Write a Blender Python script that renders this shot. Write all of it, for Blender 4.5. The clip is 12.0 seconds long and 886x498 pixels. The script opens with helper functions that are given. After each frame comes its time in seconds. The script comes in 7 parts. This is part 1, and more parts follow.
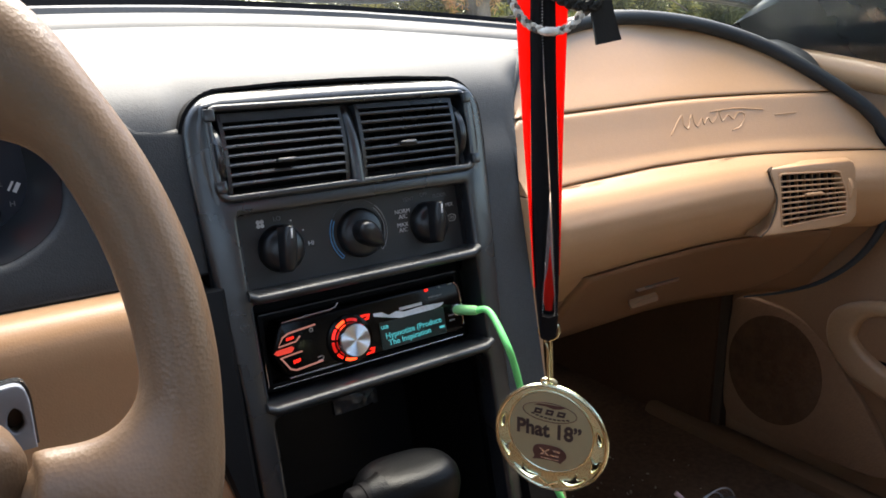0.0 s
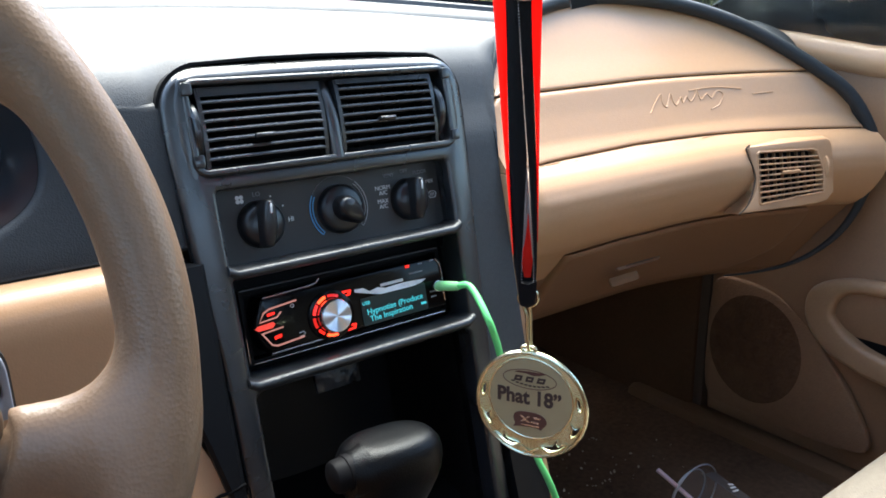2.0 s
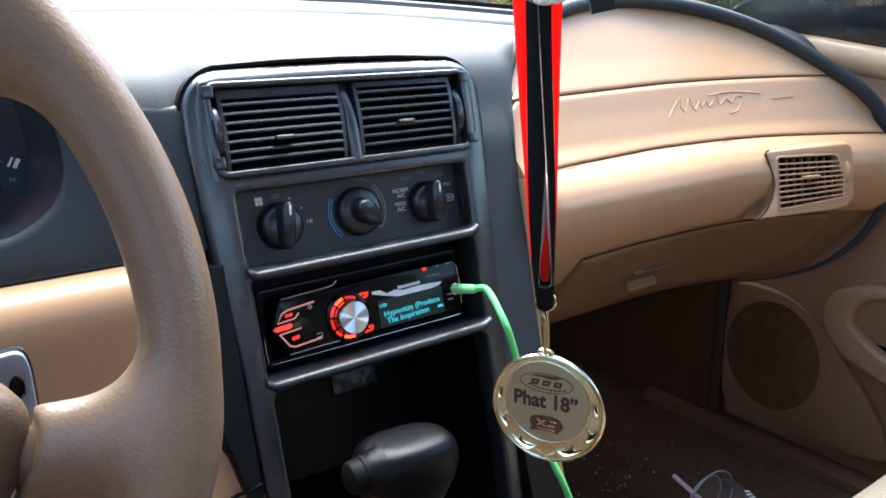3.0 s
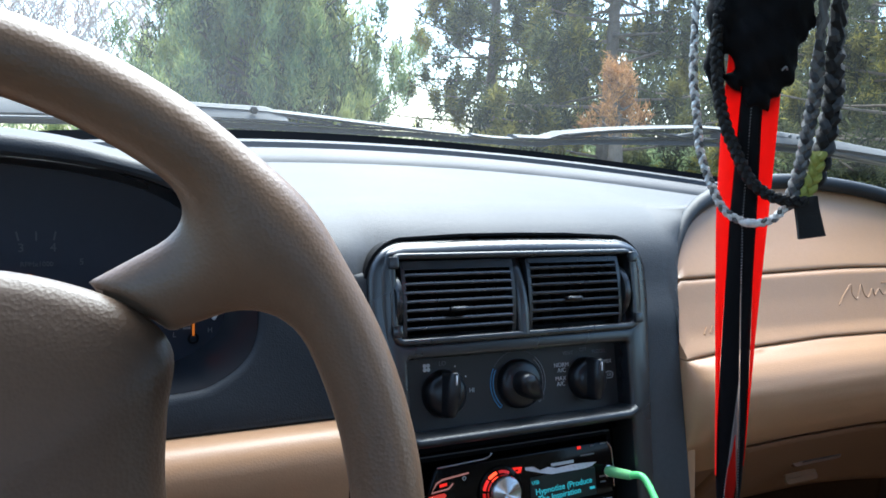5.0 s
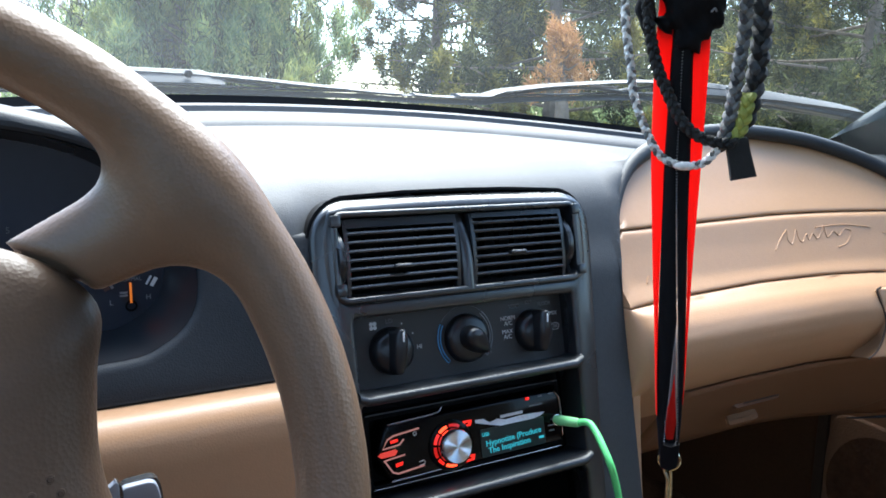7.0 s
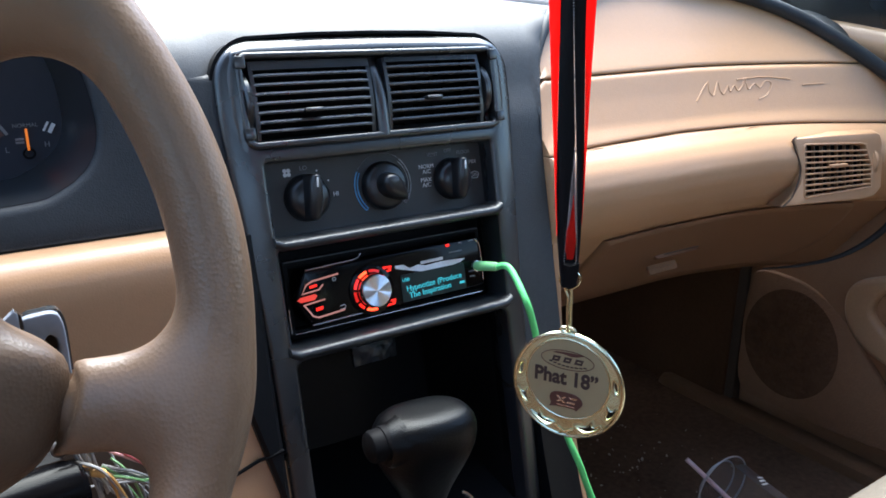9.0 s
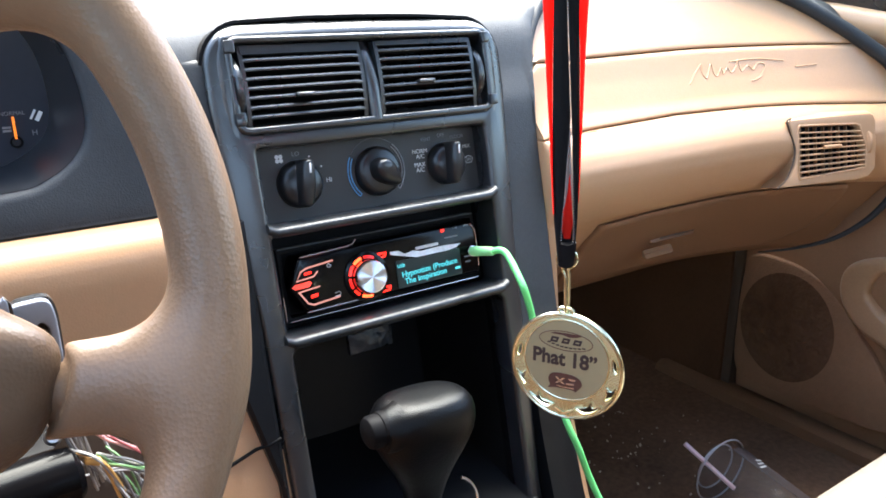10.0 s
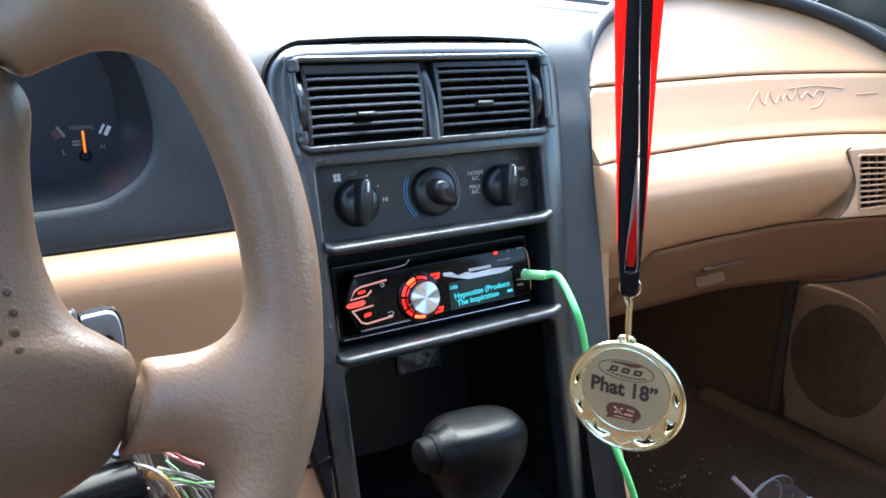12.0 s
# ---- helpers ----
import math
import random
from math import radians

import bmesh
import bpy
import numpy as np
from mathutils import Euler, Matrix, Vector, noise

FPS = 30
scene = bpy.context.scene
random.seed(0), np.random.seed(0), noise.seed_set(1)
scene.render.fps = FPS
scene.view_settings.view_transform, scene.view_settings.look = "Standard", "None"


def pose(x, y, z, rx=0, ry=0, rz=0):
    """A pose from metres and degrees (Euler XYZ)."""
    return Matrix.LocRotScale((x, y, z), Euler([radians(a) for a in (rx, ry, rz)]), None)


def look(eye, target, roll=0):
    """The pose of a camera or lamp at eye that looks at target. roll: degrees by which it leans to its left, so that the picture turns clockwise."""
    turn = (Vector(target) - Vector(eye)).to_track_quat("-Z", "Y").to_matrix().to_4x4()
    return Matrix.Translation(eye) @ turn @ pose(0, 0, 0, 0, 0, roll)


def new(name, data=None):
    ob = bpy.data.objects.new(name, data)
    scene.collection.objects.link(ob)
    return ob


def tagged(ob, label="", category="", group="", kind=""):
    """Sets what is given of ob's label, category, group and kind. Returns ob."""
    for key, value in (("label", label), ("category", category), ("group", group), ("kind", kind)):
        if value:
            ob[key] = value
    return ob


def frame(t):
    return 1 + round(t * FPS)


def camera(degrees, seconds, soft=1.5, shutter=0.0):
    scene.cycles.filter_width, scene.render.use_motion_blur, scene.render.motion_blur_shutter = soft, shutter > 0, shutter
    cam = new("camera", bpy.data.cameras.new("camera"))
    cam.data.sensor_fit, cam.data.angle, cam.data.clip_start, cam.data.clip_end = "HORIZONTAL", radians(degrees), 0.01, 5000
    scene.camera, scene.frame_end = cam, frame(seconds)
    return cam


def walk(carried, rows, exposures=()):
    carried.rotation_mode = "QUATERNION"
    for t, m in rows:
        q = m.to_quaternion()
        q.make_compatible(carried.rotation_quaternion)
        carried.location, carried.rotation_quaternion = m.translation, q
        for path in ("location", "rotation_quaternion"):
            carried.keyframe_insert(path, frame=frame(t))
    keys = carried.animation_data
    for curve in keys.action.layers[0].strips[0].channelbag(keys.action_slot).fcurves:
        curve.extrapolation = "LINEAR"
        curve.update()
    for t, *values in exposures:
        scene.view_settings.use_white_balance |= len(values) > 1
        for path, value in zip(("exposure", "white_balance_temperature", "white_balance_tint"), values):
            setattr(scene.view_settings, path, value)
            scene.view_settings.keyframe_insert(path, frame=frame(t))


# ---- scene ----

# camera: seconds, x, y, z, and the turn in degrees
cam = camera(60.3, 12.0, soft=1.7)
ROWS = [
    (0.0, -0.2935, -0.4979, 0.9476, 74.24, 0.80, -35.62),
    (0.5, -0.2945, -0.4988, 0.9421, 74.42, 0.98, -35.75),
    (1.0, -0.2911, -0.5037, 0.9417, 74.21, 1.28, -36.00),
    (1.5, -0.2928, -0.5041, 0.9393, 74.17, 1.25, -36.01),
    (2.0, -0.2942, -0.5042, 0.9335, 73.73, 1.06, -36.89),
    (2.5, -0.2951, -0.5071, 0.9336, 73.59, 0.80, -35.81),
    (3.0, -0.2965, -0.5046, 0.9345, 73.93, 0.92, -35.66),
    (3.5, -0.3007, -0.4993, 0.9279, 74.21, 0.78, -36.61),
    (3.7, -0.3089, -0.4993, 0.9339, 77.22, 1.04, -33.96),
    (5.3, -0.3320, -0.4794, 0.9800, 82.82, -2.55, -26.20),
    (5.5, -0.3285, -0.4825, 0.9788, 81.99, -2.59, -27.31),
    (6.0, -0.3267, -0.4815, 0.9751, 79.81, -1.79, -28.99),
    (6.5, -0.3242, -0.4873, 0.9755, 80.53, -0.92, -29.72),
    (6.7, -0.3248, -0.4828, 0.9709, 80.49, -1.07, -30.10),
    (8.3, -0.3201, -0.4874, 0.9693, 79.21, -0.98, -29.87),
    (8.5, -0.3157, -0.4920, 0.9613, 77.08, -1.13, -30.45),
    (9.0, -0.3043, -0.5055, 0.9325, 72.47, -0.40, -33.96),
    (9.5, -0.3046, -0.5023, 0.9220, 71.85, -0.03, -34.78),
    (10.0, -0.3039, -0.5028, 0.9237, 72.04, 0.37, -34.70),
    (10.5, -0.3051, -0.5023, 0.9238, 72.56, 0.55, -34.46),
    (11.0, -0.3133, -0.4981, 0.9315, 73.83, -0.40, -32.24),
    (11.5, -0.3134, -0.4957, 0.9273, 73.31, -0.68, -32.16),
    (12.0, -0.3148, -0.4913, 0.9260, 73.38, -0.44, -31.70),
]
walk(cam, [(t, pose(x, y, z, rx, ry, rz)) for t, x, y, z, rx, ry, rz in ROWS],
     exposures=[(0.0, 2.60, 7500, 10), (1.0, 2.95, 7050, 8), (2.0, 3.00, 6600, 5), (3.0, 3.08, 6350, 5), (3.5, 3.13, 6200, 5), (3.7, 3.18, 6100, 5), (5.3, 2.13, 5950, 4), (6.5, 2.43, 6050, 5), (8.3, 2.60, 6150, 6), (9.0, 2.80, 6200, 7), (9.5, 3.33, 6500, 8), (10.0, 3.76, 6800, 8), (10.5, 3.76, 6750, 7), (11.0, 3.74, 6450, 6), (12.0, 3.65, 6150, 4)])

# ---- world and light ----
world = bpy.data.worlds.new("sky")
world.use_nodes = True
scene.world = world
wn = world.node_tree.nodes
sky = wn.new("ShaderNodeTexSky")
sky.sky_type = "NISHITA"
sky.sun_disc = False
sky.sun_elevation = radians(60)
sky.sun_rotation = radians(27)
sky.dust_density = 1.5
sky.air_density = 1.0
sky.ozone_density = 2.0
wn["Background"].inputs["Strength"].default_value = 0.15
world.node_tree.links.new(sky.outputs["Color"], wn["Background"].inputs["Color"])
sun = new("sun", bpy.data.lights.new("sun", "SUN"))
sun.data.energy, sun.data.angle, sun.data.color = 3.2, radians(60), (1.0, 0.98, 0.95)
sun.matrix_world = look((0.0, 0.0, 10.0), (-2.6, -5.0, 0.0))

# ---- helpers of this scene ----
TILT = radians(13.0)
ST, CT = math.sin(TILT), math.cos(TILT)
# frame of the centre stack: u to the right, v up along its face, w out towards the seats
STACK = Matrix(((1, 0, 0, 0), (0, ST, -CT, 0), (0, CT, ST, 0.72), (0, 0, 0, 1)))


def link(bm, name, material, angle=35, loc=None):
    bmesh.ops.recalc_face_normals(bm, faces=bm.faces[:])
    me = bpy.data.meshes.new(name)
    bm.to_mesh(me)
    bm.free()
    me.shade_smooth()
    me.set_sharp_from_angle(angle=radians(angle))
    me.materials.append(material)
    return new(name, me)


def thing(name, label, category, base=(0, 0, 0), group="", kind=""):
    ob = new(name)
    ob.empty_display_size = 0.02
    ob.location = base
    return tagged(ob, label, category, group, kind)


def under(ob, parent):
    ob.parent = parent
    if parent.parent is None:
        ob.matrix_parent_inverse = Matrix.Translation(parent.location).inverted()
    return ob


def part(name, bm, material, parent, label="", angle=35, kind=""):
    ob = under(link(bm, name, material, angle), parent)
    return tagged(ob, label, kind=kind)


def solo(name, bm, material, label, category, angle=35, group="", kind=""):
    return tagged(link(bm, name, material, angle), label, category, group, kind)


def box(bm, lo, hi, m=None, bevel=0.0, seg=2):
    """A box between two corners, its edges rounded."""
    c = [(a + b) / 2 for a, b in zip(lo, hi)]
    s = [abs(b - a) for a, b in zip(lo, hi)]
    made = bmesh.ops.create_cube(bm, size=1.0, matrix=Matrix.LocRotScale(c, None, s))["verts"]
    if bevel:
        edges = list({e for v in made for e in v.link_edges})
        made = [v for v in bmesh.ops.bevel(bm, geom=edges, offset=min(bevel, min(s) * 0.49), segments=seg, profile=0.5, affect="EDGES")["verts"]]
        made = list({v for f in {f for v in made for f in v.link_faces} for v in f.verts})
    if m is not None:
        bmesh.ops.transform(bm, matrix=m, verts=made)
    return bm


def loft(bm, rings, closed=True, caps=True, m=None):
    """Joins rings of points by faces."""
    vs = [[bm.verts.new((m @ Vector(p)) if m is not None else p) for p in ring] for ring in rings]
    n = len(rings[0])
    for a, b in zip(vs, vs[1:]):
        for i in range(n if closed else n - 1):
            j = (i + 1) % n
            bm.faces.new((a[i], a[j], b[j], b[i]))
    if caps and closed:
        bm.faces.new(vs[0][::-1])
        bm.faces.new(vs[-1])
    return bm


def tube(bm, pts, r, n=10, m=None, closed=False, caps=True):
    """A round bar along a line; r may be a number or one a point."""
    pts = [Vector(p) for p in pts]
    k = len(pts)
    rad = [r] * k if isinstance(r, (int, float)) else list(r)
    up = None
    rings = []
    for i, p in enumerate(pts):
        a = pts[(i - 1) % k] if closed or i else p
        b = pts[(i + 1) % k] if closed or i < k - 1 else p
        d = (b - a).normalized()
        if up is None:
            up = d.orthogonal().normalized()
        up = (up - d * up.dot(d)).normalized()
        side = d.cross(up)
        rings.append([p + rad[i] * (math.cos(2 * math.pi * j / n) * up + math.sin(2 * math.pi * j / n) * side) for j in range(n)])
    if closed:
        rings.append(rings[0])
        loft(bm, rings, caps=False, m=m)
        bmesh.ops.remove_doubles(bm, verts=bm.verts[:], dist=1e-6)
        return bm
    return loft(bm, rings, caps=caps, m=m)


def lathe(bm, profile, n=32, m=None):
    """Turns (radius, height) round z."""
    rings = [[(max(r, 1e-5) * math.cos(2 * math.pi * j / n), max(r, 1e-5) * math.sin(2 * math.pi * j / n), h) for j in range(n)] for r, h in profile]
    return loft(bm, rings, m=m)


def smooth_line(pts, steps=8, closed=False):
    """A Catmull-Rom line through the points."""
    pts = [Vector(p) for p in pts]
    n, out = len(pts), []
    for i in range(n if closed else n - 1):
        p0 = pts[(i - 1) % n] if closed or i else pts[0]
        p1, p2 = pts[i], pts[(i + 1) % n]
        p3 = pts[(i + 2) % n] if closed or i + 2 < n else pts[-1]
        for s in range(steps):
            t = s / steps
            out.append(0.5 * (2 * p1 + (p2 - p0) * t + (2 * p0 - 5 * p1 + 4 * p2 - p3) * t * t + (3 * p1 - p0 - 3 * p2 + p3) * t ** 3))
    if not closed:
        out.append(pts[-1])
    return out


def interp(v, xs, ys):
    return float(np.interp(v, xs, ys))


def rounded(x0, y0, x1, y1, r, n=6):
    """The outline of a rectangle with round corners; r: one radius, or four from the lower left, anticlockwise."""
    rs = [r] * 4 if isinstance(r, (int, float)) else r
    out = []
    for (cx, cy, a), q in zip(((x0, y0, 180), (x1, y0, 270), (x1, y1, 0), (x0, y1, 90)), rs):
        sx, sy = (1 if cx == x0 else -1), (1 if cy == y0 else -1)
        for i in range(n + 1):
            t = radians(a + 90 * i / n)
            out.append((cx + sx * q + q * math.cos(t), cy + sy * q + q * math.sin(t)))
    return out


def plate(bm, outline, holes, w0, w1, m, bevel=0.0):
    """A flat plate with holes through it, from depth w0 to w1."""
    edges = []
    for line in [outline] + list(holes):
        vs = [bm.verts.new((x, y, w1)) for x, y in line]
        edges += [bm.edges.new((vs[i], vs[(i + 1) % len(vs)])) for i in range(len(vs))]
    bmesh.ops.triangle_fill(bm, edges=edges, use_beauty=True, use_dissolve=False)
    top = bm.faces[:]
    rim = [e for e in bm.edges if len(e.link_faces) == 1]
    made = bmesh.ops.extrude_face_region(bm, geom=top)["geom"]
    low = [v for v in made if isinstance(v, bmesh.types.BMVert)]
    for v in low:
        v.co.z = w0
    if bevel:
        rim = [e for e in bm.edges if all(abs(v.co.z - w1) < 1e-6 for v in e.verts) and len(e.link_faces) == 2
               and any(abs(f.normal.z) < 0.5 for f in e.link_faces)]
        bm.normal_update()
        rim = [e for e in bm.edges if all(abs(v.co.z - w1) < 1e-6 for v in e.verts) and e.calc_face_angle(0) > 1.0]
        bmesh.ops.bevel(bm, geom=rim, offset=bevel, segments=3, profile=0.5, affect="EDGES")
    bmesh.ops.transform(bm, matrix=m, verts=bm.verts[:])
    return bm


def sheet(bm, grid, thick=None):
    """Faces over a grid of points; thick: an offset to give it a back."""
    rows = [[bm.verts.new(p) for p in row] for row in grid]
    for a, b in zip(rows, rows[1:]):
        for i in range(len(a) - 1):
            bm.faces.new((a[i], a[i + 1], b[i + 1], b[i]))
    if thick is not None:
        back = [[bm.verts.new(Vector(p) + Vector(thick)) for p in row] for row in grid]
        for a, b in zip(back, back[1:]):
            for i in range(len(a) - 1):
                bm.faces.new((a[i], b[i], b[i + 1], a[i + 1]))
        for f, g in ((rows[0], back[0]), (rows[-1][::-1], back[-1][::-1]), ([r[-1] for r in rows], [r[-1] for r in back]), ([r[0] for r in rows][::-1], [r[0] for r in back][::-1])):
            for i in range(len(f) - 1):
                bm.faces.new((f[i], g[i], g[i + 1], f[i + 1]))
    return bm


def solid(field, lo, hi, step):
    """A mesh of the surface where field(x, y, z) is zero (surface nets)."""
    ax = [np.arange(a, b + step, step) for a, b in zip(lo, hi)]
    X, Y, Z = np.meshgrid(*ax, indexing="ij")
    V = field(X, Y, Z)
    n = np.array(V.shape) - 1
    acc = np.zeros((*n, 3))
    cnt = np.zeros(tuple(n))
    P = np.stack([X, Y, Z], -1)
    for d in range(3):
        e = [0, 0, 0]
        e[d] = 1
        a = tuple(slice(0, V.shape[i] - e[i]) for i in range(3))
        b = tuple(slice(e[i], V.shape[i]) for i in range(3))
        cross = (V[a] < 0) != (V[b] < 0)
        t = np.where(cross, V[a] / np.where(cross, V[a] - V[b], 1), 0)
        pt = P[a] + (P[b] - P[a]) * t[..., None]
        o1, o2 = [i for i in range(3) if i != d]
        for i in (0, 1):
            for j in (0, 1):
                s = [slice(0, n[k]) for k in range(3)]
                s[o1] = slice(i, i + n[o1])
                s[o2] = slice(j, j + n[o2])
                s = tuple(s)
                acc += pt[s] * cross[s][..., None]
                cnt += cross[s]
    live = cnt > 0
    idx = -np.ones(tuple(n), int)
    idx[live] = np.arange(live.sum())
    verts = acc[live] / cnt[live][:, None]
    faces = []
    for d in range(3):
        e = [0, 0, 0]
        e[d] = 1
        a = tuple(slice(0, V.shape[i] - e[i]) for i in range(3))
        b = tuple(slice(e[i], V.shape[i]) for i in range(3))
        ia, ib = V[a] < 0, V[b] < 0
        o1, o2 = [(1, 2), (2, 0), (0, 1)][d]
        for i, j, k in np.argwhere(ia != ib):
            c = [i, j, k]
            if c[o1] == 0 or c[o2] == 0 or c[o1] >= n[o1] or c[o2] >= n[o2]:
                continue
            q = []
            for s, t in ((-1, -1), (0, -1), (0, 0), (-1, 0)):
                w = list(c)
                w[o1] += s
                w[o2] += t
                q.append(int(idx[tuple(w)]))
            faces.append(q if ia[i, j, k] else q[::-1])
    me = bpy.data.meshes.new("solid")
    me.from_pydata(verts.tolist(), [], faces)
    bm = bmesh.new()
    bm.from_mesh(me)
    bpy.data.meshes.remove(me)
    # even the net out, then pull each vertex back onto the true surface
    h = step * 0.05
    for k in range(4):
        bmesh.ops.smooth_vert(bm, verts=bm.verts[:], factor=0.5, use_axis_x=True, use_axis_y=True, use_axis_z=True)
        co = np.array([v.co[:] for v in bm.verts])
        for turn in range(2):
            x, y, z = co.T
            f = field(x, y, z)
            g = np.stack([field(x + h, y, z) - field(x - h, y, z), field(x, y + h, z) - field(x, y - h, z), field(x, y, z + h) - field(x, y, z - h)], 1) / (2 * h)
            move = -g * (f / np.maximum((g * g).sum(1), 1e-6))[:, None]
            size = np.linalg.norm(move, axis=1)[:, None]
            co = co + move * np.minimum(1.0, 0.6 * step / np.maximum(size, 1e-12))
        for v, p in zip(bm.verts, co):
            v.co = p
    return bm


def blend_min(a, b, k):
    h = np.clip(0.5 + 0.5 * (b - a) / k, 0, 1)
    return b + (a - b) * h - k * h * (1 - h)


def lettering(name, words, size, m, material, parent, depth=0.0002, label="", bold=0.0):
    cu = bpy.data.curves.new(name, "FONT")
    cu.body, cu.size, cu.extrude = words, size, depth
    cu.align_x, cu.align_y = "CENTER", "CENTER"
    cu.space_line = 0.85
    cu.resolution_u = 3
    cu.offset = bold
    tmp = new(name, cu)
    me = bpy.data.meshes.new_from_object(tmp.evaluated_get(bpy.context.evaluated_depsgraph_get()))
    bpy.data.objects.remove(tmp)
    bpy.data.curves.remove(cu)
    me.transform(m)
    me.materials.clear()
    me.materials.append(material)
    return tagged(under(new(name, me), parent), label)


# ---- materials ----
def surface(name, color, rough, metal=0.0, grain=0.0, scale=500.0, cell=False, vary=0.12, patch=8.0, dust=0.0, spec=0.5):
    """A paint, plastic, hide or cloth: its colour varies at two scales, and grain gives fine relief."""
    mt = bpy.data.materials.new(name)
    mt.use_nodes = True
    nd, lk = mt.node_tree.nodes, mt.node_tree.links
    b = nd["Principled BSDF"]
    b.inputs["Metallic"].default_value = metal
    b.inputs["Specular IOR Level"].default_value = spec
    co = nd.new("ShaderNodeTexCoord")
    big = nd.new("ShaderNodeTexNoise")
    big.inputs["Scale"].default_value, big.inputs["Detail"].default_value = patch, 5
    fine = nd.new("ShaderNodeTexNoise")
    fine.inputs["Scale"].default_value, fine.inputs["Detail"].default_value = scale * 0.35, 3
    mix = nd.new("ShaderNodeMix")
    mix.data_type = "FLOAT"
    mix.inputs["Factor"].default_value = 0.4
    for t in (big, fine):
        lk.new(co.outputs["Object"], t.inputs["Vector"])
    lk.new(big.outputs["Fac"], mix.inputs["A"])
    lk.new(fine.outputs["Fac"], mix.inputs["B"])
    ramp = nd.new("ShaderNodeValToRGB")
    ramp.color_ramp.elements[0].position, ramp.color_ramp.elements[1].position = 0.3, 0.7
    ramp.color_ramp.elements[0].color = (*[c * (1 - vary) for c in color], 1)
    ramp.color_ramp.elements[1].color = (*[min(1, c * (1 + vary) + dust) for c in color], 1)
    lk.new(mix.outputs["Result"], ramp.inputs["Fac"])
    lk.new(ramp.outputs["Color"], b.inputs["Base Color"])
    rr = nd.new("ShaderNodeMapRange")
    rr.inputs["To Min"].default_value, rr.inputs["To Max"].default_value = max(0.02, rough - 0.08), min(1, rough + 0.08)
    lk.new(big.outputs["Fac"], rr.inputs["Value"])
    lk.new(rr.outputs["Result"], b.inputs["Roughness"])
    if grain:
        if cell:
            g = nd.new("ShaderNodeTexVoronoi")
            g.feature = "F1"
            g.inputs["Scale"].default_value = scale
            out = g.outputs["Distance"]
        else:
            g = nd.new("ShaderNodeTexNoise")
            g.inputs["Scale"].default_value, g.inputs["Detail"].default_value = scale, 2
            out = g.outputs["Fac"]
        lk.new(co.outputs["Object"], g.inputs["Vector"])
        bump = nd.new("ShaderNodeBump")
        bump.inputs["Strength"].default_value = grain
        bump.inputs["Distance"].default_value = 0.4 / scale
        lk.new(out, bump.inputs["Height"])
        lk.new(bump.outputs["Normal"], b.inputs["Normal"])
    return mt


def glow(name, color, strength):
    mt = bpy.data.materials.new(name)
    mt.use_nodes = True
    b = mt.node_tree.nodes["Principled BSDF"]
    b.inputs["Base Color"].default_value = (*[c * 0.2 for c in color], 1)
    b.inputs["Roughness"].default_value = 0.3
    b.inputs["Emission Color"].default_value = (*color, 1)
    b.inputs["Emission Strength"].default_value = strength
    return mt


def clear(name, tint=(1, 1, 1), rough=0.02, ior=1.45, alpha=1.0):
    mt = bpy.data.materials.new(name)
    mt.use_nodes = True
    b = mt.node_tree.nodes["Principled BSDF"]
    b.inputs["Base Color"].default_value = (*tint, 1)
    b.inputs["Roughness"].default_value = rough
    b.inputs["IOR"].default_value = ior
    b.inputs["Transmission Weight"].default_value = alpha
    return mt


BLACK = surface("black_vinyl", (0.038, 0.0415, 0.046), 0.60, spec=0.29, grain=0.38, scale=850, cell=True, vary=0.15, dust=0.004)
BLACK_SMOOTH = surface("black_trim", (0.0132, 0.0150, 0.0174), 0.28, spec=0.80, grain=0.06, scale=1500, vary=0.2, dust=0.004)
VENT_BLACK = surface("vent_black", (0.010, 0.0108, 0.012), 0.28, spec=0.75, grain=0.05, scale=1500, vary=0.2, dust=0.004)
KNOB_BLACK = surface("knob_black", (0.010, 0.0105, 0.012), 0.30, spec=0.5, grain=0.04, scale=1500, vary=0.15)
# dash vinyl darkened in colour to offset strong light on its parts
BLACK_SHADED = surface("shaded_black_vinyl", (0.016, 0.0190, 0.0230), 0.55, spec=0.30, grain=0.30, scale=850, cell=True, vary=0.15, dust=0.003)
BIN = surface("bin_black", (0.0060, 0.0068, 0.0082), 0.38, spec=0.16, grain=0.05, scale=900, vary=0.2)
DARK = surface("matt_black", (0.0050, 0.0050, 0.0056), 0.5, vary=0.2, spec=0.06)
GLOSS = surface("gloss_black", (0.0025, 0.0025, 0.003), 0.12, vary=0.2, spec=0.16)
PANEL = surface("control_panel_black", (0.036, 0.035, 0.0345), 0.5, spec=0.35, grain=0.05, scale=2000)
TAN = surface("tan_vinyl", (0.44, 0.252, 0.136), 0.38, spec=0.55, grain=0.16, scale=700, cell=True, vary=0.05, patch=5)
# the pads' tan, with the shade below them put into its colour
TAN_SHADED = surface("shaded_tan", (0.195, 0.099, 0.050), 0.5, grain=0.2, scale=900, cell=True, vary=0.07)
HIDE = surface("wheel_leather", (0.148, 0.093, 0.058), 0.40, spec=0.50, grain=0.19, scale=640, cell=True, vary=0.08, patch=12)
# hub pad in an even brown, darker than the rim
HIDE_PAD = surface("wheel_pad_brown", (0.084, 0.053, 0.034), 0.42, spec=0.34, grain=0.2, scale=640, cell=True, vary=0.08)
# door tan darkened to carry the shade low in the cabin
DOOR_TAN = surface("door_card_shaded_tan", (0.235, 0.122, 0.063), 0.6, grain=0.2, scale=900, cell=True, vary=0.12)
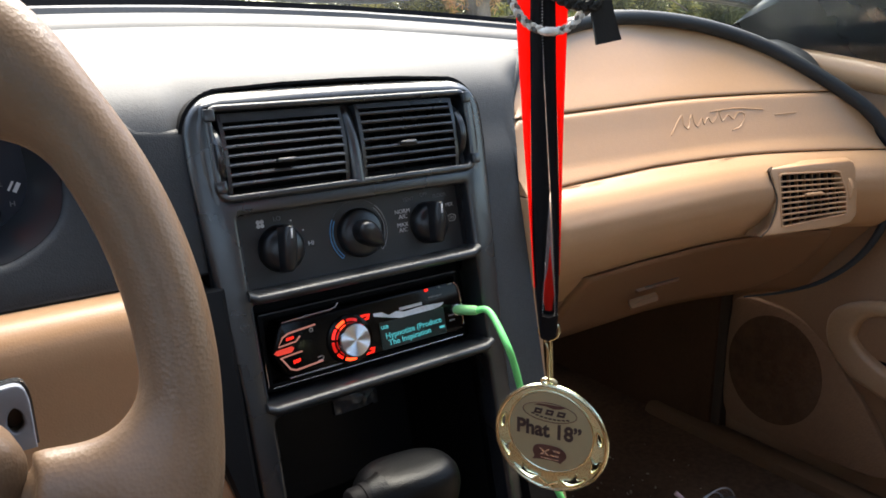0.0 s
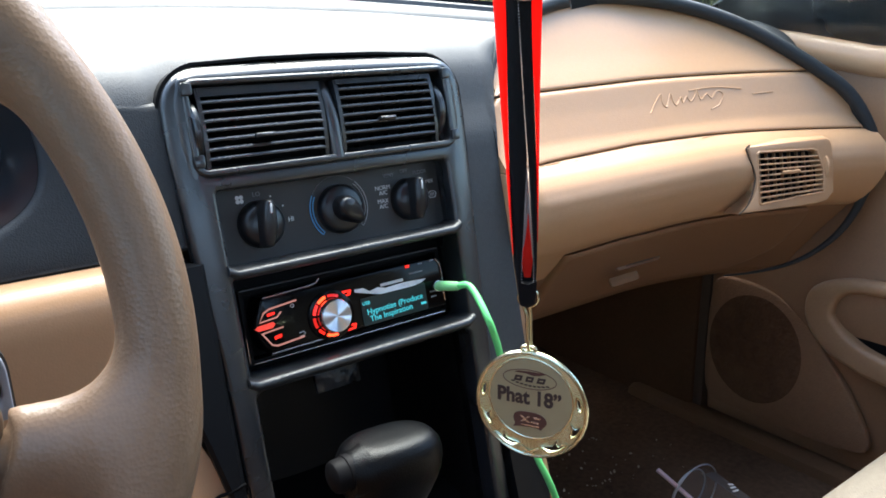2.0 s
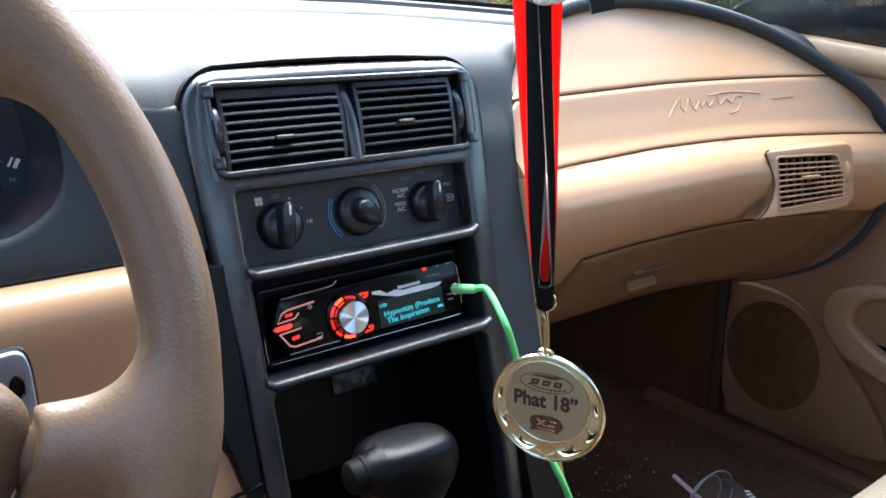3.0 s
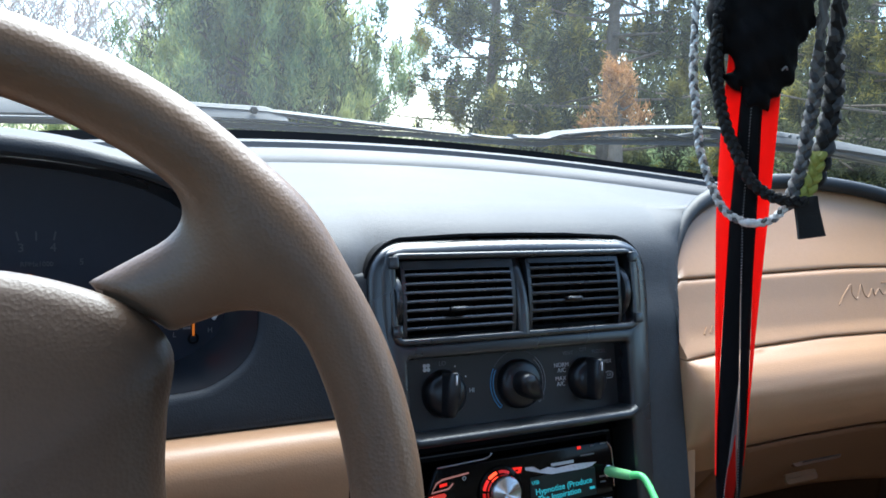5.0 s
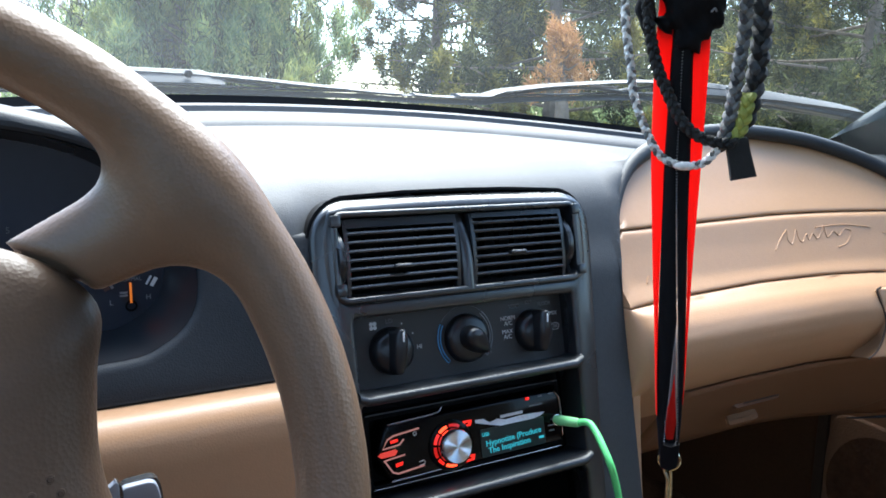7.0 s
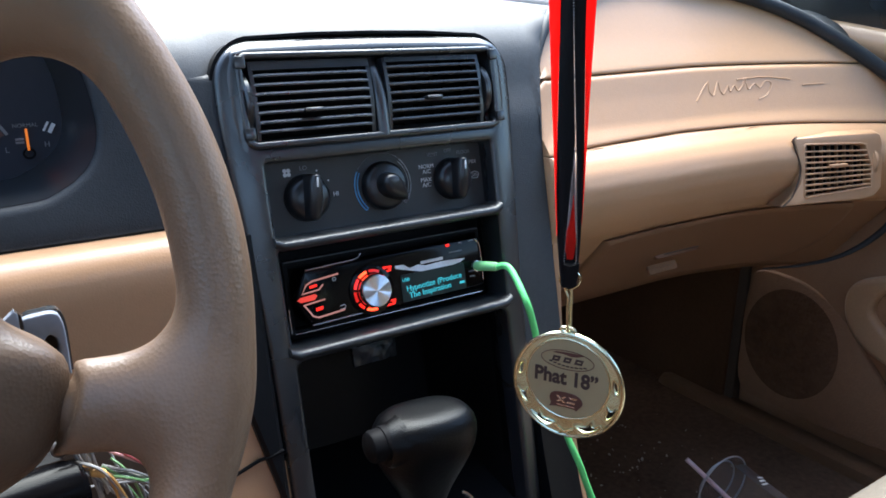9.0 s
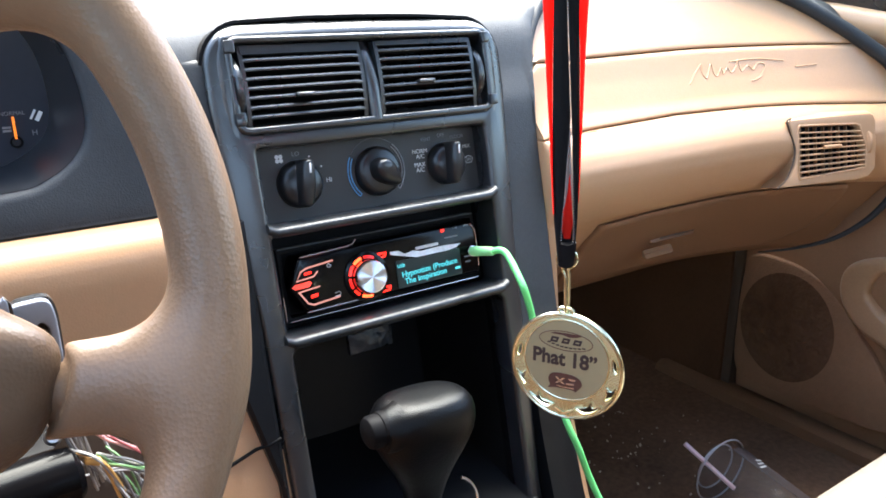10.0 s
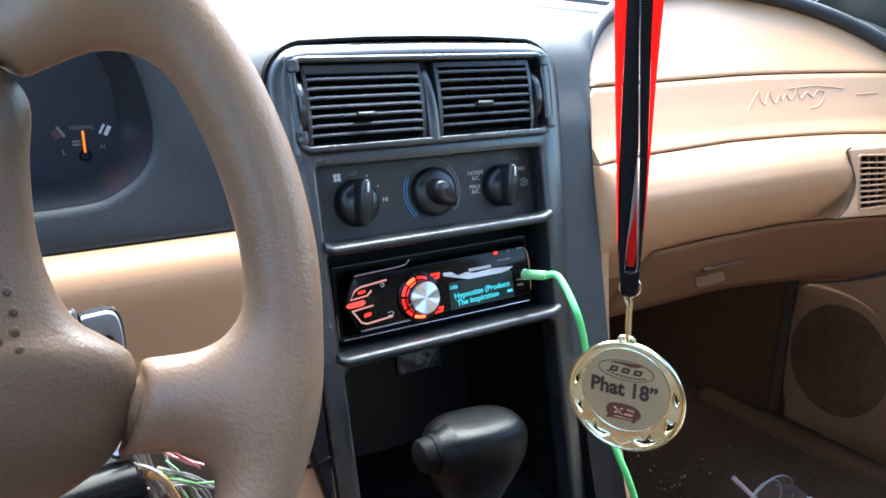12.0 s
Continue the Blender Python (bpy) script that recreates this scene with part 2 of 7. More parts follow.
# brown that stands for shade in seams, gaps and hollows
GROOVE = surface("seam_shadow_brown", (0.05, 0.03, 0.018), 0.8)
CARPET = surface("dark_carpet", (0.125, 0.072, 0.045), 0.95, grain=0.9, scale=350, vary=0.45, patch=6, spec=0.03)
CLOTH = surface("beige_seat_cloth", (0.150, 0.130, 0.106), 0.9, grain=0.8, scale=420, vary=0.15, spec=0.15)
GREY = surface("pale_grey_plastic", (0.20, 0.22, 0.26), 0.35, vary=0.06)
GREY_LIGHT = surface("weathered_wiper_grey", (0.036, 0.040, 0.046), 0.6, spec=0.3, vary=0.15, patch=20)
CHROME = surface("chrome", (0.75, 0.75, 0.76), 0.14, metal=1.0, vary=0.05)
STEEL = surface("brushed_steel", (0.48, 0.49, 0.51), 0.34, metal=1.0, vary=0.05)
SPUN = surface("spun_knob_steel", (0.66, 0.66, 0.68), 0.20, metal=1.0, vary=0.02)
GOLD = surface("gilt_metal", (0.72, 0.735, 0.54), 0.24, metal=1.0, vary=0.08, grain=0.05, scale=900)
GOLD_MATT = surface("ribbed_gilt", (0.60, 0.635, 0.46), 0.42, metal=1.0, vary=0.12, grain=0.9, scale=1200)
GOLD_FACE = surface("gilt_satin", (0.335, 0.325, 0.205), 0.36, metal=0.4, vary=0.05)
INK = surface("black_ink", (0.03, 0.02, 0.02), 0.5)
INK_RED = surface("dark_red_ink", (0.075, 0.030, 0.024), 0.5)
RIB_BLACK = surface("black_ribbon", (0.005, 0.005, 0.006), 0.6, grain=0.5, scale=1200, vary=0.2, spec=0.1)
RIB_WHITE = surface("pale_ribbon_back", (0.22, 0.20, 0.20), 0.6, grain=0.4, scale=1200)
CORD_GREY = surface("grey_braided_cord", (0.13, 0.13, 0.125), 0.7, grain=0.6, scale=900, vary=0.4, patch=120)
CORD_PALE = surface("pale_braided_cord", (0.68, 0.67, 0.64), 0.7, grain=0.6, scale=900, vary=0.4, patch=120)
CORD_BLACK = surface("black_braided_cord", (0.005, 0.005, 0.005), 0.75, grain=0.6, scale=900, vary=0.3)
CORD_DARK = surface("dark_grey_braided_cord", (0.045, 0.047, 0.05), 0.75, grain=0.6, scale=900, vary=0.4, patch=120)
CORD_GREEN = surface("olive_braided_cord", (0.26, 0.27, 0.05), 0.7, grain=0.6, scale=900, vary=0.3)
GREEN = surface("green_cable", (0.16, 0.72, 0.22), 0.4, grain=0.2, scale=1500, vary=0.06)
GREEN_PLUG = surface("green_plug", (0.30, 0.75, 0.30), 0.35, vary=0.05)
MARK = surface("white_marking", (0.62, 0.62, 0.62), 0.5)
MARK_PALE = surface("pale_grey_marking", (0.36, 0.36, 0.37), 0.5)
MARK_DIM = surface("grey_marking", (0.17, 0.17, 0.18), 0.5)
MARK_FAINT = surface("faint_marking", (0.06, 0.06, 0.065), 0.5)
BLUE = surface("blue_marking", (0.10, 0.33, 0.60), 0.5)
# needle orange with a slight glow added, though the gauges are unlit
AMBER = glow("glowing_amber_needle", (1.0, 0.25, 0.03), 0.10)
LED_RED = glow("red_backlight", (1.0, 0.02, 0.012), 0.22)
LED_LINE = glow("pink_lit_outline", (1.0, 0.42, 0.36), 0.06)
LED_BAR = glow("red_bar_backlight", (1.0, 0.07, 0.05), 0.11)
LED_DIM = glow("dim_red_backlight", (1.0, 0.015, 0.01), 0.10)
LED_HOT = glow("bright_red_backlight", (1.0, 0.05, 0.015), 0.8)
LCD = glow("cyan_display_text", (0.06, 0.50, 0.60), 0.16)
LCD_BACK = glow("display_glass", (0.01, 0.04, 0.05), 0.02)
PINK = surface("pale_pink_plastic", (0.62, 0.45, 0.48), 0.4)
PALE = surface("crumb", (0.40, 0.33, 0.25), 0.9, vary=0.4, patch=40)
SILVER = surface("silver_trim", (0.55, 0.5, 0.48), 0.25, metal=0.9)
# windscreen with a pale film painted in for haze and glare
GLASS = bpy.data.materials.new("hazy_windscreen_glass")
GLASS.use_nodes = True
_n, _l = GLASS.node_tree.nodes, GLASS.node_tree.links
_see, _film, _shine = _n.new("ShaderNodeBsdfTransparent"), _n.new("ShaderNodeBsdfTranslucent"), _n.new("ShaderNodeBsdfGlossy")
_see.inputs["Color"].default_value = (0.95, 0.97, 0.96, 1)
_film.inputs["Color"].default_value = (0.75, 0.78, 0.80, 1)
_shine.inputs["Roughness"].default_value = 0.03
_haze, _gloss = _n.new("ShaderNodeMixShader"), _n.new("ShaderNodeMixShader")
_gloss.inputs["Fac"].default_value = 0.006
_spots = _n.new("ShaderNodeTexNoise")
_spots.inputs["Scale"].default_value, _spots.inputs["Detail"].default_value = 6.0, 6
_range = _n.new("ShaderNodeMapRange")
_range.inputs["To Min"].default_value, _range.inputs["To Max"].default_value = 0.008, 0.017
_l.new(_spots.outputs["Fac"], _range.inputs["Value"])
# the painted haze is stronger towards the driver's side
_place, _axes, _side, _thin = _n.new("ShaderNodeTexCoord"), _n.new("ShaderNodeSeparateXYZ"), _n.new("ShaderNodeMapRange"), _n.new("ShaderNodeMath")
_side.inputs["From Min"].default_value, _side.inputs["From Max"].default_value = -0.2, 0.55
_side.inputs["To Min"].default_value, _side.inputs["To Max"].default_value = 1.25, 0.30
_thin.operation = "MULTIPLY"
_l.new(_place.outputs["Object"], _axes.inputs["Vector"])
_l.new(_axes.outputs["X"], _side.inputs["Value"])
_l.new(_range.outputs["Result"], _thin.inputs[0])
_l.new(_side.outputs["Result"], _thin.inputs[1])
_l.new(_thin.outputs["Value"], _haze.inputs["Fac"])
_l.new(_see.outputs["BSDF"], _haze.inputs[1])
_l.new(_film.outputs["BSDF"], _haze.inputs[2])
_l.new(_haze.outputs["Shader"], _gloss.inputs[1])
_l.new(_shine.outputs["BSDF"], _gloss.inputs[2])
_l.new(_gloss.outputs["Shader"], _n["Material Output"].inputs["Surface"])
# tint is added to weaken the light through the door windows
SIDE_GLASS = bpy.data.materials.new("light_cutting_side_glass")
SIDE_GLASS.use_nodes = True
_n, _l = SIDE_GLASS.node_tree.nodes, SIDE_GLASS.node_tree.links
_see, _shine, _gloss = _n.new("ShaderNodeBsdfTransparent"), _n.new("ShaderNodeBsdfGlossy"), _n.new("ShaderNodeMixShader")
_see.inputs["Color"].default_value = (0.85, 0.87, 0.86, 1)
_shine.inputs["Roughness"].default_value = 0.03
_gloss.inputs["Fac"].default_value = 0.04
_l.new(_see.outputs["BSDF"], _gloss.inputs[1])
_l.new(_shine.outputs["BSDF"], _gloss.inputs[2])
_l.new(_gloss.outputs["Shader"], _n["Material Output"].inputs["Surface"])
CUP = bpy.data.materials.new("clear_plastic")
CUP.use_nodes = True
_n, _l = CUP.node_tree.nodes, CUP.node_tree.links
_mix, _see = _n.new("ShaderNodeMixShader"), _n.new("ShaderNodeBsdfTransparent")
_see.inputs["Color"].default_value = (0.97, 0.965, 0.965, 1)
_n["Principled BSDF"].inputs["Base Color"].default_value = (0.45, 0.44, 0.44, 1)
_n["Principled BSDF"].inputs["Roughness"].default_value = 0.12
_mix.inputs["Fac"].default_value = 0.035
_l.new(_see.outputs["BSDF"], _mix.inputs[1])
_l.new(_n["Principled BSDF"].outputs["BSDF"], _mix.inputs[2])
_l.new(_mix.outputs["Shader"], _n["Material Output"].inputs["Surface"])
RUBBER = surface("grey_rubber", (0.05, 0.055, 0.06), 0.6, vary=0.2, dust=0.02)
# unseen lining, its dark grey chosen to limit warm bounced light
LINER = surface("headliner_cloth", (0.15, 0.155, 0.17), 0.95, vary=0.05, spec=0.1)
def foliage(name, dark, light):
    """Leaves or thin cloth of mixed tints that let some light through."""
    mt = bpy.data.materials.new(name)
    mt.use_nodes = True
    nd, lk = mt.node_tree.nodes, mt.node_tree.links
    b = nd["Principled BSDF"]
    b.inputs["Roughness"].default_value, b.inputs["Specular IOR Level"].default_value = 0.7, 0.2
    geo, co, noise = nd.new("ShaderNodeNewGeometry"), nd.new("ShaderNodeTexCoord"), nd.new("ShaderNodeTexNoise")
    noise.inputs["Scale"].default_value, noise.inputs["Detail"].default_value = 1.7, 5
    stretch = nd.new("ShaderNodeMapping")
    stretch.inputs["Scale"].default_value = (1.5, 1.5, 0.7)
    lk.new(co.outputs["Object"], stretch.inputs["Vector"])
    lk.new(stretch.outputs["Vector"], noise.inputs["Vector"])
    mix, ramp = nd.new("ShaderNodeMix"), nd.new("ShaderNodeValToRGB")
    mix.inputs["Factor"].default_value = 0.72
    lk.new(geo.outputs["Random Per Island"], mix.inputs["A"])
    lk.new(noise.outputs["Fac"], mix.inputs["B"])
    ramp.color_ramp.elements[0].position, ramp.color_ramp.elements[1].position = 0.38, 0.64
    ramp.color_ramp.elements[0].color, ramp.color_ramp.elements[1].color = (*dark, 1), (*light, 1)
    lk.new(mix.outputs["Result"], ramp.inputs["Fac"])
    lk.new(ramp.outputs["Color"], b.inputs["Base Color"])
    through_leaf, both = nd.new("ShaderNodeBsdfTranslucent"), nd.new("ShaderNodeMixShader")
    lk.new(ramp.outputs["Color"], through_leaf.inputs["Color"])
    both.inputs["Fac"].default_value = 0.5
    lk.new(b.outputs["BSDF"], both.inputs[1])
    lk.new(through_leaf.outputs["BSDF"], both.inputs[2])
    lk.new(both.outputs["Shader"], nd["Material Output"].inputs["Surface"])
    return mt


RED = foliage("red_ribbon", (0.80, 0.020, 0.012), (0.92, 0.045, 0.028))
LEAF = foliage("conifer_foliage", (0.085, 0.135, 0.065), (0.30, 0.36, 0.16))
LEAF_DARK = foliage("dark_foliage", (0.018, 0.025, 0.015), (0.095, 0.105, 0.043))
LEAF_OLIVE = foliage("olive_cedar_foliage", (0.036, 0.047, 0.024), (0.185, 0.190, 0.072))
LEAF_ORANGE = foliage("dead_foliage", (0.34, 0.17, 0.07), (0.62, 0.34, 0.15))
LEAF_LIGHT = foliage("light_foliage", (0.20, 0.26, 0.10), (0.58, 0.57, 0.21))
LEAF_YELLOW = foliage("yellowing_foliage", (0.11, 0.105, 0.028), (0.33, 0.285, 0.070))
BARK = surface("bark", (0.17, 0.13, 0.105), 0.9, grain=0.8, scale=30, vary=0.4)
TWIG = surface("pale_twigs", (0.50, 0.42, 0.39), 0.9, vary=0.3)
GRASS = surface("rough_grass", (0.10, 0.095, 0.045), 0.95, vary=0.4, patch=1.5)

# ---- the car's shell ----
def wall(name, lo, hi, material, label, bevel=0.01):
    return solo(name, box(bmesh.new(), lo, hi, bevel=bevel), material, label, name.split("_")[0], kind="structure")


solo("ground", box(bmesh.new(), (-400, -400, -0.2), (400, 400, 0.0)), GRASS, "rough dry grass ground reaching the horizon", "ground", kind="structure")
wall("floor", (-0.76, -2.0, 0.25), (0.76, 0.62, 0.30), CARPET, "dark worn carpet on the car floor")
# firewall colour is darkened for the shade behind and under the dash
wall("wall_front", (-0.76, 0.62, 0.20), (0.76, 0.66, 0.93), surface("shaded_firewall_felt", (0.05, 0.032, 0.022), 0.95, grain=0.9, scale=350, vary=0.4, patch=6, spec=0.1), "carpeted firewall behind the dashboard, its colour darkened for the shade")
# unseen rear wall, made high enough to cut light from the back
wall("wall_rear", (-0.76, -2.05, 0.20), (0.76, -2.0, 1.20), LINER, "plain grey unseen wall closing the rear and blocking light")
wall("wall_left", (-0.80, -2.0, 0.20), (-0.76, 0.5, 0.93), DOOR_TAN, "plain brown driver's door card")
wall("wall_right", (0.775, -2.0, 0.20), (0.80, 0.5, 0.87), TAN_SHADED, "plain outer skin of the passenger door")
# unseen side panels added to keep light from behind off the wheel
for s in (1, -1):
    wall("wall_quarter", (s * 0.70 - 0.03, -2.0, 0.92), (s * 0.70 + 0.03, -0.95, 1.37), LINER, "plain grey unseen panel added to block light from behind")
wall("ceiling", (-0.62, -1.75, 1.36), (0.62, -0.28, 1.40), LINER, "grey cloth headliner under the roof")


def pillar(name, line, r, material, label):
    bm = bmesh.new()
    rings = []
    for p in line:
        rings.append([(p[0] + r[0] * math.cos(a), p[1] + r[1] * math.sin(a), p[2]) for a in [2 * math.pi * i / 14 for i in range(14)]])
    return solo(name, loft(bm, rings), material, label, "pillar", kind="structure")


for s in (1, -1):
    pillar("trim_pillar_front", [(s * x, y, z) for x, y, z in ((0.81, 0.29, 0.89), (0.805, 0.20, 0.95), (0.80, 0.155, 0.98), (0.79, 0.112, 1.005), (0.77, 0.02, 1.06), (0.735, -0.09, 1.15), (0.66, -0.26, 1.37))], (0.04, 0.055), surface("pillar_plastic", (0.045, 0.048, 0.052), 0.48, grain=0.2, scale=900, cell=True),
           "black windscreen pillar trim beside the dashboard")
    pillar("trim_pillar_rear", [(s * x, y, z) for x, y, z in ((0.74, -1.98, 0.95), (0.68, -1.90, 1.2), (0.60, -1.76, 1.37))], (0.03, 0.06), TAN_SHADED,
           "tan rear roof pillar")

# windscreen: a raked and bowed pane
def glass_point(a, b):
    x = a * (0.80 - 0.18 * b)
    y = 0.60 - 0.62 * x * x - 0.86 * b + 0.25 * x * x * b
    return Vector((x, y, 0.985 + 0.40 * b - 0.06 * x * x))


pane = solo("window_windscreen", sheet(bmesh.new(), [[glass_point(-1 + 2 * i / 24, j / 10) for i in range(25)] for j in range(11)], (0, 0.002, 0.004)), GLASS,
            "clear raked windscreen over the dashboard", "windscreen", kind="structure")
pane.visible_shadow = False

# unseen panes, put in to dim the light from both sides
for side, text in ((1, "tinted passenger door window"), (-1, "tinted driver's door window")):
    grid = []
    for i in range(17):
        y = 0.26 - 1.22 * i / 16
        top = interp(y, [-0.96, -0.26, -0.09, 0.02, 0.112, 0.26], [1.37, 1.36, 1.14, 1.05, 0.99, 0.92])
        grid.append([(side * (0.765 - 0.125 * j / 6 - 0.010 * math.sin(math.pi * j / 6)), y, 0.90 + (top - 0.90) * j / 6) for j in range(7)])
    solo("window_door", sheet(bmesh.new(), grid, (side * 0.004, 0, 0)), SIDE_GLASS, text, "window", kind="structure")

# ---- dashboard: black top and middle ----
def crown(x, y):
    return -0.12 * x * x * min(1.0, max(0.0, (y - 0.05) / 0.12))


def back_edge(x):
    return 0.56 - 0.62 * x * x


TOP = [(1.00, 0.972), (0.90, 0.984), (0.84, 0.986), (0.80, 0.983), (0.79, 0.974), (0.775, 0.973), (0.765, 0.976), (0.70, 0.971), (0.655, 0.964), (0.645, 0.9595), (0.63, 0.9590), (0.45, 0.955), (0.30, 0.949), (0.15, 0.9395), (0.0, 0.925)]
dash = thing("dashboard", "black soft vinyl dashboard top and centre with tan lower pads", "dashboard", (0, 0.2, 0.25), kind="structure")
FRONT = [(0.13, 0.9335), (0.115, 0.929), (0.10, 0.9235), (0.085, 0.916), (0.073, 0.907), (0.064, 0.896), (0.057, 0.882), (0.051, 0.866)]
FRONT += [(v * ST + 0.008 * CT, 0.72 + v * CT - 0.008 * ST) for v in (0.125, 0.10, 0.05, 0.0, -0.05, -0.10, -0.15, -0.20, -0.26)]
EDGE_X = [0.168, 0.173, 0.18, 0.20, 0.235, 0.30, 0.38, 0.46, 0.54, 0.61, 0.665, 0.695, 0.708, 0.735]
EDGE_Z = [0.81, 0.84, 0.855, 0.898, 0.929, 0.951, 0.962, 0.961, 0.949, 0.922, 0.877, 0.835, 0.79, 0.78]
EDGE_Y = [0.029, 0.038, 0.049, 0.075, 0.096, 0.114, 0.122, 0.115, 0.096, 0.058, 0.002, -0.04, -0.06, -0.07]


def resample(pts, n):
    pts = [Vector(p) for p in pts]
    d = [0.0]
    for a, b in zip(pts, pts[1:]):
        d.append(d[-1] + (b - a).length)
    return [Vector([interp(d[-1] * k / (n - 1), d, [p[c] for p in pts]) for c in range(3)]) for k in range(n)]


BROW_Z = [0.46, 0.80, 0.88, 0.892, 0.904, 0.9135, 0.921, 0.9335]
BROW_Y = [-0.050, 0.0265, 0.0430, 0.048, 0.058, 0.073, 0.090, 0.130]
BASE = resample([(0, y, z) for y, z in FRONT[::-1]], 56)


def column(x):
    """The dash's outline at x, from its lower front edge back to the windscreen."""
    yb = back_edge(x)
    if x > 0.168:
        zh, yh = interp(x, EDGE_X, EDGE_Z), interp(x, EDGE_X, EDGE_Y)
        front = []
        for p in BASE:
            z = max(p.z, zh)
            s = min(1.0, max(0.0, (z - zh) / 0.035))
            s = s * s * (3 - 2 * s)
            front.append(Vector((x, yh + (interp(z, [p.z for p in BASE], [p.y for p in BASE]) - yh) * s, z)))
        if zh > BASE[-1].z:
            front = [Vector((x, yh + 0.012 * k / 55, zh - 0.004 * k / 55)) for k in range(56)]
    else:
        s = min(1.0, max(0.0, (-0.118 - x) / 0.025))
        s = s * s * (3 - 2 * s)
        front = [Vector((x, p.y + s * (interp(p.z, BROW_Z, BROW_Y) - p.y), p.z)) for p in BASE]
    y0 = front[-1].y
    top = []
    for t, z in TOP[::-1]:
        y = y0 + (yb - y0) * t
        if t > 0.1:
            top.append(Vector((x, y, z + crown(x, y))))
    return front + top


grid = [column(x) for x in [-0.735 + 0.535 * i / 20 for i in range(20)] + [-0.2 + 0.36 * i / 40 for i in range(41)] + [0.1650, 0.1679, 0.1681, 0.170, 0.173, 0.177, 0.182, 0.19, 0.20, 0.215, 0.235, 0.26, 0.30, 0.34, 0.38, 0.42, 0.46, 0.50, 0.54, 0.58, 0.61, 0.64, 0.665, 0.69, 0.71, 0.735]]
cut = sheet(bmesh.new(), grid)
kill = []
for f in cut.faces:
    c = f.calc_center_median()
    if (abs(c.x) < 0.104 and c.z < 0.89) or (c.x < -0.128 and c.z < 0.868) or (c.x < -0.201 and c.y < 0.12):
        kill.append(f)
bmesh.ops.delete(cut, geom=kill, context="FACES")
bmesh.ops.remove_doubles(cut, verts=cut.verts[:], dist=0.00002)
part("dash_top", cut, BLACK, dash, "black grained vinyl dash with a grooved defroster ledge", angle=32)

part("screen_seal", loft(bmesh.new(), [[(x, back_edge(x) - 0.004, 0.955 - 0.12 * x * x), (x, back_edge(x) + 0.02, 0.955 - 0.12 * x * x), (x, back_edge(x) + 0.022, 0.996 - 0.12 * x * x), (x, back_edge(x) + 0.012, 0.9975 - 0.12 * x * x)] for x in [-0.735 + 1.47 * i / 40 for i in range(41)]]), DARK, dash, "black seal along the foot of the windscreen")

# instrument binnacle
hood = [(-0.2, 0.80), (-0.2, 0.925), (-0.225, 0.942), (-0.262, 0.957), (-0.298, 0.966), (-0.34, 0.975), (-0.40, 0.979)]
hood = hood + [(-0.80 - x, z) for x, z in hood[-2::-1]]
hood = [tuple(p)[:2] for p in smooth_line([(x, z, 0) for x, z in hood[1:-1]], 4)]
opening = [tuple(p)[:2] for p in smooth_line([(x, z, 0) for x, z in (
    (-0.272, 0.812), (-0.240, 0.818), (-0.218, 0.836), (-0.2125, 0.865), (-0.222, 0.905), (-0.255, 0.938), (-0.31, 0.957), (-0.40, 0.965),
    (-0.49, 0.957), (-0.545, 0.938), (-0.578, 0.905), (-0.5875, 0.865), (-0.582, 0.836), (-0.56, 0.818), (-0.528, 0.812), (-0.40, 0.810))], 5, True)]
XZ = Matrix(((1, 0, 0, 0), (0, 0, -1, 0), (0, 1, 0, 0), (0, 0, 0, 1)))
outline = [(-0.60, 0.783), (-0.126, 0.783), (-0.126, 0.885), (-0.16, 0.889), (-0.185, 0.902)] + [(x, z) for x, z in hood]
cluster = thing("instrument_cluster", "black instrument binnacle with unlit gauges behind a hood", "instrument cluster", (-0.4, 0.05, 0.78))
SHEAR = Matrix(((1, 0, 0, 0), (0, 1, ST / CT, 0.036 - 0.85 * ST / CT), (0, 0, 1, 0), (0, 0, 0, 1)))
part("bezel", plate(bmesh.new(), outline, [opening], -0.03, 0.0, SHEAR @ XZ, bevel=0.006), BLACK_SHADED, cluster, "black moulded bezel with a rounded opening")
part("hood", loft(bmesh.new(), [[(x, 0.045 + (z - 0.85) * ST / CT, z) for x, z in outline], [(x, 0.16, z + 0.004 * (z > 0.9)) for x, z in outline], [(x, 0.35, z - 0.02 * (z > 0.9)) for x, z in outline]], caps=False), BLACK, cluster,
     "black grained hood over the gauges")
# the sloping throat of the recess
ring0 = [(x, 0.036 + (z - 0.85) * ST / CT + 0.004, z) for x, z in opening]
ring1 = [(-0.40 + (x + 0.40) * 0.93, 0.088, 0.885 + (z - 0.885) * 0.93) for x, z in opening]
part("throat", loft(bmesh.new(), [ring0, ring1], caps=False), BLACK_SMOOTH, cluster, "sloping black sides of the gauge recess")
part("gauge_face", plate(bmesh.new(), [(p[0], p[2]) for p in ring1], [], -0.094, -0.088, XZ), surface("gauge_face_navy", (0.016, 0.021, 0.032), 0.5, spec=0.3), cluster, "flat blue-black gauge face")


def gauge(cx, cz, words, r):
    g = part("gauge_hub", tube(bmesh.new(), [(cx + r * 0.12 * math.cos(a), 0.086, cz - r * 0.4 + r * 0.12 * math.sin(a)) for a in [2 * math.pi * i / 36 for i in range(36)]], 0.0008, 6, closed=True), DARK, cluster, "small black needle hub")
    for dx, dz, text, size in words:
        lettering("marking", text, size, Matrix.Translation((cx + dx, 0.0872, cz + dz)) @ Matrix.Rotation(radians(90), 4, "X"), MARK_DIM if r < 0.03 else MARK_FAINT, g)
    return g


